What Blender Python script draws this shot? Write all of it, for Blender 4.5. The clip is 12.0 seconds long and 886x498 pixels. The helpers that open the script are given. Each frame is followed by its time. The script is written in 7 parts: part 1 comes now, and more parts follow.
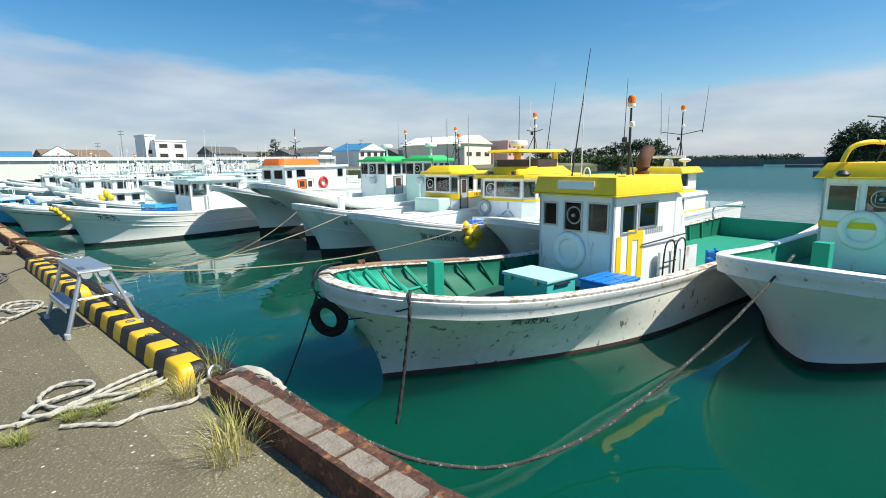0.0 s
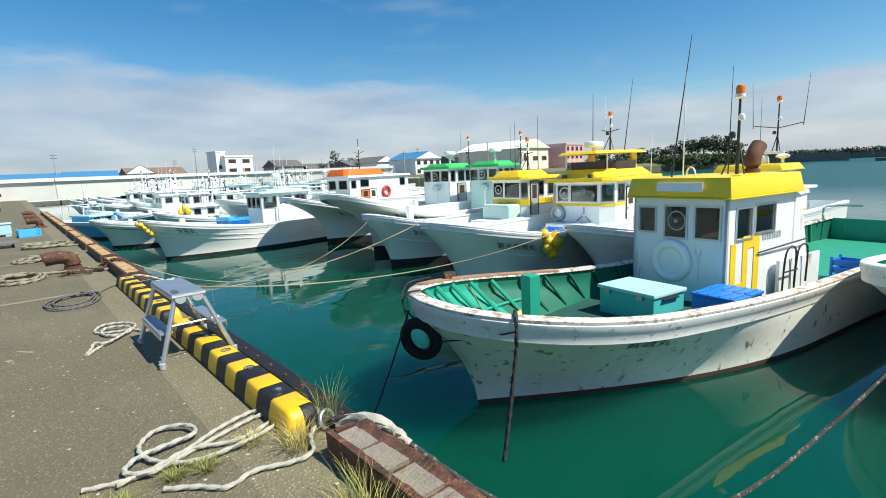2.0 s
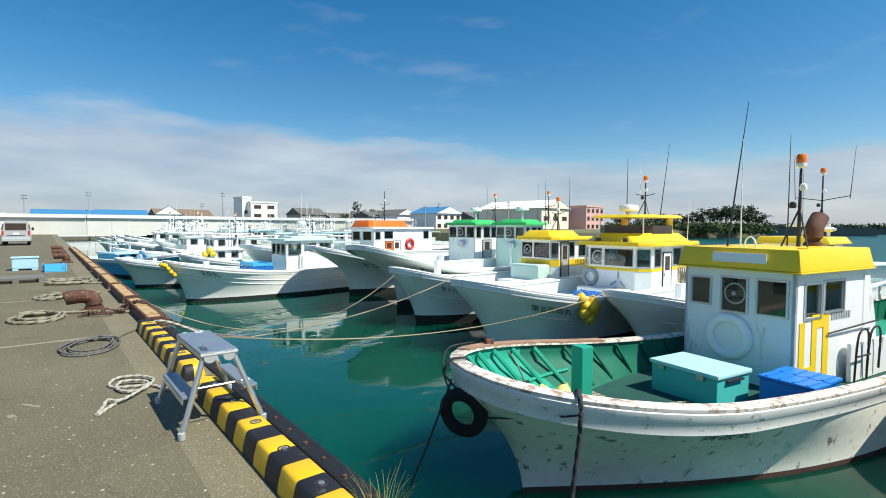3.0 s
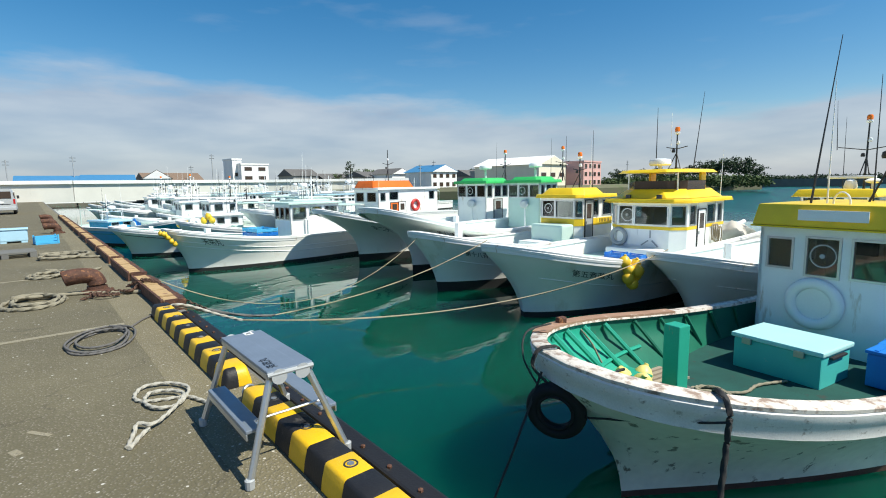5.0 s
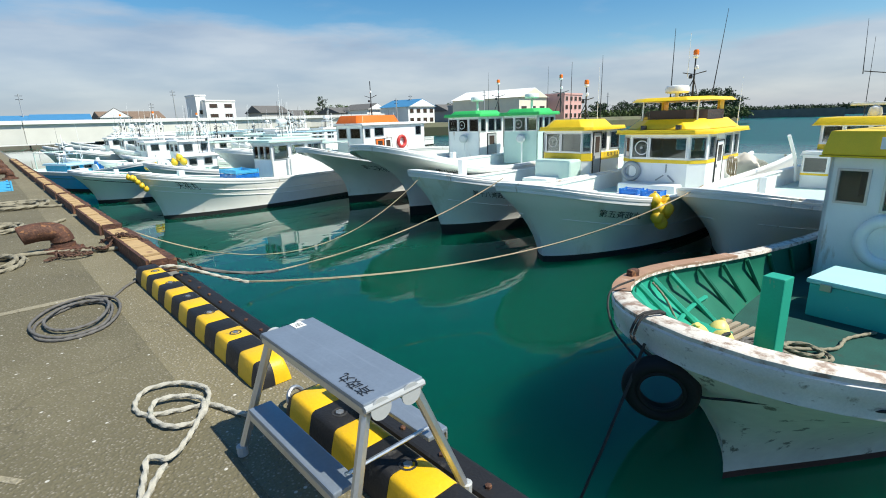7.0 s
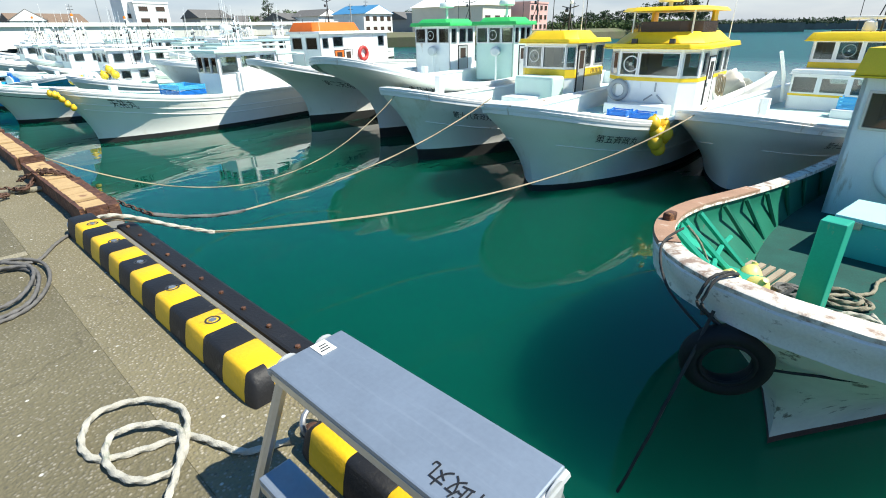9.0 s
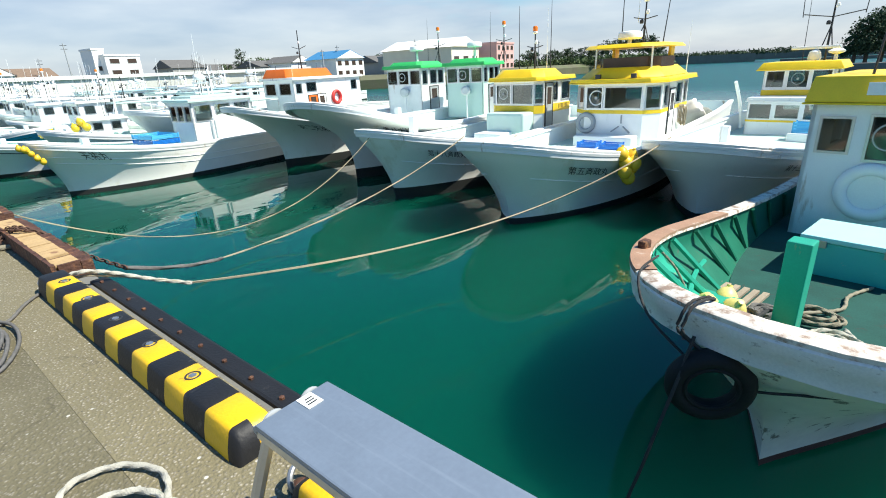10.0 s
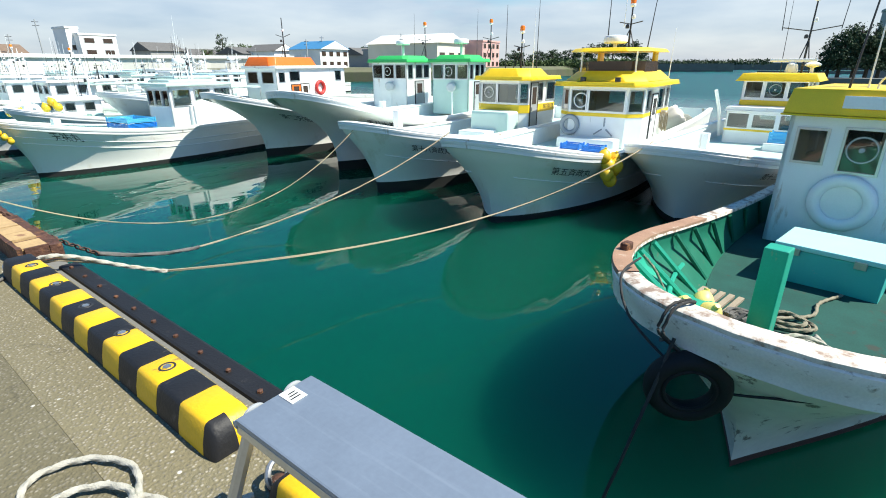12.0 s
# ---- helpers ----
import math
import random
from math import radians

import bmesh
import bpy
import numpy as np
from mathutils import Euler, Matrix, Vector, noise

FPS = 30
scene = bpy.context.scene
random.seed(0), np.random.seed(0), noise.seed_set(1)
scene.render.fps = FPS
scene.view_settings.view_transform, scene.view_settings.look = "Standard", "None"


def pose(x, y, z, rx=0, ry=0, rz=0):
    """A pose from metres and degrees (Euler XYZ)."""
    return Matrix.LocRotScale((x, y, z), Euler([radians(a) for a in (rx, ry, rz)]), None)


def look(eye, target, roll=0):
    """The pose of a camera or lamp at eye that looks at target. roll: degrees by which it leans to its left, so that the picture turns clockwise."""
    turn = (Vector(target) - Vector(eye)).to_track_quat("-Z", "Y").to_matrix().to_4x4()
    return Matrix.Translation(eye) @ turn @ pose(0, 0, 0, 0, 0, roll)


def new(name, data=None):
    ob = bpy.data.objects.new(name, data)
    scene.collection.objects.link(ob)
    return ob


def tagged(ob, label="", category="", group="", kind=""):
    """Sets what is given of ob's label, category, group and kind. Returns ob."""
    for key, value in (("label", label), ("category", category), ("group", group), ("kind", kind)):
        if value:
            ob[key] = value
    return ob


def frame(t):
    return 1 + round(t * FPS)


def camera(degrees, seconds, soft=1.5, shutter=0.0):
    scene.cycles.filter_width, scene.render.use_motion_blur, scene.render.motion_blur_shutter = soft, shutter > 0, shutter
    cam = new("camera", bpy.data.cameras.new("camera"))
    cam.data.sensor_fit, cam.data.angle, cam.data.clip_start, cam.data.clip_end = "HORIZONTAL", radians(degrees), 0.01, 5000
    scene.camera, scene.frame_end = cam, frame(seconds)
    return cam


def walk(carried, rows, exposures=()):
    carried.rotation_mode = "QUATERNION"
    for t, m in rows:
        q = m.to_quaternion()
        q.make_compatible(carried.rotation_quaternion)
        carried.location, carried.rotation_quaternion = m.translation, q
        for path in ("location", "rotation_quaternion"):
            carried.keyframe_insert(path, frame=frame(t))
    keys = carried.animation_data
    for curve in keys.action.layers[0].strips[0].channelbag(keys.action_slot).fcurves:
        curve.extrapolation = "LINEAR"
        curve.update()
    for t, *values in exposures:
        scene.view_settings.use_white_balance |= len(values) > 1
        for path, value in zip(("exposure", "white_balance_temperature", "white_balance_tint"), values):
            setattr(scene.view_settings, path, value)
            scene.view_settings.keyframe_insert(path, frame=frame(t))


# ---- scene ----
cam = camera(84.4, 12.0, soft=1.0)
PATH = [
    (0, (-1.228, -7.167, 1.561), (0.22, -5.832, 1.214), -0.8),
    (0.5, (-1.117, -7.001, 1.554), (0.105, -5.44, 1.29), -3.1),
    (1, (-1.042, -6.876, 1.538), (0.19, -5.343, 1.177), -2.6),
    (1.5, (-1.14, -6.632, 1.561), (0.25, -5.218, 1.299), -1.9),
    (2, (-1.174, -6.322, 1.57), (0.117, -4.827, 1.255), -2.7),
    (2.5, (-1.104, -5.998, 1.596), (0.041, -4.367, 1.423), -2.8),
    (3, (-1.157, -5.673, 1.589), (0.103, -4.123, 1.497), 0.2),
    (3.2, (-1.194, -5.529, 1.611), (0.099, -4.013, 1.437), -1.1),
    (4.8, (-1.188, -4.46, 1.636), (0.117, -2.954, 1.459), -1.1),
    (5, (-1.186, -4.31, 1.642), (0.085, -2.788, 1.382), -1.0),
    (5.5, (-1.125, -3.924, 1.597), (-0.001, -2.305, 1.255), -2.7),
    (6, (-1.083, -3.611, 1.607), (0.073, -2.036, 1.18), -0.5),
    (6.5, (-1.128, -3.255, 1.603), (0.254, -1.884, 1.147), -0.8),
    (7, (-1.072, -2.966, 1.571), (0.233, -1.539, 1.061), -1.8),
    (7.2, (-1.017, -2.903, 1.613), (0.284, -1.486, 1.066), -1.1),
    (8.8, (-0.857, -2.102, 1.568), (0.52, -0.873, 0.8), -0.7),
    (9, (-0.796, -2.011, 1.556), (0.54, -0.77, 0.735), -1.0),
    (9.5, (-0.777, -1.953, 1.547), (0.637, -0.804, 0.721), -1.3),
    (10, (-0.804, -2.013, 1.593), (0.628, -0.8, 0.902), -2.9),
    (10.5, (-0.802, -2.003, 1.594), (0.633, -0.793, 0.901), -0.7),
    (11, (-0.811, -2.011, 1.595), (0.602, -0.779, 0.899), -0.9),
    (11.5, (-0.82, -1.956, 1.592), (0.624, -0.75, 0.914), -0.6),
    (12, (-0.807, -1.962, 1.575), (0.673, -0.818, 0.869), -0.2),
]
walk(cam, [(t, look(eye, target, roll)) for t, eye, target, roll in PATH],
     exposures=((0, 0.4), (2.5, 0.35), (5.5, 0.25), (7.2, 0.35), (9.0, 0.65), (9.6, 0.65), (10.5, 0.58), (12.0, 0.64)))

# ---- light ----
WATER = -1.55
SUN_EL, SUN_DIR = 54.0, Vector((0.43, -0.90, 0.0))
world = bpy.data.worlds.new("sky")
scene.world = world
world.use_nodes = True
wn, wl = world.node_tree.nodes, world.node_tree.links
wn.clear()


def wnode(kind, **kw):
    n = wn.new(kind)
    for k, v in kw.items():
        if k == "op":
            n.operation = v
        else:
            n.inputs[int(k[1:])].default_value = v
    return n


sky = wn.new("ShaderNodeTexSky")
sky.sky_type, sky.sun_disc = "NISHITA", False
sky.sun_elevation = radians(SUN_EL)
sky.sun_rotation = math.atan2(SUN_DIR.x, SUN_DIR.y)
sky.air_density, sky.dust_density, sky.ozone_density = 1.0, 0.5, 1.5
coord = wn.new("ShaderNodeTexCoord")
sep = wn.new("ShaderNodeSeparateXYZ")
wl.new(coord.outputs["Generated"], sep.inputs[0])
# cloud deck low over the land, thinning out above the open water
stretch = wn.new("ShaderNodeMapping")
stretch.inputs["Scale"].default_value = (1.0, 1.0, 4.5)
stretch.inputs["Location"].default_value = (0.31, 0.12, 0.0)
wl.new(coord.outputs["Generated"], stretch.inputs[0])
big = wn.new("ShaderNodeTexNoise")
big.inputs["Scale"].default_value, big.inputs["Detail"].default_value, big.inputs["Roughness"].default_value = 2.6, 7, 0.55
wl.new(stretch.outputs[0], big.inputs["Vector"])
wisp = wn.new("ShaderNodeTexNoise")
wisp.inputs["Scale"].default_value, wisp.inputs["Detail"].default_value = 5.0, 8
wl.new(stretch.outputs[0], wisp.inputs["Vector"])
# top of the cloud bank falls from the quay side to the sea side
top = wnode("ShaderNodeMath", op="MULTIPLY_ADD", i1=-0.085, i2=0.205)
wl.new(sep.outputs["X"], top.inputs[0])
jit = wnode("ShaderNodeMath", op="MULTIPLY_ADD", i1=0.22, i2=-0.11)
wl.new(big.outputs["Fac"], jit.inputs[0])
edge = wnode("ShaderNodeMath", op="ADD")
wl.new(top.outputs[0], edge.inputs[0]), wl.new(jit.outputs[0], edge.inputs[1])
gap = wnode("ShaderNodeMath", op="SUBTRACT")
wl.new(edge.outputs[0], gap.inputs[0]), wl.new(sep.outputs["Z"], gap.inputs[1])
bank = wn.new("ShaderNodeMapRange")
bank.inputs["From Min"].default_value, bank.inputs["From Max"].default_value = -0.012, 0.035
bank.inputs["To Max"].default_value = 0.8
wl.new(gap.outputs[0], bank.inputs["Value"])
thin = wn.new("ShaderNodeMapRange")
thin.inputs["From Min"].default_value, thin.inputs["From Max"].default_value = 0.58, 0.85
thin.inputs["To Max"].default_value = 0.22
wl.new(wisp.outputs["Fac"], thin.inputs["Value"])
cover = wnode("ShaderNodeMath", op="MAXIMUM")
wl.new(bank.outputs[0], cover.inputs[0]), wl.new(thin.outputs[0], cover.inputs[1])
tone = wn.new("ShaderNodeValToRGB")
tone.color_ramp.elements[0].position, tone.color_ramp.elements[0].color = 0.3, (3.3, 4.05, 5.2, 1)
tone.color_ramp.elements[1].position, tone.color_ramp.elements[1].color = 0.7, (5.4, 5.85, 6.4, 1)
wl.new(wisp.outputs["Fac"], tone.inputs[0])
mix = wn.new("ShaderNodeMix")
mix.data_type = "RGBA"
wl.new(cover.outputs[0], mix.inputs["Factor"])
rich = wn.new("ShaderNodeHueSaturation")
rich.inputs["Saturation"].default_value, rich.inputs["Hue"].default_value, rich.inputs["Value"].default_value = 1.45, 0.495, 1.1
wl.new(sky.outputs[0], rich.inputs["Color"])
wl.new(rich.outputs[0], mix.inputs[6]), wl.new(tone.outputs[0], mix.inputs[7])
bg = wn.new("ShaderNodeBackground")
bg.inputs["Strength"].default_value = 0.092
wl.new(mix.outputs[2], bg.inputs["Color"])
out = wn.new("ShaderNodeOutputWorld")
wl.new(bg.outputs[0], out.inputs["Surface"])

sun = new("sun", bpy.data.lights.new("sun", "SUN"))
sun.data.energy, sun.data.angle, sun.data.color = 5.0, radians(0.53), (1.0, 0.965, 0.83)
sd = Vector((SUN_DIR.x, SUN_DIR.y, 0)).normalized() * math.cos(radians(SUN_EL)) + Vector((0, 0, math.sin(radians(SUN_EL))))
sun.matrix_world = look(sd * 50, (0, 0, 0))


# ---- materials ----
def mat(name, color, rough=0.6, metal=0.0, vary=0.15, scale=3.0, grain=60.0, bump=0.15, stain=None, stain_amount=0.0,
        stain_scale=4.0, streak=1.0, spec=0.5, stain_edge=0.08, island=0.0):
    m = bpy.data.materials.new(name)
    m.use_nodes = True
    nt = m.node_tree
    p = nt.nodes["Principled BSDF"]
    p.inputs["Roughness"].default_value, p.inputs["Metallic"].default_value = rough, metal
    p.inputs["Specular IOR Level"].default_value = spec
    tc = nt.nodes.new("ShaderNodeTexCoord")
    info = nt.nodes.new("ShaderNodeObjectInfo")
    add = nt.nodes.new("ShaderNodeVectorMath")
    add.operation = "MULTIPLY_ADD"
    add.inputs[1].default_value = (37.0, 37.0, 37.0)
    nt.links.new(info.outputs["Random"], add.inputs[0]), nt.links.new(tc.outputs["Object"], add.inputs[2])
    n1 = nt.nodes.new("ShaderNodeTexNoise")
    n1.inputs["Scale"].default_value, n1.inputs["Detail"].default_value = scale, 6
    n2 = nt.nodes.new("ShaderNodeTexNoise")
    n2.inputs["Scale"].default_value, n2.inputs["Detail"].default_value = grain, 3
    nt.links.new(add.outputs[0], n1.inputs["Vector"]), nt.links.new(add.outputs[0], n2.inputs["Vector"])
    ramp = nt.nodes.new("ShaderNodeValToRGB")
    a = [c * (1 - vary) for c in color]
    b = [min(1, c * (1 + vary)) for c in color]
    ramp.color_ramp.elements[0].position, ramp.color_ramp.elements[0].color = 0.3, (*a, 1)
    ramp.color_ramp.elements[1].position, ramp.color_ramp.elements[1].color = 0.7, (*b, 1)
    blend = nt.nodes.new("ShaderNodeMath")
    blend.operation = "MULTIPLY_ADD"
    blend.inputs[1].default_value = 0.4
    half = nt.nodes.new("ShaderNodeMath")
    half.operation = "MULTIPLY"
    half.inputs[1].default_value = 0.6
    nt.links.new(n1.outputs["Fac"], half.inputs[0])
    nt.links.new(n2.outputs["Fac"], blend.inputs[0]), nt.links.new(half.outputs[0], blend.inputs[2])
    nt.links.new(blend.outputs[0], ramp.inputs[0])
    col = ramp.outputs[0]
    if stain:
        mp = nt.nodes.new("ShaderNodeMapping")
        mp.inputs["Scale"].default_value = (1, 1, 1.0 / streak)
        nt.links.new(add.outputs[0], mp.inputs[0])
        n3 = nt.nodes.new("ShaderNodeTexNoise")
        n3.inputs["Scale"].default_value, n3.inputs["Detail"].default_value, n3.inputs["Roughness"].default_value = stain_scale, 8, 0.65
        nt.links.new(mp.outputs[0], n3.inputs["Vector"])
        mr = nt.nodes.new("ShaderNodeMapRange")
        lo = 0.68 - 0.3 * stain_amount
        mr.inputs["From Min"].default_value, mr.inputs["From Max"].default_value = lo, lo + stain_edge
        mr.inputs["To Max"].default_value = 0.85
        nt.links.new(n3.outputs["Fac"], mr.inputs["Value"])
        mx = nt.nodes.new("ShaderNodeMix")
        mx.data_type = "RGBA"
        mx.inputs[7].default_value = (*stain, 1)
        nt.links.new(mr.outputs[0], mx.inputs["Factor"]), nt.links.new(col, mx.inputs[6])
        col = mx.outputs[2]
    nt.links.new(col, p.inputs["Base Color"])
    if bump:
        bp = nt.nodes.new("ShaderNodeBump")
        bp.inputs["Strength"].default_value, bp.inputs["Distance"].default_value = bump, 0.01
        nt.links.new(n2.outputs["Fac"], bp.inputs["Height"]), nt.links.new(bp.outputs[0], p.inputs["Normal"])
    return m


M = {}
M["white"] = mat("white_paint", (0.87, 0.88, 0.87), 0.35, vary=0.05, bump=0.03, stain=(0.42, 0.30, 0.18), stain_amount=0.2, stain_scale=2.6, streak=5)
M["white_clean"] = mat("white_gelcoat", (0.88, 0.89, 0.88), 0.28, vary=0.04, bump=0.02)
M["hull"] = mat("hull_paint", (0.88, 0.875, 0.83), 0.3, vary=0.06, scale=1.0, bump=0.05, stain=(0.55, 0.48, 0.33), stain_amount=0.3, stain_scale=1.6, streak=2.5, stain_edge=0.25)
M["hull_worn"] = mat("worn_hull_paint", (0.88, 0.87, 0.77), 0.4, vary=0.12, scale=1.2, grain=9, bump=0.22, stain=(0.14, 0.12, 0.08), stain_amount=0.27, stain_scale=5.5, streak=1.6, stain_edge=0.05)
M["strake"] = mat("worn_white_strake", (0.82, 0.80, 0.76), 0.6, vary=0.12, bump=0.15, stain=(0.24, 0.20, 0.16), stain_amount=0.32, stain_scale=7, streak=0.6, stain_edge=0.1)
M["boot"] = mat("dark_antifouling", (0.09, 0.045, 0.035), 0.8, vary=0.3, bump=0.3)
M["boot_black"] = mat("black_waterline", (0.02, 0.022, 0.022), 0.7, vary=0.3, bump=0.3)
M["green"] = mat("deck_green_paint", (0.025, 0.30, 0.19), 0.5, vary=0.12, bump=0.08, stain=(0.30, 0.28, 0.20), stain_amount=0.1, stain_scale=6)
M["cap_worn"] = mat("worn_white_cap_rail", (0.70, 0.65, 0.58), 0.7, vary=0.15, bump=0.3, stain=(0.25, 0.15, 0.10), stain_amount=0.66, stain_scale=7, stain_edge=0.12)
M["cap_brown"] = mat("bare_brown_rail", (0.34, 0.20, 0.13), 0.8, vary=0.25, bump=0.4, stain=(0.55, 0.48, 0.4), stain_amount=0.25, stain_scale=6)
# teal deck paint with the shade inside the bulwarks put into its colour
M["deck_shaded"] = mat("shaded_teal_deck_paint", (0.008, 0.07, 0.058), 0.9, vary=0.25, bump=0.15, stain=(0.04, 0.045, 0.038), stain_amount=0.3, stain_scale=5)
M["green_dark"] = mat("dark_green_paint", (0.008, 0.14, 0.085), 0.5, vary=0.15, bump=0.08, stain=(0.10, 0.10, 0.07), stain_amount=0.15, stain_scale=6)
M["tyre"] = mat("tyre_rubber", (0.006, 0.006, 0.007), 0.75, vary=0.3, bump=0.3)
M["mint"] = mat("mint_paint", (0.018, 0.33, 0.225), 0.5, vary=0.1, bump=0.08, stain=(0.35, 0.25, 0.15), stain_amount=0.1, stain_scale=7, streak=3)
M["turq"] = mat("turquoise_plastic", (0.07, 0.50, 0.47), 0.4, vary=0.05, bump=0.03, stain=(0.5, 0.5, 0.45), stain_amount=0.08)
M["turq_lid"] = mat("pale_turquoise_lid", (0.42, 0.74, 0.72), 0.45, vary=0.05, bump=0.03)
M["pale_green"] = mat("pale_green_paint", (0.55, 0.72, 0.66), 0.4, vary=0.05, bump=0.03)
M["yellow"] = mat("yellow_paint", (0.90, 0.61, 0.02), 0.4, vary=0.08, bump=0.05, stain=(0.45, 0.28, 0.06), stain_amount=0.12, stain_scale=3, streak=3)
M["curb_yellow"] = mat("curb_yellow", (0.76, 0.46, 0.01), 0.45, vary=0.1, bump=0.2, stain=(0.16, 0.12, 0.05), stain_amount=0.12, stain_scale=9)
M["rubber"] = mat("black_rubber", (0.010, 0.010, 0.012), 0.6, vary=0.3, bump=0.25, stain=(0.08, 0.075, 0.07), stain_amount=0.18, stain_scale=8)
M["orange"] = mat("orange_paint", (0.80, 0.16, 0.015), 0.4, vary=0.08, bump=0.04)
M["roof_green"] = mat("bright_green_paint", (0.05, 0.50, 0.13), 0.4, vary=0.08, bump=0.04)
M["blue_plastic"] = mat("blue_plastic", (0.015, 0.20, 0.66), 0.4, vary=0.1, bump=0.04)
M["blue_boat"] = mat("blue_hull_paint", (0.03, 0.43, 0.74), 0.35, vary=0.1, bump=0.04)
M["lightblue"] = mat("light_blue_plastic", (0.42, 0.66, 0.80), 0.4, vary=0.06, bump=0.04)
M["sky_blue"] = mat("sky_blue_plastic", (0.08, 0.45, 0.75), 0.4, vary=0.06, bump=0.04)
M["rust"] = mat("rusted_steel", (0.085, 0.036, 0.022), 0.75, vary=0.7, scale=9, grain=40, bump=1.0, stain=(0.34, 0.15, 0.055), stain_amount=0.42, stain_scale=13, stain_edge=0.12)
M["rust_pipe"] = mat("rusty_exhaust", (0.12, 0.055, 0.035), 0.8, vary=0.4, bump=0.4)
M["steel"] = mat("galvanised_steel", (0.45, 0.46, 0.47), 0.4, 0.8, vary=0.15, bump=0.1)
M["alu"] = mat("brushed_aluminium", (0.62, 0.64, 0.66), 0.38, 0.9, vary=0.08, bump=0.08, stain=(0.45, 0.46, 0.48), stain_amount=0.3, stain_edge=0.3)
M["alu_top"] = mat("dull_aluminium_sheet", (0.3, 0.352, 0.42), 0.42, 0.55, vary=0.08, scale=8, bump=0.04, stain=(0.40, 0.45, 0.52), stain_amount=0.5, stain_scale=3, stain_edge=0.4)
next(n for n in M["alu_top"].node_tree.nodes if n.type == "MAPPING").inputs["Scale"].default_value = (14.0, 0.7, 1.0)
M["dark"] = mat("dark_trim", (0.03, 0.03, 0.032), 0.5, vary=0.2, bump=0.05)
M["ink"] = mat("black_lettering", (0.012, 0.012, 0.014), 0.5, vary=0.2, bump=0.0)
M["grey_paint"] = mat("grey_paint", (0.38, 0.40, 0.41), 0.5, vary=0.08, bump=0.05)
M["grey_light"] = mat("light_grey_ring", (0.62, 0.64, 0.64), 0.4, vary=0.08, bump=0.03)
M["interior"] = mat("cabin_interior", (0.42, 0.42, 0.38), 0.7, vary=0.2, bump=0.05)
M["wood"] = mat("weathered_plank", (0.33, 0.27, 0.20), 0.8, vary=0.25, bump=0.4)
M["red"] = mat("red_lifebuoy", (0.55, 0.04, 0.035), 0.5, vary=0.1, bump=0.05)
M["rope_white"] = mat("pale_rope", (0.44, 0.42, 0.36), 0.9, vary=0.15, scale=20, grain=150, bump=0.5, stain=(0.25, 0.28, 0.22), stain_amount=0.25, stain_scale=9)
M["rope_dirty"] = mat("dirty_rope", (0.27, 0.245, 0.18), 0.95, vary=0.25, scale=14, grain=150, bump=0.6, stain=(0.12, 0.11, 0.08), stain_amount=0.35, stain_scale=9)
M["rope_tan"] = mat("tan_rope", (0.33, 0.275, 0.185), 0.9, vary=0.2, scale=20, grain=150, bump=0.5)
M["rope_dark"] = mat("dark_rope", (0.035, 0.035, 0.035), 0.85, vary=0.3, scale=20, grain=150, bump=0.4)
M["rope_chafed"] = mat("chafed_rope", (0.045, 0.043, 0.04), 0.9, vary=0.3, scale=30, grain=150, bump=0.4, stain=(0.34, 0.32, 0.27), stain_amount=0.36, stain_scale=26, stain_edge=0.05)
M["rope_mid"] = mat("grey_rope", (0.13, 0.125, 0.12), 0.9, vary=0.3, scale=20, grain=150, bump=0.4)
M["buoy"] = mat("yellow_float", (0.80, 0.52, 0.03), 0.4, vary=0.12, bump=0.03)
M["buoy_pale"] = mat("pale_yellow_float", (0.80, 0.66, 0.22), 0.45, vary=0.1, bump=0.03)
M["cloth"] = mat("pale_cloth", (0.55, 0.52, 0.47), 0.95, vary=0.15, bump=0.3)
M["net"] = mat("net_heap", (0.25, 0.27, 0.24), 0.95, vary=0.4, grain=90, bump=0.8)
M["seawall"] = mat("pale_concrete", (0.70, 0.69, 0.63), 0.85, vary=0.08, scale=0.5, bump=0.2, stain=(0.35, 0.34, 0.31), stain_amount=0.2, stain_scale=0.4, streak=4, stain_edge=0.2)
M["wall_white"] = mat("white_render", (0.86, 0.86, 0.84), 0.8, vary=0.06, scale=0.6, bump=0.1)
M["wall_cream"] = mat("cream_cladding", (0.80, 0.74, 0.60), 0.7, vary=0.06, scale=0.6, bump=0.1)
M["wall_pink"] = mat("pink_render", (0.72, 0.42, 0.38), 0.8, vary=0.08, scale=0.6, bump=0.1)
M["wall_grey"] = mat("grey_cladding", (0.34, 0.34, 0.33), 0.8, vary=0.1, scale=0.6, bump=0.1)
M["roof_dark"] = mat("dark_roof_tile", (0.13, 0.125, 0.12), 0.8, vary=0.2, scale=2, bump=0.3)
M["roof_blue"] = mat("blue_sheet_roof", (0.06, 0.22, 0.42), 0.5, vary=0.1, scale=1, bump=0.1)
M["roof_brown"] = mat("brown_roof", (0.20, 0.14, 0.10), 0.8, vary=0.2, scale=2, bump=0.3)
M["bark"] = mat("bark", (0.10, 0.075, 0.055), 0.95, vary=0.3, bump=0.6)
M["leaf"] = mat("pine_foliage", (0.035, 0.065, 0.028), 0.85, vary=0.4, scale=0.6, grain=8, bump=0.2)
M["leaf_light"] = mat("shrub_foliage", (0.07, 0.11, 0.035), 0.85, vary=0.4, scale=0.6, grain=8, bump=0.2)
M["grass"] = mat("dry_grass", (0.46, 0.40, 0.14), 0.85, vary=0.35, scale=9, bump=0.0)
M["grass_green"] = mat("green_grass", (0.25, 0.27, 0.07), 0.85, vary=0.35, scale=9, bump=0.0)
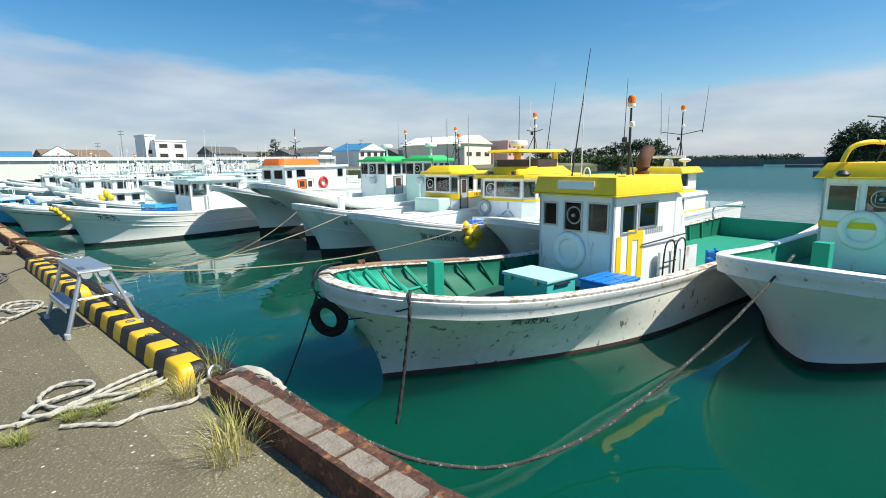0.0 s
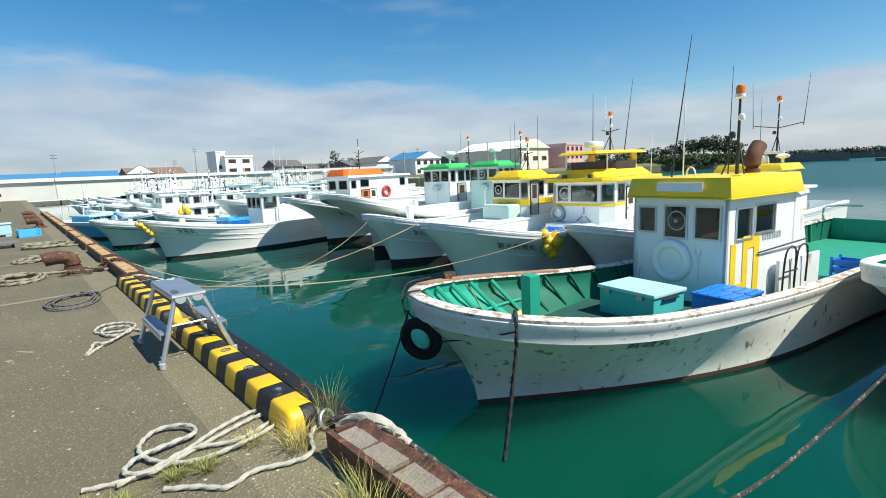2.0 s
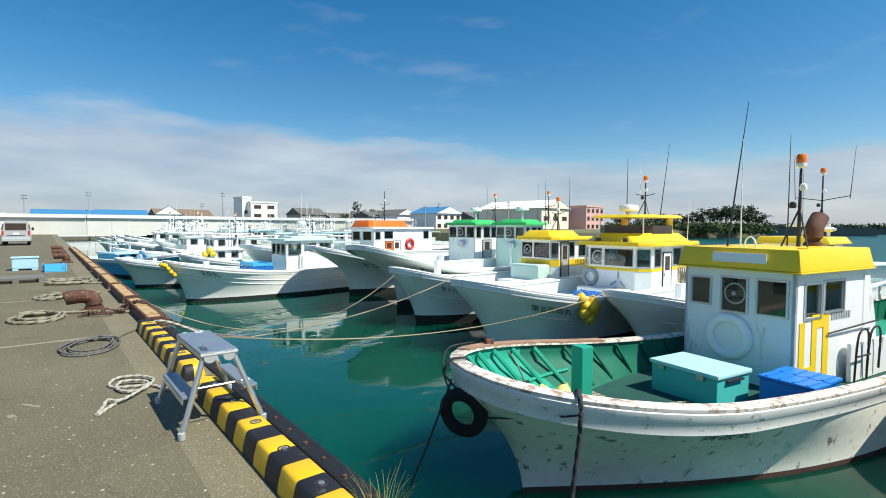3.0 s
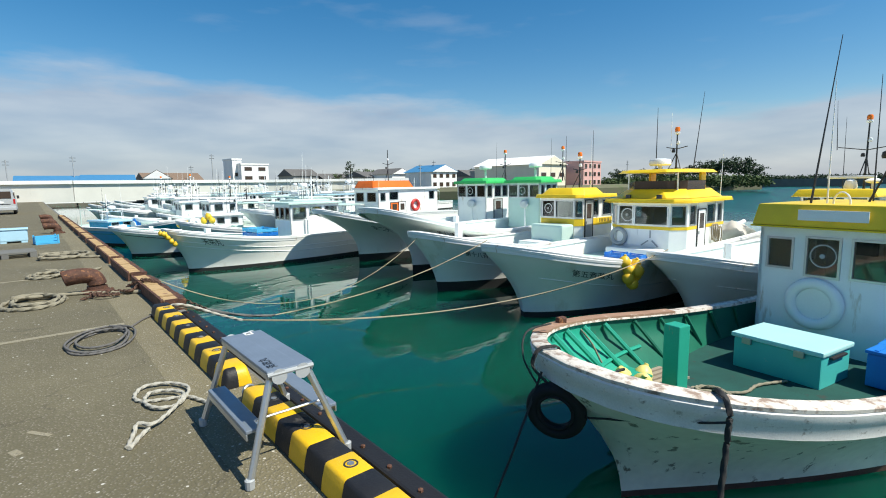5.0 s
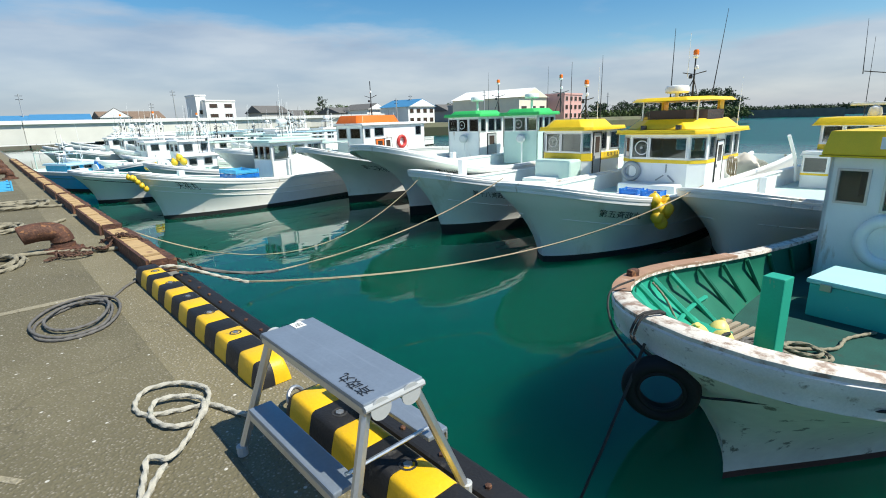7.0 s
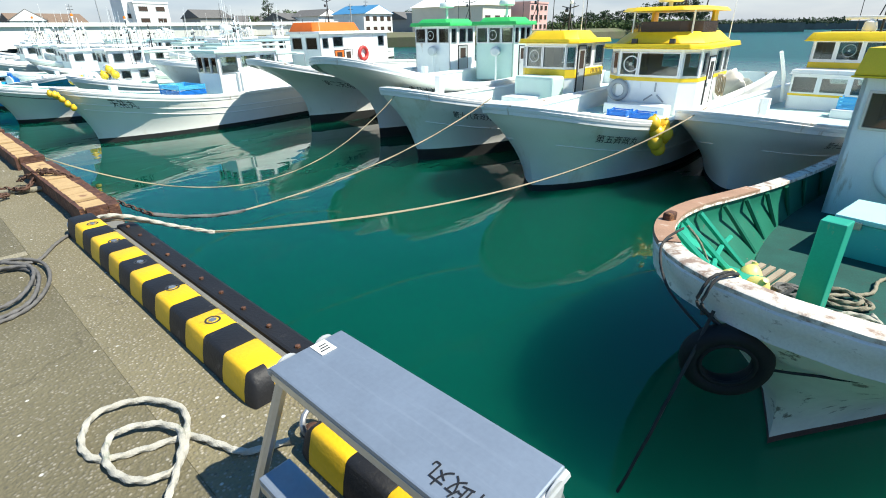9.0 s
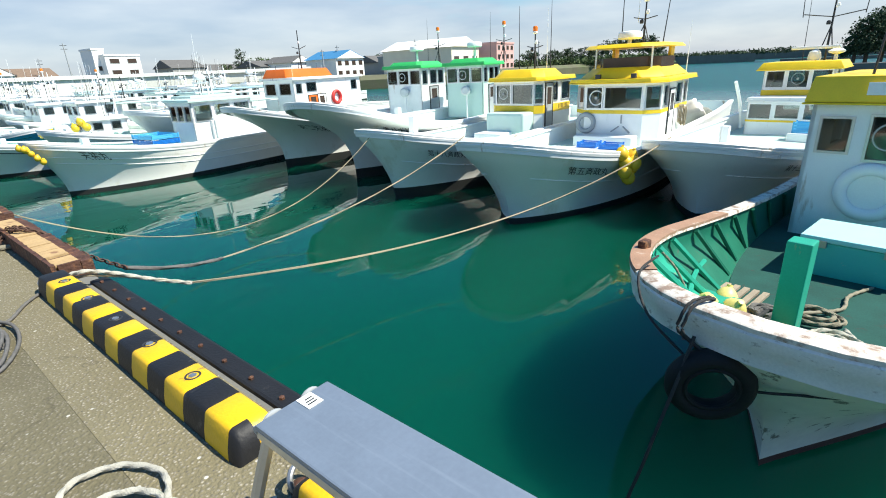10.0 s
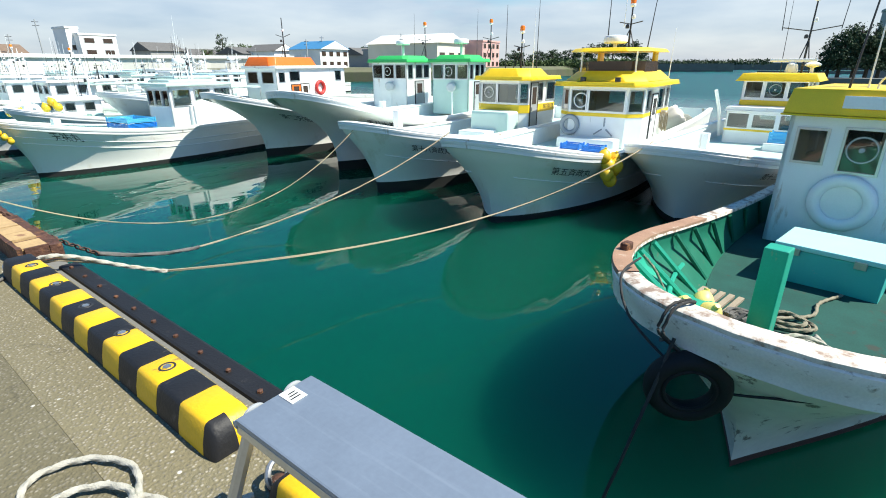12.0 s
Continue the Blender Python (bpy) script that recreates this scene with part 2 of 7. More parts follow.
M["earth"] = mat("earth_bank", (0.13, 0.13, 0.08), 0.95, vary=0.3, scale=0.3, bump=0.4, stain=(0.08, 0.11, 0.04), stain_amount=0.6, stain_scale=0.3, stain_edge=0.2)
M["breakwater"] = mat("dark_concrete", (0.16, 0.16, 0.15), 0.9, vary=0.2, scale=0.4, bump=0.3)
M["infill"] = mat("infill_concrete", (0.25, 0.215, 0.175), 0.9, vary=0.25, scale=8, bump=0.9, stain=(0.12, 0.055, 0.03), stain_amount=0.4, stain_scale=7, stain_edge=0.15)
M["infill_ochre"] = mat("worn_ochre_infill", (0.46, 0.31, 0.15), 0.9, vary=0.2, scale=8, bump=0.6, stain=(0.2, 0.1, 0.06), stain_amount=0.3, stain_scale=6)
M["orange_lamp"] = mat("orange_lamp_lens", (0.85, 0.20, 0.01), 0.2, vary=0.05, bump=0.0)
M["van"] = mat("silver_car_paint", (0.55, 0.57, 0.58), 0.3, 0.3, vary=0.03, bump=0.0)
M["redlamp"] = mat("red_lens", (0.5, 0.02, 0.02), 0.25, vary=0.05, bump=0.0)
M["brown_screen"] = mat("smoked_screen", (0.06, 0.04, 0.03), 0.12, vary=0.1, bump=0.0)
M["chain"] = mat("rusty_chain", (0.12, 0.065, 0.045), 0.75, 0.3, vary=0.4, bump=0.4)


def glass(name, tint, gloss):
    m = bpy.data.materials.new(name)
    m.use_nodes = True
    nt = m.node_tree
    nt.nodes.clear()
    t = nt.nodes.new("ShaderNodeBsdfTransparent")
    t.inputs[0].default_value = (*tint, 1)
    g = nt.nodes.new("ShaderNodeBsdfGlossy")
    g.inputs["Roughness"].default_value = 0.03
    fr = nt.nodes.new("ShaderNodeFresnel")
    fr.inputs[0].default_value = gloss
    mx = nt.nodes.new("ShaderNodeMixShader")
    nt.links.new(fr.outputs[0], mx.inputs[0]), nt.links.new(t.outputs[0], mx.inputs[1]), nt.links.new(g.outputs[0], mx.inputs[2])
    o = nt.nodes.new("ShaderNodeOutputMaterial")
    nt.links.new(mx.outputs[0], o.inputs[0])
    return m


M["glass"] = glass("window_glass", (0.70, 0.76, 0.75), 1.65)


def ground_mat(name, color, pebble, patch):
    """Old asphalt or concrete: aggregate specks, broad worn patches, stains and hairline cracks."""
    m = mat(name, color, 0.9, vary=0.18, scale=0.9, grain=70, bump=0.0, stain=patch, stain_amount=0.35, stain_scale=0.7, stain_edge=0.25)
    nt = m.node_tree
    p = nt.nodes["Principled BSDF"]
    tc = nt.nodes.new("ShaderNodeTexCoord")
    v = nt.nodes.new("ShaderNodeTexVoronoi")
    v.inputs["Scale"].default_value = 55
    nt.links.new(tc.outputs["Object"], v.inputs["Vector"])
    mr = nt.nodes.new("ShaderNodeMapRange")
    mr.inputs["From Min"].default_value, mr.inputs["From Max"].default_value = 0.42, 0.20
    mr.inputs["To Max"].default_value = pebble
    nt.links.new(v.outputs["Distance"], mr.inputs["Value"])
    mx = nt.nodes.new("ShaderNodeMix")
    mx.data_type = "RGBA"
    hue = nt.nodes.new("ShaderNodeMix")
    hue.data_type = "RGBA"
    hue.inputs[6].default_value, hue.inputs[7].default_value = (0.05, 0.045, 0.038, 1), (0.52, 0.47, 0.39, 1)
    nt.links.new(v.outputs["Color"], hue.inputs["Factor"])
    old = p.inputs["Base Color"].links[0].from_socket
    nt.links.new(mr.outputs[0], mx.inputs["Factor"]), nt.links.new(old, mx.inputs[6]), nt.links.new(hue.outputs[2], mx.inputs[7])
    spec = nt.nodes.new("ShaderNodeTexVoronoi")
    spec.inputs["Scale"].default_value = 9
    nt.links.new(tc.outputs["Object"], spec.inputs["Vector"])
    sr = nt.nodes.new("ShaderNodeMapRange")
    sr.inputs["From Min"].default_value, sr.inputs["From Max"].default_value = 0.10, 0.06
    nt.links.new(spec.outputs["Distance"], sr.inputs["Value"])
    sx = nt.nodes.new("ShaderNodeMix")
    sx.data_type = "RGBA"
    sx.inputs[7].default_value = (0.55, 0.53, 0.48, 1)
    nt.links.new(sr.outputs[0], sx.inputs["Factor"]), nt.links.new(mx.outputs[2], sx.inputs[6])
    crack = nt.nodes.new("ShaderNodeTexVoronoi")
    crack.feature = "DISTANCE_TO_EDGE"
    crack.inputs["Scale"].default_value = 0.42
    wob = nt.nodes.new("ShaderNodeTexNoise")
    wob.inputs["Scale"].default_value, wob.inputs["Detail"].default_value = 2.2, 6
    nt.links.new(tc.outputs["Object"], wob.inputs["Vector"])
    wv = nt.nodes.new("ShaderNodeVectorMath")
    wv.operation = "MULTIPLY_ADD"
    wv.inputs[1].default_value = (0.9, 0.9, 0.0)
    nt.links.new(wob.outputs["Color"], wv.inputs[0]), nt.links.new(tc.outputs["Object"], wv.inputs[2])
    nt.links.new(wv.outputs[0], crack.inputs["Vector"])
    cr = nt.nodes.new("ShaderNodeMapRange")
    cr.inputs["From Min"].default_value, cr.inputs["From Max"].default_value = 0.0045, 0.0015
    cr.inputs["To Max"].default_value = 0.28
    nt.links.new(crack.outputs["Distance"], cr.inputs["Value"])
    cx = nt.nodes.new("ShaderNodeMix")
    cx.data_type = "RGBA"
    cx.inputs[7].default_value = (0.035, 0.03, 0.022, 1)
    nt.links.new(cr.outputs[0], cx.inputs["Factor"]), nt.links.new(sx.outputs[2], cx.inputs[6])
    nt.links.new(cx.outputs[2], p.inputs["Base Color"])
    n = nt.nodes.new("ShaderNodeTexNoise")
    n.inputs["Scale"].default_value, n.inputs["Detail"].default_value = 90, 4
    nt.links.new(tc.outputs["Object"], n.inputs["Vector"])
    s = nt.nodes.new("ShaderNodeMath")
    s.operation = "SUBTRACT"
    nt.links.new(n.outputs["Fac"], s.inputs[0]), nt.links.new(v.outputs["Distance"], s.inputs[1])
    b = nt.nodes.new("ShaderNodeBump")
    b.inputs["Strength"].default_value, b.inputs["Distance"].default_value = 0.9, 0.006
    nt.links.new(s.outputs[0], b.inputs["Height"]), nt.links.new(b.outputs[0], p.inputs["Normal"])
    return m


M["asphalt"] = ground_mat("worn_asphalt", (0.130, 0.114, 0.068), 0.45, (0.19, 0.168, 0.105))
M["apron"] = ground_mat("exposed_aggregate_concrete", (0.178, 0.155, 0.093), 0.7, (0.12, 0.105, 0.064))
M["joint_pale"] = ground_mat("pale_joint_mortar", (0.27, 0.24, 0.165), 0.5, (0.19, 0.17, 0.11))
M["ground_far"] = mat("far_ground", (0.16, 0.155, 0.13), 0.95, vary=0.2, scale=0.05, grain=1, bump=0.1)

# sea water: deep green body under a clear, gently moving surface
mw = bpy.data.materials.new("harbour_water")
mw.use_nodes = True
nt = mw.node_tree
p = nt.nodes["Principled BSDF"]
p.inputs["Base Color"].default_value = (0.0012, 0.060, 0.038, 1)
p.subsurface_method = "BURLEY"
p.inputs["Subsurface Weight"].default_value = 1.0
p.inputs["Subsurface Radius"].default_value = (0.6, 2.8, 2.8)
p.inputs["Subsurface Scale"].default_value = 1.0
p.inputs["Roughness"].default_value, p.inputs["IOR"].default_value = 0.015, 1.333
tc = nt.nodes.new("ShaderNodeTexCoord")
mp = nt.nodes.new("ShaderNodeMapping")
mp.inputs["Rotation"].default_value = (0, 0, radians(35))
mp.inputs["Scale"].default_value = (0.55, 1.3, 1)
nt.links.new(tc.outputs["Object"], mp.inputs[0])
w1 = nt.nodes.new("ShaderNodeTexNoise")
w1.inputs["Scale"].default_value, w1.inputs["Detail"].default_value, w1.inputs["Distortion"].default_value = 1.0, 1.5, 0.6
w2 = nt.nodes.new("ShaderNodeTexNoise")
w2.inputs["Scale"].default_value, w2.inputs["Detail"].default_value = 6.0, 2
nt.links.new(mp.outputs[0], w1.inputs["Vector"]), nt.links.new(mp.outputs[0], w2.inputs["Vector"])
wa = nt.nodes.new("ShaderNodeMath")
wa.operation, wa.inputs[1].default_value = "MULTIPLY_ADD", 0.035
nt.links.new(w2.outputs["Fac"], wa.inputs[0]), nt.links.new(w1.outputs["Fac"], wa.inputs[2])
wb = nt.nodes.new("ShaderNodeBump")
wb.inputs["Strength"].default_value, wb.inputs["Distance"].default_value = 0.35, 0.05
# the wind roughens the open water beyond the moored boats
wp = nt.nodes.new("ShaderNodeSeparateXYZ")
nt.links.new(tc.outputs["Object"], wp.inputs[0])
wr = nt.nodes.new("ShaderNodeMapRange")
wr.inputs["From Min"].default_value, wr.inputs["From Max"].default_value = 22.0, 60.0
wr.inputs["To Min"].default_value, wr.inputs["To Max"].default_value = 0.015, 0.34
nt.links.new(wp.outputs["X"], wr.inputs["Value"]), nt.links.new(wr.outputs[0], p.inputs["Roughness"])
ws = nt.nodes.new("ShaderNodeMapRange")
ws.inputs["From Min"].default_value, ws.inputs["From Max"].default_value = 22.0, 60.0
ws.inputs["To Min"].default_value, ws.inputs["To Max"].default_value = 0.2, 1.0
nt.links.new(wp.outputs["X"], ws.inputs["Value"]), nt.links.new(ws.outputs[0], wb.inputs["Strength"])
nt.links.new(wa.outputs[0], wb.inputs["Height"]), nt.links.new(wb.outputs[0], p.inputs["Normal"])
M["water"] = mw


# ---- mesh tools ----
def mesh_ob(name, bm, material, smooth=False):
    me = bpy.data.meshes.new(name)
    bmesh.ops.recalc_face_normals(bm, faces=bm.faces)
    bm.to_mesh(me)
    bm.free()
    for m in material if isinstance(material, (list, tuple)) else [material]:
        me.materials.append(m)
    if smooth:
        me.polygons.foreach_set("use_smooth", [True] * len(me.polygons))
        me.set_sharp_from_angle(angle=radians(40))
    return new(name, me)


def part(name, bm, material, parent, label="", smooth=False):
    """Link a bmesh as one mesh object under a thing or a part."""
    ob = mesh_ob(name, bm, material, smooth)
    ob.parent = parent
    if label:
        tagged(ob, label)
    return ob


def thing(name, m, label, category, group=""):
    """An empty at the base of a thing, to hold its parts."""
    ob = new(name)
    ob.matrix_world = m
    ob.empty_display_size = 0.2
    return tagged(ob, label, category, group)


def box(x0, x1, y0, y1, z0, z1, bevel=0.0, m=None, bm=None):
    one = bmesh.new()
    r = bmesh.ops.create_cube(one, size=1)
    for v in r["verts"]:
        v.co = Vector(((x0 + x1) / 2 + v.co.x * (x1 - x0), (y0 + y1) / 2 + v.co.y * (y1 - y0), (z0 + z1) / 2 + v.co.z * (z1 - z0)))
    if bevel:
        bmesh.ops.bevel(one, geom=one.edges[:], offset=bevel, segments=2, affect="EDGES", profile=0.6)
    if m is not None:
        one.transform(m)
    if bm is None:
        return one
    join(bm, one)
    return bm


def join(bm, other):
    me = bpy.data.meshes.new("scrap")
    other.to_mesh(me)
    other.free()
    bm.from_mesh(me)
    bpy.data.meshes.remove(me)
    return bm


def lathe(profile, n=16, m=None, bm=None):
    """A body of revolution round z from (radius, height) pairs."""
    one = bmesh.new()
    rings = []
    for r, z in profile:
        if r < 1e-5:
            rings.append([one.verts.new((0, 0, z))])
        else:
            rings.append([one.verts.new((r * math.cos(2 * math.pi * i / n), r * math.sin(2 * math.pi * i / n), z)) for i in range(n)])
    for a, b in zip(rings, rings[1:]):
        for i in range(n):
            j = (i + 1) % n
            if len(a) == 1 and len(b) == 1:
                continue
            if len(a) == 1:
                one.faces.new((a[0], b[i], b[j]))
            elif len(b) == 1:
                one.faces.new((a[i], a[j], b[0]))
            else:
                one.faces.new((a[i], a[j], b[j], b[i]))
    for ring in (rings[0], rings[-1]):
        if len(ring) > 1:
            one.faces.new(ring)
    if m is not None:
        one.transform(m)
    if bm is None:
        return one
    return join(bm, one)


def sweep(pts, radius, n=8, closed=False, strands=0, lay=9.0, bm=None):
    """A tube along points; strands give the lobes of a laid rope that wind along it. radius may be a list."""
    one = bmesh.new() if bm is None else bm
    pts = [Vector(q) for q in pts]
    count = len(pts)
    rings, run = [], 0.0
    up = Vector((0, 0, 1))
    for i, q in enumerate(pts):
        a = pts[(i - 1) % count] if closed or i else q
        b = pts[(i + 1) % count] if closed or i < count - 1 else q
        d = (b - a).normalized() if (b - a).length > 1e-9 else Vector((1, 0, 0))
        side = d.cross(up)
        side = side.normalized() if side.length > 0.05 else d.cross(Vector((0, 1, 0))).normalized()
        top_ = side.cross(d).normalized()
        if i:
            run += (q - pts[i - 1]).length
        r0 = radius[i] if isinstance(radius, (list, tuple)) else radius
        ring = []
        for k in range(n):
            th = 2 * math.pi * k / n
            r = r0 * (1 + 0.26 * math.cos(strands * th - run * lay / max(r0, 1e-4) * 0.1)) if strands else r0
            ring.append(one.verts.new(q + side * (r * math.cos(th)) + top_ * (r * math.sin(th))))
        rings.append(ring)
    spans = list(zip(rings, rings[1:])) + ([(rings[-1], rings[0])] if closed else [])
    for a, b in spans:
        for k in range(n):
            one.faces.new((a[k], a[(k + 1) % n], b[(k + 1) % n], b[k]))
    if not closed:
        one.faces.new(rings[0]), one.faces.new(rings[-1])
    return one


def smooth_path(keys, steps=8, closed=False):
    """Catmull-Rom points through the keys."""
    k = [Vector(q) for q in keys]
    n = len(k)
    res = []
    for i in range(n if closed else n - 1):
        p0, p1, p2, p3 = (k[(i + j) % n] if closed else k[max(0, min(n - 1, i + j))] for j in (-1, 0, 1, 2))
        for s in range(steps):
            t = s / steps
            res.append(0.5 * (2 * p1 + (p2 - p0) * t + (2 * p0 - 5 * p1 + 4 * p2 - p3) * t * t + (3 * p1 - p0 - 3 * p2 + p3) * t ** 3))
    return res if closed else res + [k[-1]]


def hang(a, b, sag, n=40):
    """Points of a line that hangs between two ends."""
    a, b = Vector(a), Vector(b)
    return [a.lerp(b, i / n) - Vector((0, 0, 4 * sag * (i / n) * (1 - i / n))) for i in range(n + 1)]


def rope_thing(name, pts, r, material, label, n=12, category="rope", group=""):
    ob = mesh_ob(name, sweep(pts, r, n, strands=3), material, True)
    return tagged(ob, label, category, group)


def torus(R, r, n=28, k=12, m=None, bm=None, squash=1.0):
    one = bmesh.new()
    rings = [[one.verts.new(((R + r * math.cos(2 * math.pi * j / k)) * math.cos(2 * math.pi * i / n),
                             (R + r * math.cos(2 * math.pi * j / k)) * math.sin(2 * math.pi * i / n), squash * r * math.sin(2 * math.pi * j / k)))
              for j in range(k)] for i in range(n)]
    for i in range(n):
        a, b = rings[i], rings[(i + 1) % n]
        for j in range(k):
            one.faces.new((a[j], b[j], b[(j + 1) % k], a[(j + 1) % k]))
    if m is not None:
        one.transform(m)
    return one if bm is None else join(bm, one)


def letters(text, size, m, material, parent, name="lettering", bend=None):
    """Flat lettering in the built-in font, laid on a surface; bend maps each flat point onto a curved one."""
    cu = bpy.data.curves.new("scrap", "FONT")
    cu.body, cu.size, cu.extrude, cu.align_x = text, size, 0.0, "CENTER"
    ob = bpy.data.objects.new("scrap", cu)
    scene.collection.objects.link(ob)
    deps = bpy.context.evaluated_depsgraph_get()
    me = bpy.data.meshes.new_from_object(ob.evaluated_get(deps))
    bpy.data.objects.remove(ob)
    bm = bmesh.new()
    bm.from_mesh(me)
    bpy.data.meshes.remove(me)
    if bend:
        for v in bm.verts:
            v.co = bend(v.co.x, v.co.y)
    else:
        bm.transform(m)
    return part(name, bm, material, parent)


def wall_grid(w, h, holes, thick, m, bm):
    """A wall panel w by h (x along it, z up, thickness towards +y) with rectangular holes (x0, x1, z0, z1) right through."""
    xs = sorted({0, w, *[a for q in holes for a in q[:2]]})
    zs = sorted({0, h, *[a for q in holes for a in q[2:]]})
    one = bmesh.new()
    vs = {}

    def at(x, z):
        if (x, z) not in vs:
            vs[x, z] = one.verts.new((x, 0, z))
        return vs[x, z]
    for x0, x1 in zip(xs, xs[1:]):
        for z0, z1 in zip(zs, zs[1:]):
            cx, cz = (x0 + x1) / 2, (z0 + z1) / 2
            if not any(q[0] < cx < q[1] and q[2] < cz < q[3] for q in holes):
                one.faces.new((at(x0, z0), at(x1, z0), at(x1, z1), at(x0, z1)))
    r = bmesh.ops.extrude_face_region(one, geom=one.faces[:])
    bmesh.ops.translate(one, vec=(0, thick, 0), verts=[v for v in r["geom"] if isinstance(v, bmesh.types.BMVert)])
    one.transform(m)
    return join(bm, one)


# ---- ground, quay, water ----
bm = bmesh.new()
bmesh.ops.create_grid(bm, x_segments=2, y_segments=2, size=1)
bm.transform(Matrix.Translation((300, 200, WATER)) @ Matrix.Diagonal((1500, 1500, 1, 1)))
tagged(mesh_ob("water", bm, M["water"]), "calm teal green harbour water with faint ripples", "water", kind="structure")
EDGE = 0.30
tagged(mesh_ob("seabed", box(-1200, 1800, -1300, 1700, -9.2, -9), M["earth"]), "dark harbour bed", "seabed", kind="structure")
# quay deck: asphalt, an apron of aggregate concrete along the edge, the wall below
quay = tagged(mesh_ob("quay", box(-160, -0.4445, -60, 150, -3.0, 0.0), M["asphalt"]), "grey worn asphalt quay deck", "quay", kind="structure")
tagged(mesh_ob("quay_apron", box(-0.442, EDGE - 0.12, -60, 150, -3.0, -0.004), M["apron"]), "pale aggregate concrete strip along the quay edge", "pavement", kind="structure")
tagged(mesh_ob("quay_wall", box(EDGE - 0.116, EDGE, -60, 150, -3.0, -0.012), M["breakwater"]), "dark wet concrete quay wall above the water", "wall", kind="structure")


# ---- boats ----
class Hull:
    """Lines of a hull. u runs aft from the stem at the waterline, v to port, z up from the water."""

    def __init__(self, length, beam, rake, bow, mid, stern, full=3.4, entry=5.2, sheer=4.0, power=0.45, upright=0.13, curve=1.75, fine=0.75):
        self.L, self.B, self.rake, self.bow, self.mid, self.stern = length, beam / 2, rake, bow, mid, stern
        self.full, self.entry, self.sheer, self.power, self.upright = full, entry, sheer, power, upright
        self.curve, self.fine = curve, fine

    def top(self, k):
        x = (self.L + self.rake) * k ** 1.5
        a = 1 - min(1, x / self.full)
        v = self.B * max(0, 1 - a * a) ** self.power
        aft = max(0, (x / (self.L + self.rake) - 0.6) / 0.4)
        z = self.mid + (self.bow - self.mid) * (1 - min(1, x / self.sheer)) ** 1.7 + (self.stern - self.mid) * aft ** 2
        return Vector((x - self.rake, v * (1 - 0.12 * aft * aft), z))

    def low(self, k):
        u = self.L * k ** 1.5
        a = 1 - min(1, u / self.entry)
        aft = max(0, (u / self.L - 0.6) / 0.4)
        return Vector((u, 0.975 * self.B * max(0, 1 - a * a) ** self.fine * (1 - 0.12 * aft * aft), 0))

    def at(self, k, z, side, out=0.0):
        t, w = self.top(k), self.low(k)
        s = max(0, min(1.0, z / (t.z - self.upright)))
        f = s ** self.curve
        q = w.lerp(t, f)
        e = 0.004
        a, b = self.top(max(0, k - e)), self.top(min(1, k + e))
        d = Vector((b.x - a.x, b.y - a.y, 0)).normalized()
        nrm = Vector((-d.y, d.x, 0)) if k > 0 else Vector((-1, 0, 0))
        v = q.y * (1 + 0.25 * min(0, z))
        q = Vector((q.x, v, z)) + nrm * out
        if k == 0:
            q.y = 0
        return Vector((q.x, side * q.y, q.z))


def band(hull, ks, section, bm=None):
    """Sweep a cross-section round both sides of the hull; section(k) gives (height, outward) corners."""
    bm = bm or bmesh.new()
    rows = [(k, 1) for k in reversed(ks)] + [(k, -1) for k in ks[1:]]
    prev = None
    for k, side in rows:
        ring = [bm.verts.new(hull.at(k, z, side, o) if z <= hull.top(k).z else hull.at(k, hull.top(k).z, side, o) + Vector((0, 0, z - hull.top(k).z)))
                for z, o in section(k)]
        if prev:
            n = len(ring)
            for i in range(n):
                bm.faces.new((prev[i], prev[(i + 1) % n], ring[(i + 1) % n], ring[i]))
        else:
            bm.faces.new(ring)
        prev = ring
    bm.faces.new(prev)
    return bm


def upright_band(hull, ks, section, bm=None):
    """As band(), but the section stands upright below the gunwale instead of following the flare."""
    bm = bm or bmesh.new()
    prev = None
    for k, side in [(k, 1) for k in reversed(ks)] + [(k, -1) for k in ks[1:]]:
        t = hull.top(k).z
        ring = []
        for dz, o in section:
            q = hull.at(k, t, side, o)
            ring.append(bm.verts.new((q.x, q.y, t + dz)))
        if prev:
            for i in range(len(ring)):
                bm.faces.new((prev[i], prev[(i + 1) % len(ring)], ring[(i + 1) % len(ring)], ring[i]))
        else:
            bm.faces.new(ring)
        prev = ring
    bm.faces.new(prev)
    return bm


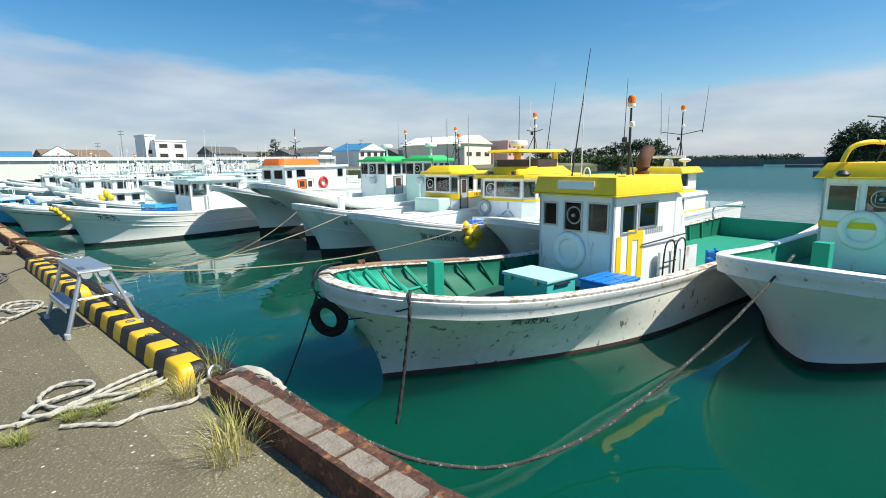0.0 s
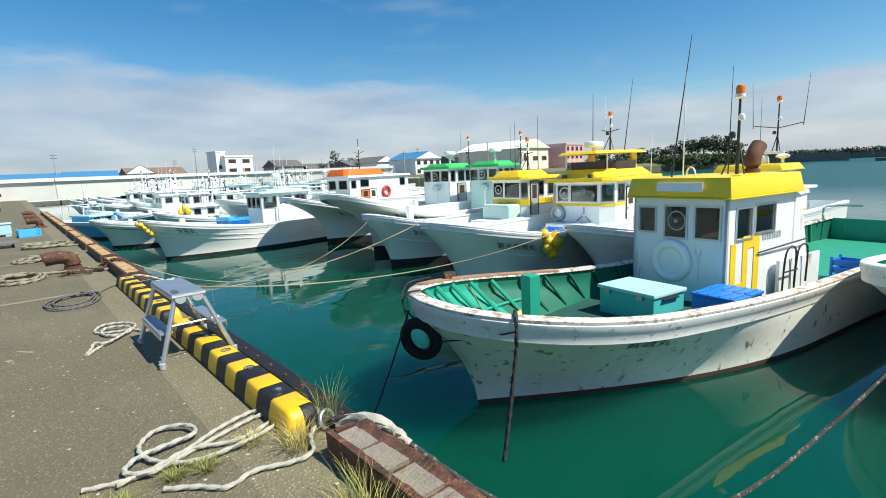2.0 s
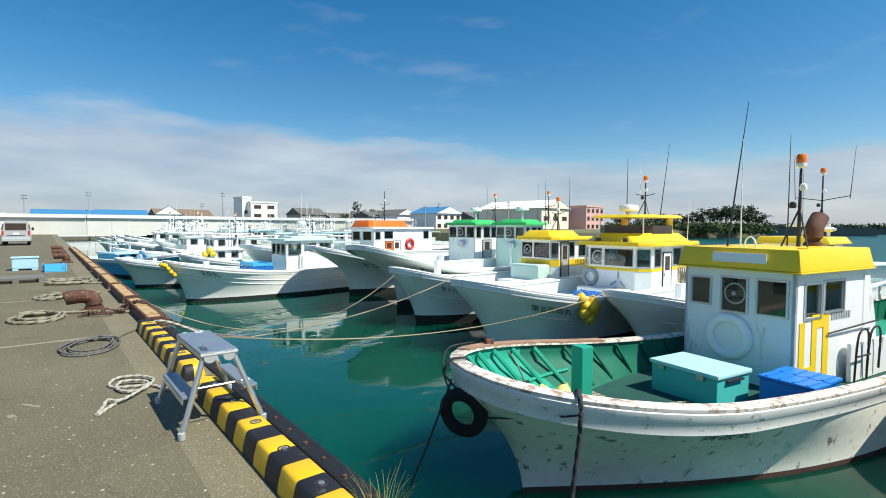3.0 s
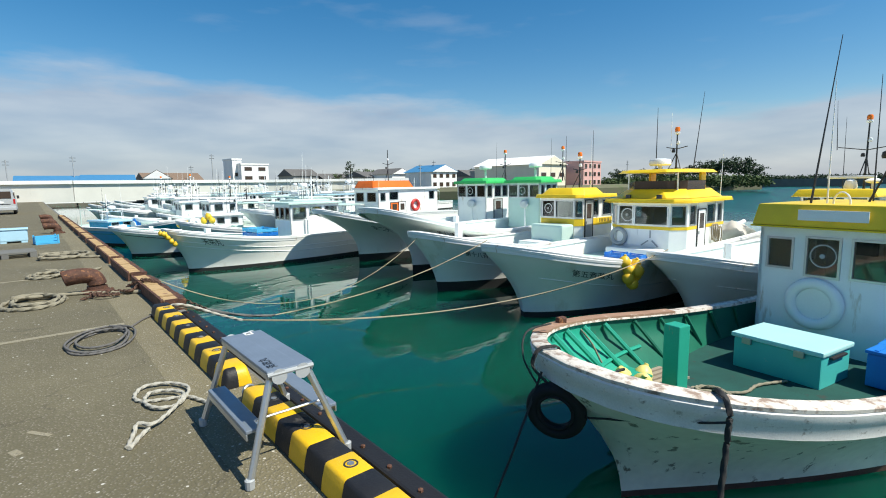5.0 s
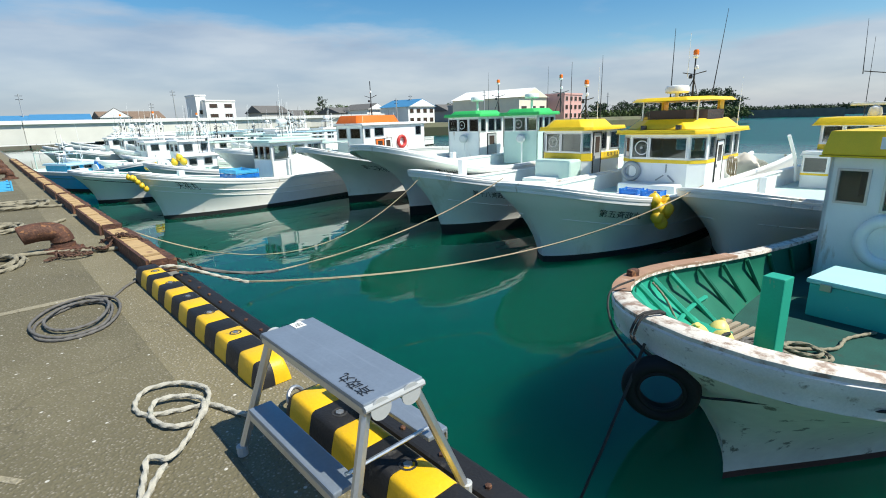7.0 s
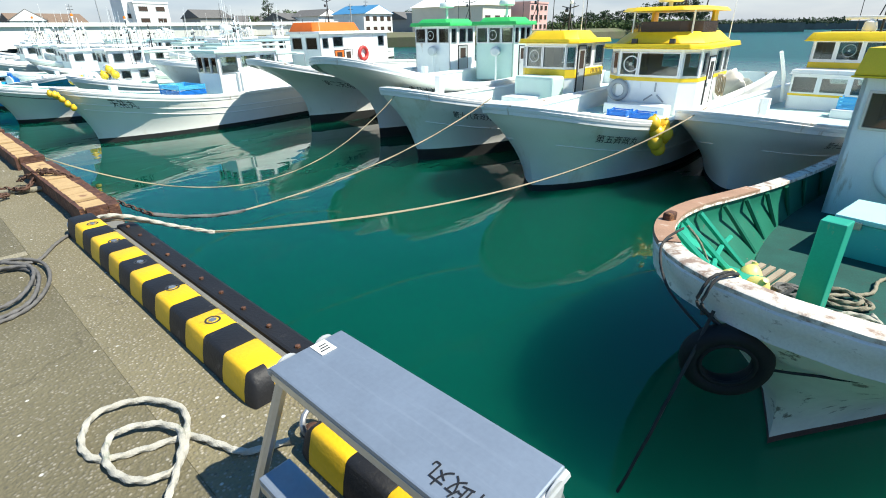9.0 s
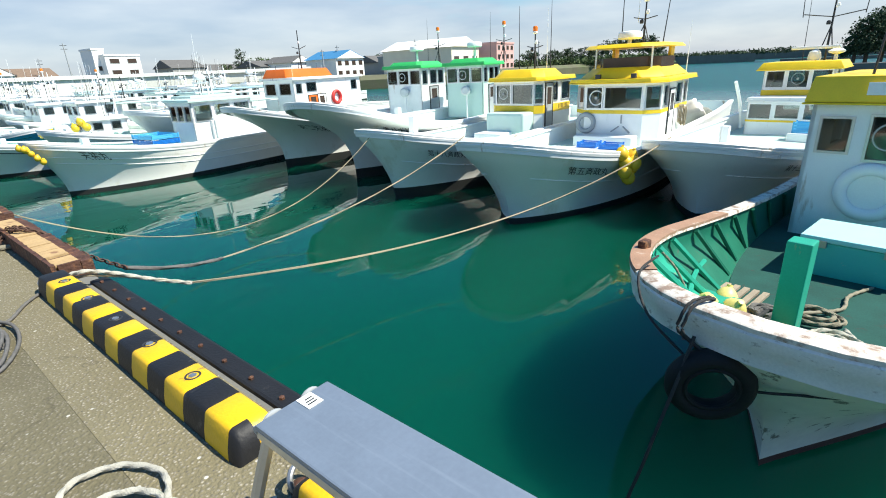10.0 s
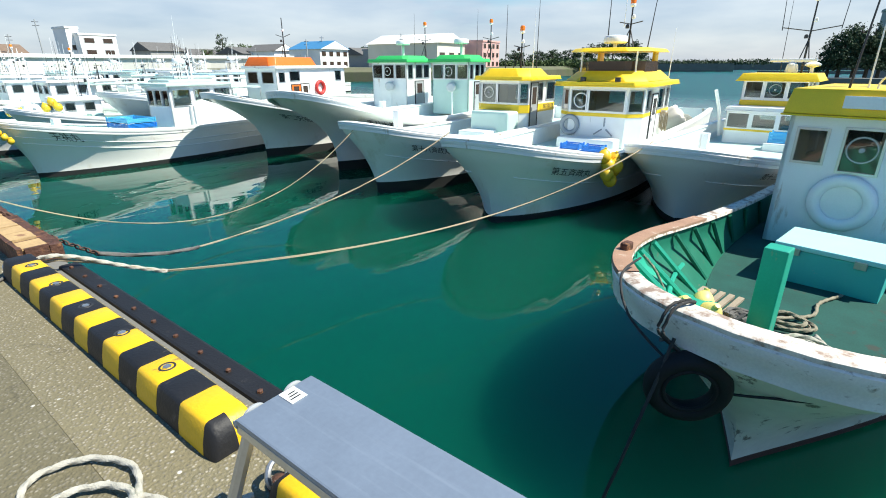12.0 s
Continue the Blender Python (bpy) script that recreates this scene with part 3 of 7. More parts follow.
def make_hull(boat, h, paint, strake, cap, boot, inner, deck_mat, deck, strake_h=0.2, n=30, boot_h=0.14, inner_aft=None, split=0.2):
    ks = [i / n for i in range(n + 1)]
    bm = bmesh.new()
    zf = [0, 0.12, 0.25, 0.4, 0.55, 0.7, 0.85, 1.0]
    prev = None
    for k, side in [(k, 1) for k in reversed(ks)] + [(k, -1) for k in ks[1:]]:
        t = h.top(k).z
        col = [bm.verts.new(h.at(k, z, side)) for z in [-0.7, -0.3, 0.0, boot_h] + [boot_h + (t - boot_h) * f for f in zf[1:]]]
        if prev:
            for i in range(len(col) - 1):
                f = bm.faces.new((prev[i], col[i], col[i + 1], prev[i + 1]))
                f.material_index = 1 if i < 3 else 0
        else:
            first = col
        prev = col
    for i in range(len(prev) - 1):
        f = bm.faces.new((prev[i], prev[i + 1], first[i + 1], first[i]))
        f.material_index = 1 if i < 3 else 0
    hull = part("hull", bm, [paint, boot], boat, smooth=True)
    part("rub_strake", upright_band(h, ks, [(-strake_h, -0.03), (-strake_h + 0.012, 0.012), (-strake_h * 0.5, 0.02), (-strake_h * 0.45, 0.032), (-0.02, 0.045), (0.0, 0.03), (-0.012, -0.05)]), strake, boat, smooth=True)
    part("cap_rail", band(h, ks, lambda k: [(h.top(k).z - 0.002, -0.13), (h.top(k).z - 0.002, 0.04), (h.top(k).z + 0.03, 0.045), (h.top(k).z + 0.042, 0.03), (h.top(k).z + 0.042, -0.12)]), cap, boat, smooth=True)
    def lining(k):
        t = h.top(k).z - 0.01 - deck
        return [(deck + t * f / 6, -0.09) for f in range(7)] + [(deck + t * f / 6, -0.05) for f in range(6, -1, -1)]
    fore = [k for k in ks[1:] if k <= split + 1e-6]
    part("bow_bulwark", band(h, fore, lining), inner, boat, smooth=True)
    for side in (1, -1):
        bm, prev = bmesh.new(), None
        for k in [fore[-1]] + [k for k in ks if k > split + 1e-6]:
            ring = [bm.verts.new(h.at(k, z, side, o)) for z, o in lining(k)]
            if prev:
                for i in range(len(ring)):
                    bm.faces.new((prev[i], prev[(i + 1) % len(ring)], ring[(i + 1) % len(ring)], ring[i]))
            else:
                bm.faces.new(ring)
            prev = ring
        bm.faces.new(prev)
        part("side_bulwark", bm, inner_aft or inner, boat, smooth=True)
    bm = bmesh.new()
    row = []
    for k in ks[2:]:
        a, b = h.at(k, deck - 0.07, 1, -0.045), h.at(k, deck - 0.07, -1, -0.045)
        a.z = b.z = deck
        row.append((bm.verts.new(a), bm.verts.new((a + b) / 2 + Vector((0, 0, 0.04))), bm.verts.new(b)))
    for r0, r1 in zip(row, row[1:]):
        bm.faces.new((r0[0], r1[0], r1[1], r0[1])), bm.faces.new((r0[1], r1[1], r1[2], r0[2]))
    bm.faces.new((row[0][0], row[0][1], row[0][2]))
    r = bmesh.ops.extrude_face_region(bm, geom=bm.faces[:])
    bmesh.ops.translate(bm, vec=(0, 0, -0.06), verts=[v for v in r["geom"] if isinstance(v, bmesh.types.BMVert)])
    part("deck", bm, deck_mat, boat)
    a, b = h.at(1, 0.2, 1), h.at(1, h.top(1).z, 1)
    part("transom", box(h.L - 0.06, h.L + 0.02, -b.y * 0.98, b.y * 0.98, deck - 0.2, h.top(1).z), inner, boat)
    return hull


def outline(u0, v0, w, l, c, back=0.0):
    """Plan of a wheelhouse with cut front corners, from the front port corner round by starboard."""
    a, b = v0 + w / 2, v0 - w / 2
    if c < 0.02:
        return [Vector((u0, a, 0)), Vector((u0, b, 0)), Vector((u0 + l, b, 0)), Vector((u0 + l, a, 0))]
    return [Vector((u0 + c, a, 0)), Vector((u0, a - c, 0)), Vector((u0, b + c, 0)), Vector((u0 + c, b, 0)), Vector((u0 + l, b, 0)), Vector((u0 + l, a, 0))]


def edge_frame(a, b, z):
    d = (b - a).normalized()
    n = Vector((-d.y, d.x, 0))
    return Matrix(((d.x, n.x, 0, a.x), (d.y, n.y, 0, a.y), (0, 0, 1, z), (0, 0, 0, 1))), (b - a).length


def frustum(poly, z0, z1, grow0, grow1, centre, lift=0.0):
    """A slab over a plan, its lower and upper outlines grown by their own overhangs."""
    bm = bmesh.new()

    def ring(g, z):
        res = []
        for q in poly:
            d = Vector((q.x - centre[0], q.y - centre[1], 0))
            res.append(bm.verts.new((q.x + g * (1 if d.x > 0 else -1), q.y + g * (1 if d.y > 0 else -1), z + lift * (-1 if d.x > 0 else 1))))
        return res
    a, b = ring(grow0, z0), ring(grow1, z1)
    n = len(poly)
    for i in range(n):
        bm.faces.new((a[i], a[(i + 1) % n], b[(i + 1) % n], b[i]))
    bm.faces.new(a), bm.faces.new(b)
    bmesh.ops.bevel(bm, geom=bm.edges[:], offset=0.02, segments=2, affect="EDGES", profile=0.6)
    return bm


def wheelhouse(boat, u0, v0, w, l, z0, h, windows, wall, roof, c=0.0, band_mat=None, band_z=(0, 0), over=0.14, fascia=0.2, top_in=0.05,
               frame_mat=None, doors=(), name="wheelhouse", eave=None):
    """Walls with real window openings, frames and panes, doors, a coloured band and a roof. windows: {edge: [(x0, x1, z0, z1)]} as fractions of
    the edge across and metres up."""
    poly = outline(u0, v0, w, l, c)
    n = len(poly)
    spots = []
    first = windows[next(iter(windows))][0]
    # two back-wall openings added to let light through into the cabin
    windows = {n - 2: [(0.2, 0.45, first[2], first[3]), (0.55, 0.8, first[2], first[3])], **windows}
    house = part(name, box(u0 + 0.1, u0 + l - 0.06, v0 - w / 2 + 0.06, v0 + w / 2 - 0.06, z0 + 0.02, z0 + 0.08), M["interior"], boat)
    for i in range(n):
        m, ln = edge_frame(poly[i], poly[(i + 1) % n], z0)
        holes = [(q[0] * ln, q[1] * ln, q[2], q[3]) for q in windows.get(i, ())]
        part("wall", wall_grid(ln, h, holes, 0.05, m, bmesh.new()), wall, house)
        spots += [(m, q) for q in holes]
    for m, (x0, x1, a, b) in spots:
        t = 0.035
        f = wall_grid(x1 - x0 + 2 * t, b - a + 2 * t, [(t, x1 - x0 + t, t, b - a + t)], 0.052, m @ Matrix.Translation((x0 - t, -0.022, a - t)), bmesh.new())
        win = part("window_frame", f, frame_mat or M["alu"], house)
        g = part("pane", box(x0, x1, 0.012, 0.02, a, b, 0, m), M["glass"], house)
        g.visible_shadow = False
    for i, x0, x1, a, b, kind in doors:
        m, ln = edge_frame(poly[i], poly[(i + 1) % n], z0)
        d = part("door", box(x0 * ln, x1 * ln, -0.03, -0.002, a, b, 0.008, m), kind, house)
        t = 0.03
        f = wall_grid((x1 - x0) * ln + 2 * t, b - a + t, [(t, (x1 - x0) * ln + t, 0, b - a)], 0.038, m @ Matrix.Translation((x0 * ln - t, -0.04, a)), bmesh.new())
        part("door_frame", f, M["dark"], house)
        part("door_window", box((x0 + 0.2 * (x1 - x0)) * ln, (x1 - 0.2 * (x1 - x0)) * ln, -0.036, -0.031, a + 0.58 * (b - a), a + 0.92 * (b - a), 0, m), M["brown_screen"], house)
        part("handle", box((x0 + 0.08 * (x1 - x0)) * ln, (x0 + 0.14 * (x1 - x0)) * ln, -0.06, -0.03, a + 0.45 * (b - a), a + 0.52 * (b - a), 0.003, m), M["steel"], house)
    if band_mat:
        for i in range(n):
            m, ln = edge_frame(poly[i], poly[(i + 1) % n], z0)
            part("colour_band", box(-0.004, ln + 0.004, -0.012, -0.003, band_z[0], band_z[1], 0, m), band_mat, house)
    part("console", box(u0 + c + 0.12, u0 + c + 0.5, v0 - w * 0.38, v0 + w * 0.38, z0 + 0.08, z0 + h * 0.52, 0.03), M["interior"], house)
    part("roof", frustum(poly, z0 + h + 0.001, z0 + h + fascia, over, over - top_in, (u0 + l / 2, v0)), roof, house, smooth=True)
    part("eave", frustum(poly, z0 + h - 0.03, z0 + h - 0.001, over + 0.02, over + 0.02, (u0 + l / 2, v0)), eave or roof, house)
    return house


def wiper_disc(boat, x, y, z, r):
    """A round clear-view screen in a window."""
    part("clear_view_screen", torus(r, r * 0.09, 26, 8, pose(x, y, z, 0, 90, 0), squash=0.6), M["grey_light"], boat, smooth=True)
    part("screen_motor", lathe([(r * 0.2, -0.02), (r * 0.2, 0.02), (0, 0.03)], 14, pose(x - 0.02, y, z, 0, -90, 0)), M["grey_paint"], boat, smooth=True)


def whip(boat, x, y, z, h, lean=(0, 0), r=0.012, material=None):
    r *= 0.7
    part("whip_antenna", sweep([(x, y, z), (x + lean[0] * 0.5, y + lean[1] * 0.5, z + h * 0.5), (x + lean[0], y + lean[1], z + h)], [r * 1.6, r, r * 0.5], 6), material or M["dark"], boat)


def lamp_mast(boat, x, y, z, h, arm=0.5, lamp=True, rake=0.0, paint=None):
    """A light mast with braces, crossarm, small lamps and an orange beacon."""
    mast = part("mast", sweep([(x, y, z), (x + rake, y, z + h)], [0.035, 0.022], 8), paint or M["dark"], boat)
    for s in (-1, 1):
        part("brace", sweep([(x - 0.15, y + s * 0.22, z), (x + rake * 0.45, y, z + h * 0.5)], 0.016, 6), paint or M["dark"], mast)
    if arm:
        part("crossarm", sweep([(x + rake * 0.6, y - arm, z + h * 0.66), (x + rake * 0.6, y, z + h * 0.6), (x + rake * 0.6, y + arm, z + h * 0.66)], 0.016, 6), paint or M["dark"], mast)
    for f, s in ((0.5, 1), (0.72, -1)):
        part("mast_lamp", lathe([(0.05, 0), (0.06, 0.04), (0.05, 0.1), (0.02, 0.12)], 10, pose(x + rake * f - 0.07, y + 0.08 * s, z + h * f)), M["dark"] if s > 0 else M["white_clean"], mast, smooth=True)
    if lamp:
        part("beacon_base", lathe([(0.05, 0), (0.085, 0.03), (0.085, 0.09)], 14, pose(x + rake, y, z + h)), M["white_clean"], mast, smooth=True)
        part("beacon", lathe([(0.08, 0.09), (0.085, 0.2), (0.06, 0.25), (0, 0.26)], 14, pose(x + rake, y, z + h)), M["orange_lamp"], mast, smooth=True)
    return mast


def radome(boat, x, y, z, r=0.3):
    part("radar_dome", lathe([(r * 0.9, 0), (r, 0.04), (r, 0.14), (r * 0.9, 0.2), (r * 0.4, 0.23), (0, 0.235)], 20, pose(x, y, z)), M["white_clean"], boat, smooth=True)
    part("radar_bracket", sweep([(x, y, z - 0.14), (x, y, z)], 0.06, 8), M["white"], boat)


def scanner(boat, x, y, z):
    part("radar_pedestal", lathe([(0.16, 0), (0.18, 0.05), (0.14, 0.24), (0.06, 0.3)], 14, pose(x, y, z)), M["white_clean"], boat, smooth=True)
    part("radar_bar", box(x - 0.06, x + 0.06, y - 0.62, y + 0.62, z + 0.31, z + 0.4, 0.03), M["white_clean"], boat)


def bow_post(boat, x, y, z, h, material, s=0.09):
    part("bow_post", box(x - s, x + s, y - s, y + s, z, z + h, 0.015), material, boat)


def name_on_hull(boat, hull, text, k0, k1, drop, size, side=-1, proud=0.012):
    """Lettering that follows the flare of the hull."""
    half = len(text) * size * 0.52

    def bend(x, y):
        k = k0 + (k1 - k0) * (x + half) / (2 * half)
        return hull.at(max(0.0, min(1.0, k)), hull.top(k).z - drop + y, side, proud)
    letters(text, size, None, M["ink"], boat, "hull_name", bend)


def floats_bunch(name, spots, r, material, label):
    root = thing(name, Matrix.Translation(spots[0]), label, "floats")
    for q in spots:
        d = Vector(q) - Vector(spots[0])
        part("float", lathe([(0, -r * 1.1), (r * 0.6, -r * 0.9), (r, -r * 0.3), (r, r * 0.3), (r * 0.6, r * 0.9), (0.03, r * 1.15), (0.03, r * 1.35), (0, r * 1.4)], 12,
             Matrix.Translation(d) @ pose(0, 0, 0, random.uniform(-30, 30), random.uniform(-30, 30), 0)), material, root, smooth=True)
    return root


def crate(name, m, sx, sy, sz, material, label, group=""):
    """An open slatted plastic crate."""
    root = thing(name, m, label, "crate", group)
    t = 0.02
    part("base", box(-sx / 2, sx / 2, -sy / 2, sy / 2, 0, 0.02), material, root)
    for i in range(3):
        a = 0.03 + i * (sz - 0.03) / 3
        b = a + (sz - 0.03) / 3 * 0.72
        part("side_slat", wall_grid(sx, sy, [(t, sx - t, t, sy - t)], b - a, Matrix.Translation((-sx / 2, sy / 2, a)) @ pose(0, 0, 0, 90, 0, 0), bmesh.new()), material, root)
    for x in (-1, 1):
        for y in (-1, 1):
            part("corner_post", box(x * sx / 2 - 0.02, x * sx / 2 + 0.02, y * sy / 2 - 0.02, y * sy / 2 + 0.02, 0, sz + 0.005), material, root)
    return root


def boat_root(name, x, y, heading, label, group="moored fishing boats"):
    return thing(name, pose(x, y, WATER, 0, 0, heading), label, "fishing boat", group)


# --- boat with the green working deck, nearest to the quay ---
A_POSE = pose(3.13, -1.91, WATER, 0, 0, -10)
a = boat_root("fishing_boat", 3.13, -1.91, -10, "worn white wooden fishing boat with mint green deck and yellow-roofed wheelhouse")
ha = Hull(14.0, 3.3, 0.75, 1.55, 1.02, 1.2, full=2.6, entry=5.6, sheer=6.2, upright=0.22, fine=1.1)
make_hull(a, ha, M["hull_worn"], M["strake"], M["cap_worn"], M["boot"], M["mint"], M["deck_shaded"], 0.52, 0.25, 40, 0.07, M["green_dark"], 0.25)
bm = bmesh.new()
last = None
for i in range(25):
    k = 0.10 + 0.0125 * i
    top = ha.top(k).z + 0.044
    ring = [bm.verts.new(ha.at(k, ha.top(k).z, 1, o) + Vector((0, 0, top + h - ha.top(k).z))) for o, h in ((-0.125, -0.03), (-0.125, 0.008), (0.045, 0.008), (0.05, -0.03))]
    if last:
        for j in range(3):
            bm.faces.new((last[j], last[j + 1], ring[j + 1], ring[j]))
    last = ring
part("bare_rail", bm, M["cap_brown"], a, "bare brown wooden rail along the port bow")
bow_post(a, 1.2, 0.28, 0.5, 1.06, M["mint"], 0.1)
part("aft_deck", box(8.0, 13.9, -1.5, 1.5, 0.57, 0.6), M["green"], a, "green painted after deck")
for i in range(6):
    k = 0.05 + i * 0.045
    for side in (1, -1):
        q = ha.at(k, 0.56, side, -0.09)
        t = ha.at(k, ha.top(k).z - 0.04, side, -0.12)
        part("rib", sweep([q, t], 0.035, 6), M["mint"], a)
for i in range(5):
    q = ha.at(0.10 + 0.035 * i, 0.8, 1, -0.13)
    part("bow_plank", box(q.x - 0.12, q.x + 0.12, q.y - 0.36, q.y, 0.72, 0.75, 0.006), M["mint"], a)
for i in range(6):
    k = 0.33 + i * 0.045
    for side in (1, -1):
        part("rib", sweep([ha.at(k, 0.56, side, -0.09), ha.at(k, ha.top(k).z - 0.04, side, -0.12)], 0.03, 6), M["green_dark"], a)
for side in (1, -1):
    part("stringer", sweep([ha.at(0.05 + 0.02 * i, 0.98 - 0.01 * i, side, -0.13) for i in range(14)], 0.028, 6), M["mint"], a)
q = ha.at(0.185, ha.top(0.185).z, 1, 0)
bm = box(-0.065, 0.065, -0.04, 0.04, 0.03, 0.13, 0.02, Matrix.Translation(q + Vector((0, -0.06, 0.0))))
part("bow_bitt", bm, M["rust"], a, "rusty steel fairlead on the cap rail")
wa_ = wheelhouse(a, 4.78, 0.34, 1.84, 2.3, 0.52, 1.94, {0: [(0.08, 0.26, 1.28, 1.72), (0.38, 0.60, 1.2, 1.76), (0.70, 0.93, 1.22, 1.76)],
                 1: [(0.12, 0.32, 1.2, 1.72), (0.38, 0.66, 1.26, 1.74)], 3: [(0.2, 0.5, 1.2, 1.72)]}, M["white"], M["yellow"], 0.0, over=0.1, fascia=0.34, top_in=0.06)
wiper_disc(wa_, 4.80, 0.36, 2.02, 0.17)
part("lifebuoy_cover", torus(0.32, 0.085, 32, 12, pose(4.74, 0.42, 1.28, 0, 90, 0), squash=0.8), M["white"], wa_, "white painted lifebuoy on its mount", smooth=True)
part("mount_plate", lathe([(0.3, 0), (0.3, 0.015), (0, 0.02)], 28, pose(4.775, 0.42, 1.28, 0, -90, 0)), M["white"], wa_, smooth=True)
side_v = 0.34 - 0.92
for q in ((4.90, 5.06, 0.42, 1.18), (5.06, 5.28, 0.42, 0.58), (5.28, 5.44, 0.42, 1.26), (5.44, 5.64, 1.08, 1.26), (5.64, 5.82, 0.42, 1.26)):
    part("yellow_stripe", box(q[0], q[1], side_v - 0.012, side_v - 0.002, q[2] * 1.2 + 0.24, q[3] * 1.2 + 0.24), M["yellow"], wa_)
for i in range(8):
    part("number_bar", box(5.92 + i * 0.085, 5.975 + i * 0.085, side_v - 0.008, side_v - 0.002, 1.62, 1.74), M["grey_paint"], wa_)
part("roof_plate", box(4.655, 4.67, -0.2, 0.68, 2.56, 2.72, 0.004), M["white"], wa_)
# sloped after end and engine casing
bm = bmesh.new()
pr = [(7.08, 0.52), (7.85, 0.52), (7.62, 1.5), (7.35, 2.36), (7.08, 2.46)]
vs = [[bm.verts.new((x, y, z)) for x, z in pr] for y in (-0.56, 1.24)]
bm.faces.new(vs[0]), bm.faces.new(vs[1])
for i in range(5):
    bm.faces.new((vs[0][i], vs[0][(i + 1) % 5], vs[1][(i + 1) % 5], vs[1][i]))
bmesh.ops.bevel(bm, geom=bm.edges[:], offset=0.02, segments=2, affect="EDGES")
part("after_casing", bm, M["white"], a)
part("after_roof", box(6.9, 7.75, -0.66, 1.34, 2.46, 2.52, 0.02), M["white"], a)
bm = box(6.3, 7.9, -0.72, -0.66, 0.55, 1.2, 0.01)
part("side_screen", bm, M["white"], a)
for x in (6.35, 6.8):
    part("ladder_rail", sweep(smooth_path([(x, -0.76, 0.56), (x, -0.8, 1.35), (x + 0.35, -0.8, 1.38), (x + 0.4, -0.78, 0.7)], 6), 0.018, 6), M["dark"], a)
part("rung", sweep([(6.35, -0.8, 1.0), (6.8, -0.8, 1.0)], 0.015, 6), M["dark"], a)
part("rung", sweep([(5.75, -0.62, 1.42), (7.5, -0.66, 1.5)], 0.015, 6), M["dark"], a)
part("exhaust_funnel", sweep(smooth_path([(7.0, 0.2, 2.4), (7.0, 0.2, 2.95), (7.05, 0.2, 3.15), (7.22, 0.2, 3.34)], 5), 0.15, 14), M["rust_pipe"], a, "rusty brown exhaust funnel", smooth=True)
lamp_mast(a, 6.3, 0.12, 2.78, 1.42, 0.0)
whip(a, 5.2, 0.75, 2.8, 2.6, (0.35, -0.1), 0.016)
whip(a, 5.25, 0.55, 2.8, 1.9, (0.03, 0.02), 0.012, M["white_clean"])
whip(a, 6.5, 0.4, 2.8, 2.1, (0.25, 0.12))
part("roof_hoop", torus(0.16, 0.014, 20, 6, pose(5.1, 0.3, 2.82, 90, 0, 60)), M["white_clean"], a)
part("roof_spotlight", box(5.15, 5.4, -0.56, -0.38, 2.62, 2.82, 0.02), M["yellow"], a)
for i in range(7):
    x = 8.2 + i * 0.75
    for side in (1, -1):
        k = ((x + 0.75) / 14.75) ** (1 / 1.5)
        part("stanchion", sweep([ha.at(k, 0.54, side, -0.12), ha.at(k, ha.top(k).z, side, -0.12)], 0.03, 6), M["green"], a)
part("hauler_frame", box(8.3, 10.2, 1.1, 1.16, 0.54, 1.25, 0.01), M["green"], a)
part("pipe_rail", sweep(smooth_path([(13.2, 1.3, 1.2), (13.2, 1.3, 1.55), (13.6, 1.2, 1.6), (13.8, 0.6, 1.6)], 6), 0.03, 8), M["steel"], a)
name_on_hull(a, ha, "斉政丸", 0.245, 0.31, 0.42, 0.17)

# J: the sister boat beyond it
j = boat_root("fishing_boat", 7.44, -6.48, -10, "white fishing boat with green bulwark and yellow wheelhouse roof")
hj = Hull(14.0, 3.75, 0.85, 1.66, 1.25, 1.3, full=3.2, entry=5.4, sheer=4.2, upright=0.22)
make_hull(j, hj, M["hull"], M["strake"], M["white"], M["boot_black"], M["green"], M["green"], 0.7, 0.25, 36)
bow_post(j, 1.3, 0.3, 0.7, 1.05, M["mint"], 0.12)
wj = wheelhouse(j, 4.7, 0.3, 2.0, 2.6, 0.7, 2.0, {0: [(0.06, 0.3, 1.3, 1.82), (0.38, 0.64, 1.3, 1.82), (0.7, 0.94, 1.3, 1.82)], 1: [(0.1, 0.4, 1.3, 1.8), (0.5, 0.85, 1.3, 1.8)]},
                M["white"], M["yellow"], 0.0, M["yellow"], (0.92, 1.06), over=0.14, fascia=0.3, top_in=0.16)
wiper_disc(wj, 4.72, 0.3, 2.26, 0.17)
part("lifebuoy_cover", torus(0.33, 0.085, 30, 12, pose(4.66, 0.55, 1.6, 0, 90, 0), squash=0.8), M["white"], wj, smooth=True)
part("roof_grab_bar", sweep(smooth_path([(4.6, 1.0, 3.0), (4.7, 0.9, 3.3), (5.0, 0.7, 3.42), (6.0, 0.6, 3.42)], 5), 0.05, 10), M["yellow"], j, smooth=True)
part("roof_floodlight", lathe([(0.09, 0), (0.13, 0.05), (0.08, 0.12), (0, 0.14)], 12, pose(4.35, 0.9, 2.72)), M["dark"], j, smooth=True)
lamp_mast(j, 5.6, 0.4, 3.0, 1.5, 0.5)

# --- row of white boats beside it ---
def common_boat(x, y, heading, label, hull, deck, inner, post=None, cap=None, hull_mat=None, boot=None, deck_mat=None, boot_h=0.14):
    b = boat_root("fishing_boat", x, y, heading, label)
    make_hull(b, hull, hull_mat or M["hull"], M["white"], cap or M["white"], boot or M["boot_black"], inner, deck_mat or M["pale_green"], deck, 0.16, 30, boot_h)
    if post:
        bow_post(b, post[0], post[1], deck, post[2], M["white"], 0.09)
    return b


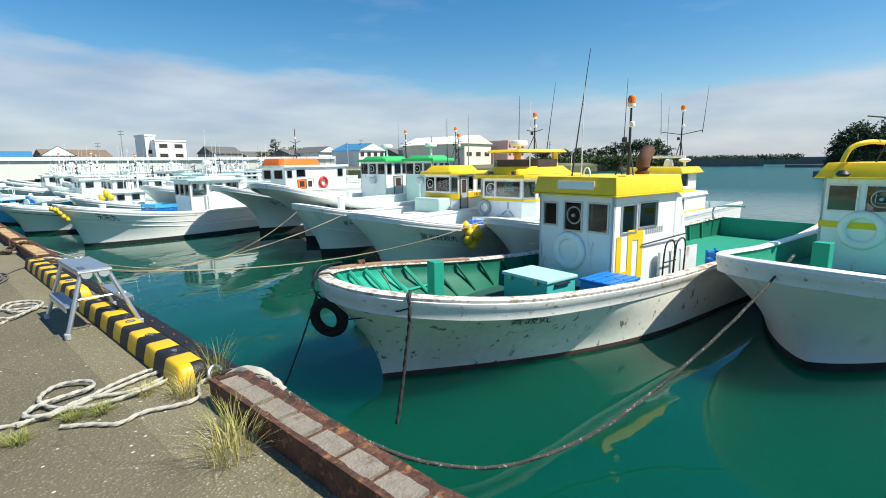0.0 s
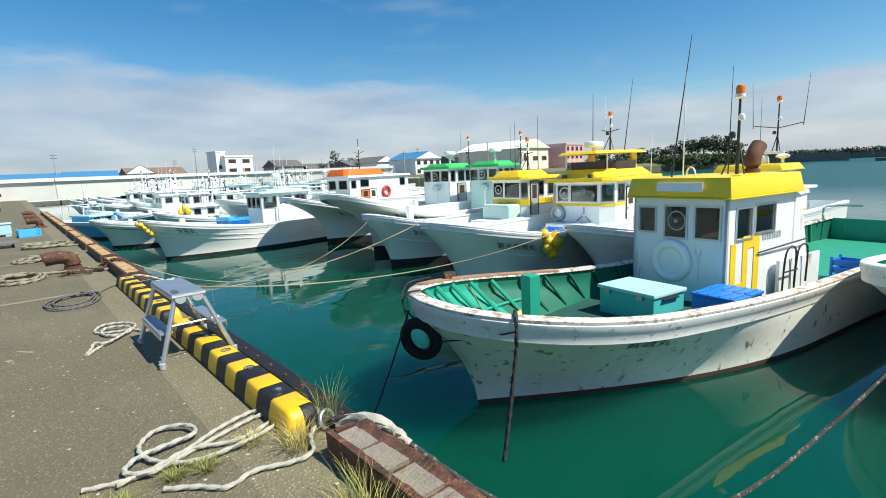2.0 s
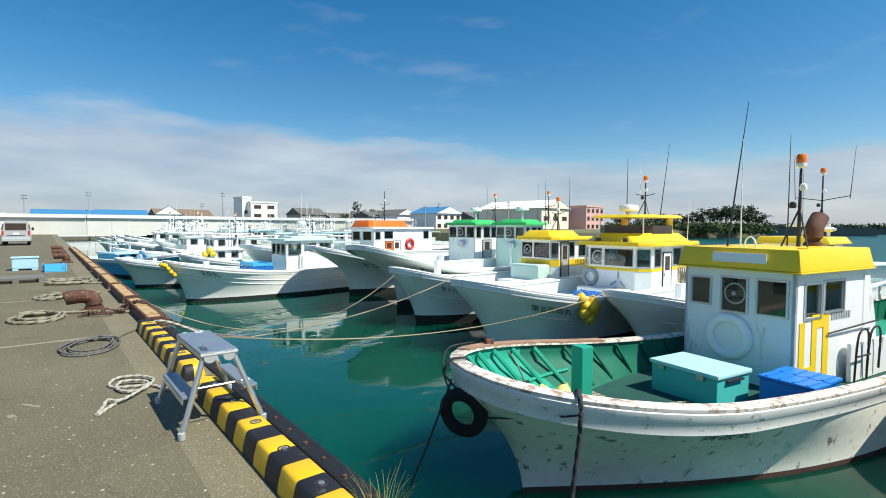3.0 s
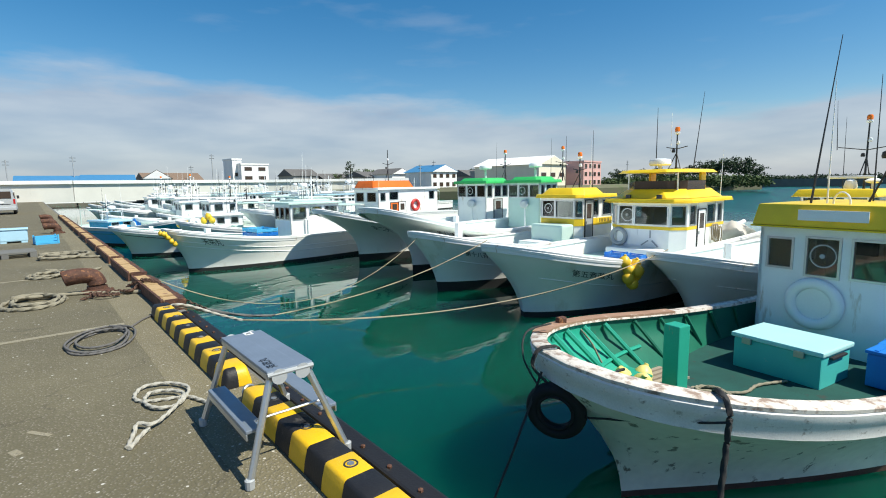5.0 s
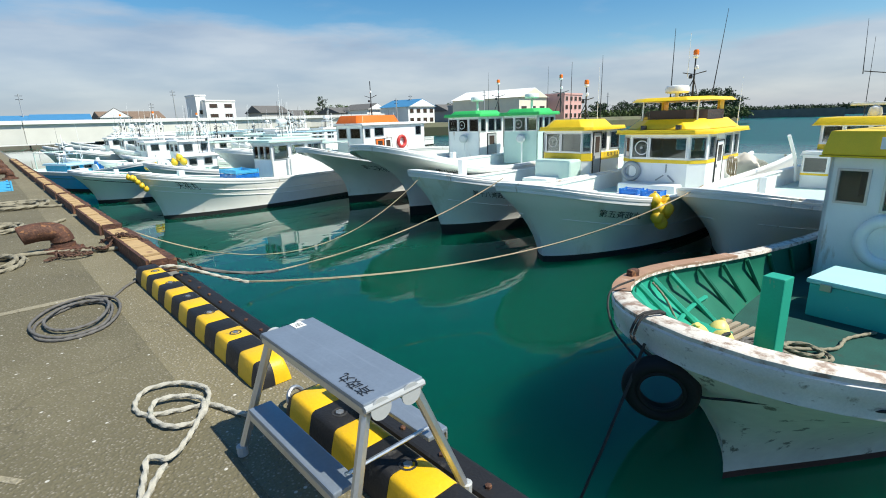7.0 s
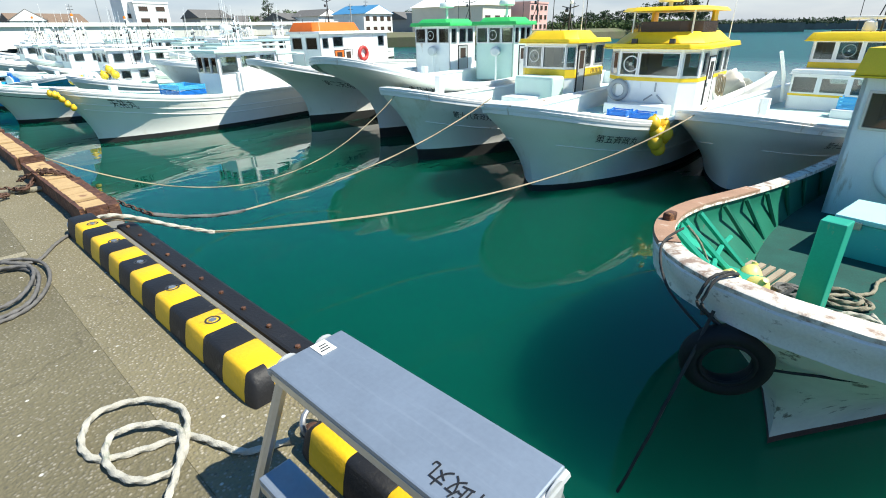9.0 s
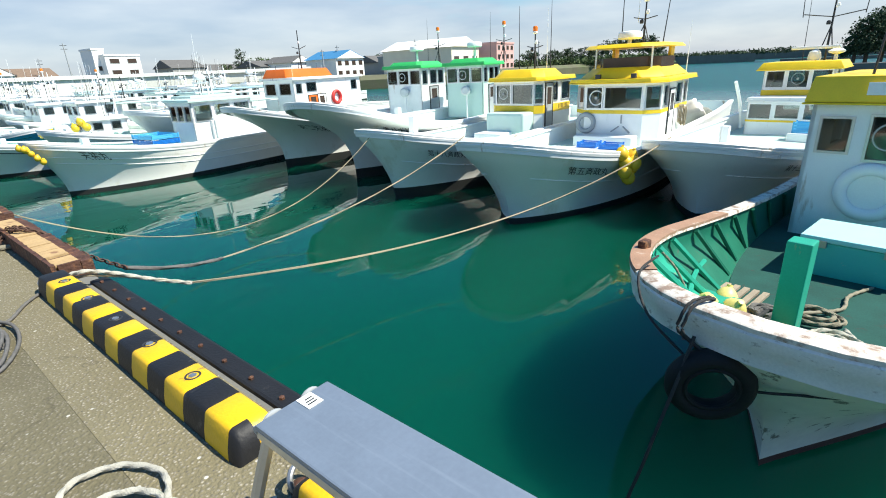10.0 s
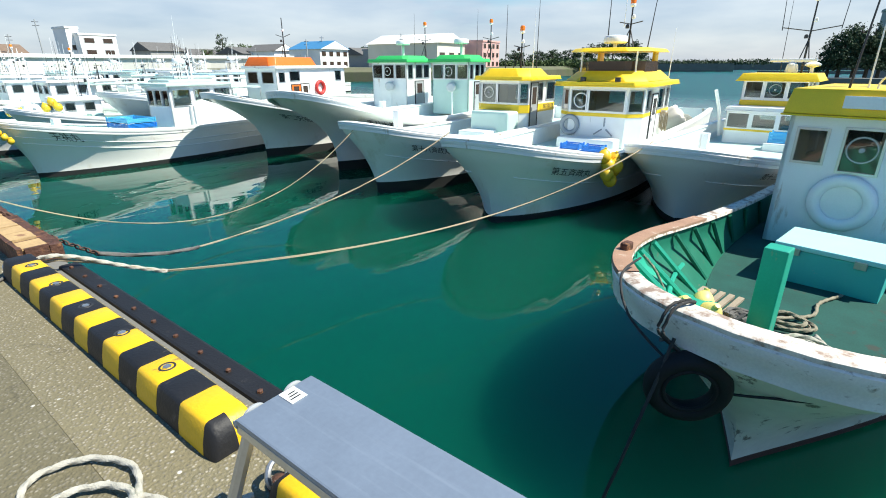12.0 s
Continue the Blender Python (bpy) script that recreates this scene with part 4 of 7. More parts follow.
def lines(b, hull, drop, thick=0.03):
    """A raised knuckle along the hull side."""
    ks = [i / 30 for i in range(1, 31)]
    part("hull_moulding", band(hull, ks, lambda k: [(hull.top(k).z - drop, 0.0), (hull.top(k).z - drop + thick / 2, 0.02), (hull.top(k).z - drop + thick, 0.0)]), M["white"], b, smooth=True)


# boat 13: stepped wheelhouse, radar scanner
b13 = common_boat(9.80, 0.17, -4, "white fishing boat with stepped yellow and white wheelhouse and radar scanner",
                  h13 := Hull(14, 3.3, 0.85, 1.66, 1.22, 1.2, full=3.0, entry=5.0, sheer=3.6), 0.75, M["white"], (1.6, 0.1, 0.95))
lines(b13, h13, 0.62)
w13 = wheelhouse(b13, 7.5, 0.0, 2.1, 3.2, 0.75, 1.02, {0: [(0.03, 0.3, 0.5, 0.92), (0.36, 0.64, 0.52, 0.9), (0.7, 0.97, 0.5, 0.92)], 1: [(0.06, 0.3, 0.5, 0.92)]},
                 M["white"], M["white"], 0.0, M["yellow"], (0.4, 0.46), over=0.05, fascia=0.1, top_in=0.02, name="lower_house", frame_mat=M["white_clean"])
u13 = wheelhouse(b13, 8.25, 0.0, 1.8, 1.7, 1.86, 0.78, {0: [(0.05, 0.3, 0.26, 0.72), (0.36, 0.64, 0.26, 0.72), (0.7, 0.95, 0.26, 0.72)], 1: [(0.08, 0.5, 0.26, 0.72)], 3: [(0.3, 0.8, 0.26, 0.72)]},
                 M["white"], M["yellow"], 0.0, M["yellow"], (0.02, 0.18), over=0.18, fascia=0.2, top_in=0.12, name="upper_house", frame_mat=M["white_clean"])
wiper_disc(u13, 8.27, 0.0, 2.36, 0.16)
scanner(b13, 8.95, -0.2, 2.86)
lamp_mast(b13, 9.5, -0.4, 2.8, 2.1, 0.75)
whip(b13, 9.7, 0.2, 2.8, 2.4, (0.2, 0.1))
whip(b13, 9.5, -1.15, 4.1, 1.7, (0.1, -0.08))
whip(b13, 9.4, 0.35, 4.1, 1.6, (0.05, 0.1))
part("satellite_dome", lathe([(0.05, -0.3), (0.05, 0), (0.2, 0.05), (0.22, 0.1), (0.12, 0.16), (0, 0.18)], 16, pose(9.2, -0.7, 3.0)), M["white_clean"], b13, smooth=True)
part("life_raft_gantry", sweep(smooth_path([(7.9, 1.25, 0.9), (7.7, 1.3, 1.6), (7.2, 1.4, 2.35)], 6), 0.05, 8), M["white"], b13, smooth=True)
name_on_hull(b13, h13, "第十三斉政丸", 0.2, 0.32, 0.42, 0.17)

# boat 5: large two-storey wheelhouse
b5 = common_boat(7.62, 3.25, 2, "white fishing boat with large yellow and white flybridge wheelhouse",
                 h5_ := Hull(16, 3.6, 0.85, 1.80, 1.24, 1.3, full=3.2, entry=5.2, sheer=4.0), 0.8, M["white"], (1.7, -0.2, 0.6))
lines(b5, h5_, 0.7)
w5 = wheelhouse(b5, 6.0, 0.05, 2.45, 3.4, 0.83, 1.72, {0: [(0.12, 0.88, 1.02, 1.58)], 1: [(0.04, 0.3, 1.02, 1.58), (0.36, 0.96, 1.02, 1.58)], 2: [(0.12, 0.88, 1.02, 1.58)],
                3: [(0.05, 0.2, 1.02, 1.58), (0.5, 0.72, 1.02, 1.58), (0.8, 0.92, 1.02, 1.58)], 5: [(0.1, 0.5, 1.02, 1.58)]}, M["white"], M["yellow"], 0.38, M["yellow"], (0.86, 0.96),
                over=0.2, fascia=0.1, top_in=0.02, doors=[(3, 0.25, 0.44, 0.05, 1.45, M["white_clean"])])
part("roof_cowl", frustum(outline(6.0, 0.05, 2.45, 3.2, 0.5), 2.66, 2.94, 0.0, -0.28, (7.6, 0.05)), M["yellow"], w5, smooth=True)
fly = outline(6.45, 0.05, 1.95, 1.9, 0.45)
for i in (0, 1, 2, 3, 5):
    m, ln = edge_frame(fly[i], fly[(i + 1) % 6], 2.9)
    part("flybridge_screen", wall_grid(ln, 0.3, [], 0.03, m, bmesh.new()), M["brown_screen"], b5, "smoked brown flybridge windscreen")
part("flybridge_roof", frustum(outline(6.2, 0.05, 2.1, 2.5, 0.5), 3.46, 3.56, 0.12, 0.02, (7.4, 0.05)), M["yellow"], b5, smooth=True)
for s in (-1, 1):
    part("roof_pillar", box(8.2, 8.6, 0.05 + s * 0.85 - 0.04, 0.05 + s * 0.85 + 0.04, 2.85, 3.47, 0.01), M["yellow"], b5)
    part("roof_post", sweep([(6.6, 0.05 + s * 0.8, 2.9), (6.6, 0.05 + s * 0.8, 3.47)], 0.025, 8), M["white"], b5)
wiper_disc(w5, 6.0, 0.55, 2.13, 0.2)
part("lifebuoy", torus(0.24, 0.07, 28, 12, pose(5.95, 0.82, 1.42, 0, 90, 0)), M["grey_paint"], w5, "grey and white lifebuoy on the front wall", smooth=True)
part("wall_emblem", sweep([(5.985, -0.22, 1.66), (5.985, -0.22, 1.42)], 0.022, 6), M["grey_paint"], w5)
part("wall_emblem", sweep([(5.985, -0.28, 1.34), (5.985, -0.48, 1.16)], 0.022, 6), M["grey_paint"], w5)
part("wall_emblem", sweep([(5.985, -0.16, 1.34), (5.985, 0.06, 1.18)], 0.022, 6), M["grey_paint"], w5)
part("notice", box(5.985, 5.998, 0.2, 0.42, 1.5, 1.68), M["white_clean"], w5)
part("bow_locker", box(5.35, 5.9, -0.75, 0.95, 0.8, 1.12, 0.05), M["white"], b5)
for s in (-1, 1):
    part("roof_lamp", box(5.85, 5.98, s * 0.5 - 0.07, s * 0.5 + 0.07, 2.66, 2.78, 0.02), M["dark"], b5)
radome(b5, 7.2, 0.1, 3.7, 0.34)
lamp_mast(b5, 8.2, 0.0, 3.55, 1.2, 0.35)
whip(b5, 8.0, 0.6, 3.5, 2.2, (0.1, 0.05), 0.018)
whip(b5, 8.1, -0.6, 3.5, 2.6, (0.4, -0.1), 0.018)
whip(b5, 8.2, 0.2, 4.2, 1.3, (0, 0), 0.012, M["white_clean"])
whip(b5, 9.2, -1.1, 2.6, 1.6, (0.1, 0), 0.014, M["white_clean"])
for i in range(5):
    part("hung_rope", torus(0.2 + 0.02 * (i % 3), 0.02, 18, 6, pose(8.3 + 0.11 * i, -1.24 - 0.02 * i, 1.5 - 0.03 * i, 90, 0, 0) @ Matrix.Diagonal((0.55, 1.3, 1, 1))), M["rope_tan"], w5, smooth=True)
name_on_hull(b5, h5_, "第五斉政丸", 0.14, 0.245, 0.5, 0.2)

for i, (u, v, z, s) in enumerate(((10.2, -1.2, 1.2, 0.45), (10.8, -1.0, 1.1, 0.5), (11.3, -1.3, 1.0, 0.4), (12.2, -0.8, 0.95, 0.5))):
    random.seed(40 + i)
    bm = bmesh.new()
    bmesh.ops.create_icosphere(bm, subdivisions=3, radius=s)
    for v_ in bm.verts:
        v_.co *= 1 + 0.35 * noise.noise(v_.co * 3.2 + Vector((i * 7, 0, 0)))
        v_.co.z *= 0.9
    bm.transform(Matrix.Translation((u, v, z + 0.1)))
    part("covered_net", bm, M["cloth"] if i != 2 else M["net"], b5, "pale heaped net under a cover", smooth=True)
part("aft_boom", sweep([(10.0, -0.4, 1.0), (13.5, -0.6, 1.5)], 0.09, 10), M["white"], b5, smooth=True)

# boat 18: small yellow wheelhouse
b18 = common_boat(8.0, 6.96, 0, "white fishing boat with yellow-banded wheelhouse and yellow roof",
                  h18 := Hull(13, 3.1, 0.8, 1.84, 1.25, 1.3, full=2.9, entry=5.0, sheer=4.2), 0.8, M["white"], (1.0, 0.15, 1.2), boot_h=0.3)
lines(b18, h18, 0.75)
w18 = wheelhouse(b18, 5.7, -0.1, 1.9, 2.1, 0.95, 1.72, {0: [(0.1, 0.9, 1.0, 1.58)], 1: [(0.04, 0.4, 1.0, 1.58), (0.46, 0.97, 1.0, 1.58)], 2: [(0.1, 0.9, 1.0, 1.58)],
                 3: [(0.34, 0.5, 1.05, 1.6), (0.66, 0.97, 1.05, 1.6)]}, M["white"], M["yellow"], 0.22, M["yellow"], (0.68, 0.94), over=0.14, fascia=0.1, top_in=0.02,
                 doors=[(3, 0.06, 0.3, 0.05, 1.6, M["grey_paint"])])
part("roof_cowl", frustum(outline(5.7, -0.1, 1.9, 1.5, 0.3), 2.76, 3.0, 0.02, -0.18, (6.5, -0.1)), M["yellow"], w18, smooth=True)
wiper_disc(w18, 5.7, 0.32, 2.26, 0.17)
for i in range(8):
    part("number_bar", box(6.95 + i * 0.1, 7.01 + i * 0.1, -1.062, -1.054, 1.72, 1.86), M["ink"], w18)
for i in (0, 1):
    part("deck_step", box(4.2 + 0.02 * i, 4.8 + 0.4 * i, -0.5, 0.5, 0.8 + 0.15 * i, 1.0 + 0.15 * i, 0.02), M["white"], b18)
part("bow_locker", box(4.9, 5.6, -0.9, 0.5, 0.8, 1.72, 0.08), M["pale_green"], b18)
lamp_mast(b18, 7.2, 0.0, 3.0, 1.1, 0.3)
whip(b18, 7.0, 0.5, 2.9, 2.1, (0, 0), 0.016)
whip(b18, 7.0, -0.7, 2.9, 2.2, (0, 0), 0.016)
whip(b18, 7.5, -0.3, 2.9, 2.0, (0.02, 0), 0.012, M["white_clean"])
name_on_hull(b18, h18, "第十八斉政丸", 0.15, 0.27, 0.5, 0.19)

# two boats with green roofs, high flared bows
for (x, y, hd, u0, text, hb, post, v0, ww_, ll_, paint_, beam_, full_) in (
        (9.30, 10.0, 8, 8.2, "第八天祐丸", 2.46, 2.6, 0.5, 1.8, 1.7, M["pale_green"], 3.7, 2.9), (9.39, 13.99, 5, 7.4, "第二天祐丸", 2.3, 2.9, 0.1, 2.0, 2.0, M["white"], 3.0, 3.4)):
    g = common_boat(x, y, hd, "white fishing boat with high flared bow and green-roofed wheelhouse",
                    hg := Hull(15, beam_, 2.0, hb, 1.4, 1.4, full=full_, entry=5.8, sheer=6.0, curve=2.7, fine=0.9), 0.95, M["white"], (post, 0.1, 1.0), boot_h=0.3)
    wg = wheelhouse(g, u0, v0, ww_, ll_, 1.05, 2.2, {0: [(0.03, 0.3, 1.5, 2.06), (0.36, 0.64, 1.5, 2.06), (0.7, 0.97, 1.5, 2.06)], 1: [(0.06, 0.24, 1.5, 2.06), (0.36, 0.62, 1.5, 2.06), (0.68, 0.9, 1.5, 2.06)],
                    3: [(0.2, 0.6, 1.5, 2.06)]}, paint_, M["roof_green"], 0.0, over=0.16, fascia=0.12, top_in=0.02, doors=[(1, 0.32, 0.66, 0.1, 1.35, M["grey_paint"])])
    part("roof_cowl", frustum(outline(u0, v0, ww_, ll_ - 0.2, 0.2), 3.36, 3.52, 0.0, -0.15, (u0 + 0.8, v0)), M["roof_green"], wg, smooth=True)
    wiper_disc(wg, u0, v0 + 0.1, 2.84, 0.18)
    radome(g, u0 + 1.4, v0 + 0.2, 4.0, 0.34)
    part("radar_post", sweep([(u0 + 1.4, v0 + 0.2, 3.4), (u0 + 1.4, v0 + 0.2, 4.0)], 0.06, 8), M["white"], g)
    part("searchlight", lathe([(0.14, 0), (0.2, 0.06), (0.2, 0.26), (0.16, 0.3), (0, 0.31)], 16, pose(u0 - 0.34, v0 - 0.2, 2.2, 0, 90, 20)), M["grey_light"], g, smooth=True)
    part("searchlight_post", sweep([(u0 - 0.2, v0 - 0.2, 1.0), (u0 - 0.2, v0 - 0.2, 2.1)], 0.04, 8), M["white"], g)
    lamp_mast(g, u0 + 2.4, -0.3, 3.3, 1.5, 0.4)
    whip(g, u0 + 2.6, 0.5, 3.3, 2.2, (0.05, 0))
    name_on_hull(g, hg, text, 0.17, 0.29, 0.62, 0.26)

# boat with the orange roof and red lifebuoy
bo = common_boat(7.6, 19.6, 10, "white fishing boat with orange canopy and red lifebuoy on its wheelhouse",
                 ho := Hull(14, 3.4, 1.2, 2.2, 1.6, 1.4, full=3.4, entry=5.4, sheer=5.5), 0.9, M["white"])
wo = wheelhouse(bo, 6.4, 0.0, 2.1, 5.2, 0.9, 2.1, {0: [(0.08, 0.4, 1.4, 1.9), (0.55, 0.9, 1.4, 1.9)], 1: [(0.03, 0.1, 1.45, 1.88), (0.17, 0.3, 1.5, 1.92), (0.84, 0.93, 1.45, 1.92)]},
                M["white"], M["white"], 0.0, over=0.12, fascia=0.1, top_in=0.02, doors=[(1, 0.18, 0.3, 0.3, 1.3, M["orange"]), (1, 0.31, 0.42, 0.2, 1.32, M["white_clean"])])
part("orange_canopy", frustum(outline(6.3, 0.05, 2.0, 3.0, 0.25), 3.1, 3.5, 0.06, -0.12, (7.8, 0.05)), M["orange"], bo, "orange painted canopy", smooth=True)
part("lifebuoy", torus(0.3, 0.09, 28, 12, pose(9.4, -1.13, 2.0, 90, 0, 0)), M["red"], wo, "red lifebuoy on the side wall", smooth=True)
lamp_mast(bo, 8.6, 0.4, 3.1, 2.3, 0.5, False)

# white boat with the low casing
bw = common_boat(3.24, 16.4, 6.5, "white fishing boat with small wheelhouse and long sloping casing",
                 hw := Hull(9.4, 2.5, 0.8, 1.72, 1.12, 1.15, full=3.0, entry=5.2, sheer=5.0), 0.7, M["pale_green"])
lines(bw, hw, 0.42), lines(bw, hw, 0.62)
ww = wheelhouse(bw, 4.1, 0.1, 1.4, 2.5, 0.7, 1.78, {0: [(0.05, 0.3, 1.1, 1.6), (0.37, 0.63, 1.1, 1.6), (0.7, 0.95, 1.1, 1.6)], 1: [(0.05, 0.3, 1.1, 1.62), (0.38, 0.62, 1.1, 1.62), (0.7, 0.95, 1.1, 1.62)], 3: [(0.2, 0.8, 1.1, 1.6)]},
                M["white"], M["pale_green"], 0.0, over=0.12, fascia=0.06, top_in=0.01)
bm = bmesh.new()
pr = [(4.75, 0.7), (8.1, 0.7), (8.0, 1.2), (6.6, 1.72), (5.6, 2.02), (4.75, 1.84)]
vs = [[bm.verts.new((x, y, z)) for x, z in pr] for y in (-0.8, 0.9)]
bm.faces.new(vs[0]), bm.faces.new(vs[1])
for i in range(6):
    bm.faces.new((vs[0][i], vs[0][(i + 1) % 6], vs[1][(i + 1) % 6], vs[1][i]))
bmesh.ops.bevel(bm, geom=bm.edges[:], offset=0.08, segments=3, affect="EDGES")
part("engine_casing", bm, M["white"], bw, smooth=True)
name_on_hull(bw, hw, "天祐丸", 0.2, 0.29, 0.42, 0.3)
bow_post(bw, 0.8, 0.0, 0.7, 0.95, M["white"], 0.1)


# --- boats further along the quay ---
def small_boat(x, y, hd, label, length, bow, cab_u, cab_h, paint, roof, seed, beam=2.7, hull_paint=None):
    random.seed(seed)
    b = common_boat(x, y, hd, label, hh := Hull(length, beam, random.uniform(0.7, 1.2), bow, bow * 0.66, bow * 0.66, full=2.8, entry=4.6, sheer=4.5), bow * 0.42, M["pale_green"],
                    (0.9, 0, 0.8), hull_mat=hull_paint or M["hull"])
    w = wheelhouse(b, cab_u, 0, beam * 0.55, random.uniform(1.4, 2.4), bow * 0.42, cab_h, {0: [(0.12, 0.4, cab_h * 0.66, cab_h * 0.9), (0.6, 0.88, cab_h * 0.66, cab_h * 0.9)],
                   1: [(0.14, 0.36, cab_h * 0.66, cab_h * 0.9), (0.6, 0.82, cab_h * 0.66, cab_h * 0.9)]}, paint, roof, 0.0, over=0.1, fascia=0.08, top_in=0.02)
    lamp_mast(b, cab_u + 1.4, 0, bow * 0.42 + cab_h, random.uniform(1.0, 1.8), 0.4, random.random() < 0.15, 0.0, random.choice((M["white_clean"], M["grey_paint"], M["white"], None)))
    whip(b, cab_u + 1.0, 0.4, bow * 0.42 + cab_h, random.uniform(1.2, 2.2))
    top, z0 = bow * 0.42 + cab_h + 0.08, bow * 0.42
    whip(b, cab_u + 0.6, -0.5, top, random.uniform(1.4, 2.6), (0.1, 0), 0.014, M["white_clean"])
    whip(b, cab_u + 1.2, 0.55, top, random.uniform(1.0, 2.0), (0.05, 0.1), 0.014)
    if seed % 2:
        arch = [(cab_u + 0.9, -0.6, top - 0.02), (cab_u + 0.9, -0.55, top + 0.5), (cab_u + 0.9, 0.55, top + 0.5), (cab_u + 0.9, 0.6, top - 0.02)]
        part("radar_arch", sweep(arch, 0.03, 8), M["white_clean"], b)
        radome(b, cab_u + 0.9, 0.0, top + 0.64, 0.24)
    gu, gh = length * random.uniform(0.74, 0.82), random.uniform(1.3, 1.9)
    gb = beam * 0.42
    part("stern_gantry", sweep([(gu, -gb, z0), (gu, -gb, z0 + gh), (gu, gb, z0 + gh), (gu, gb, z0)], 0.035, 8), random.choice((M["white"], M["pale_green"], M["steel"])), b)
    part("gantry_rail", sweep([(gu, -gb, z0 + gh), (cab_u + 1.8, -gb * 0.8, z0 + gh)], 0.022, 6), M["white"], b)
    part("gantry_rail", sweep([(gu, gb, z0 + gh), (cab_u + 1.8, gb * 0.8, z0 + gh)], 0.022, 6), M["white"], b)
    if seed % 3 == 0:
        part("awning", box(cab_u + 1.7, gu, -gb, gb, z0 + gh + 0.03, z0 + gh + 0.07, 0.01), random.choice((M["white"], M["pale_green"], M["lightblue"])), b)
    part("line_hauler", lathe([(0.26, -0.3), (0.26, -0.26), (0.12, -0.22), (0.12, 0.22), (0.26, 0.26), (0.26, 0.3)], 14, pose(cab_u - 0.9, -0.5, z0 + 0.45, 90, 0, 0)), random.choice((M["turq"], M["white"], M["steel"])), b, smooth=True)
    part("hauler_stand", box(cab_u - 1.0, cab_u - 0.8, -0.62, -0.38, z0, z0 + 0.4, 0.01), M["grey_paint"], b)
    ks_ = [i / 24 for i in range(1, 25)]
    part("rubbing_band", band(hh, ks_, lambda k: [(hh.top(k).z - 0.34, 0.0), (hh.top(k).z - 0.32, 0.022), (hh.top(k).z - 0.3, 0.0)]), random.choice((M["grey_paint"], M["mint"], M["dark"], M["white"])), b)
    for i in range(3):
        u, v, s = random.uniform(1.6, length * 0.75), random.uniform(-0.7, 0.7), random.uniform(0.25, 0.5)
        part("deck_box", box(u, u + s, v, v + s, bow * 0.42, bow * 0.42 + random.uniform(0.5, 0.95), 0.03), random.choice((M["white"], M["lightblue"], M["white_clean"], M["blue_plastic"], M["pale_green"])), b)
    return b


small_boat(4.6, 20.6, 3, "white boat with grey wheelhouse and orange hatch", 11, 1.75, 4.6, 1.75, M["white"], M["pale_green"], 3)
small_boat(2.3, 23.4, -2, "open white workboat with low cuddy", 9, 1.5, 3.6, 1.2, M["white"], M["white"], 4, 2.5)
bb = small_boat(4.7, 27.0, 112, "bright blue workboat with white rail", 9.5, 1.5, 4.8, 0.7, M["blue_boat"], M["lightblue"], 5, 2.6, M["blue_boat"])
small_boat(4.6, 31.0, 6, "white boat with blue wheelhouse door", 10, 1.5, 3.2, 1.7, M["white"], M["white"], 6)
rows = [(3.4, 35.5, 3), (9.0, 27.5, 8), (10.5, 33, 6), (4.0, 40, 2), (11, 39, 8), (4.5, 45, 4), (17, 35, 12), (12, 46, 6), (5, 51, 3), (18, 44, 10), (13, 53, 5), (5.5, 58, 2), (22, 52, 8), (14, 61, 5), (6, 66, 3), (25, 62, 9), (31, 45, 12), (34, 56, 12), (6.5, 37.8, 4), (8.0, 42.5, 5), (15, 40, 8), (21, 39, 10), (9, 48.5, 4), (17, 50, 7), (26, 48, 10), (10, 56, 5), (19, 57, 7), (30, 66, 9), (10, 64, 4), (20, 68, 6), (8, 72, 3), (16, 75, 5), (36, 70, 10), (42, 62, 12), (7.2, 24.6, 6), (13.0, 30.2, 8), (6.4, 33.6, 4), (3.0, 42.8, 2), (14.0, 36.4, 8), (3.4, 48.4, 3), (12.6, 43.0, 6), (20, 47.5, 9), (24, 43, 10), (15.5, 57.5, 6), (3.8, 54.6, 3), (8, 60.8, 4)]
for i, (x, y, hd) in enumerate(rows):
    small_boat(x, y, hd, "white fishing boat moored in the back rows" if i % 3 else "white fishing boat with pale green wheelhouse roof", 11 + (i % 3), 1.6 + 0.15 * (i % 4), 3.6 + 0.5 * (i % 3), 1.6 + 0.15 * (i % 3), M["white"],
               (M["white"], M["pale_green"], M["orange"] if i == 6 else M["white"])[i % 3], 20 + i)

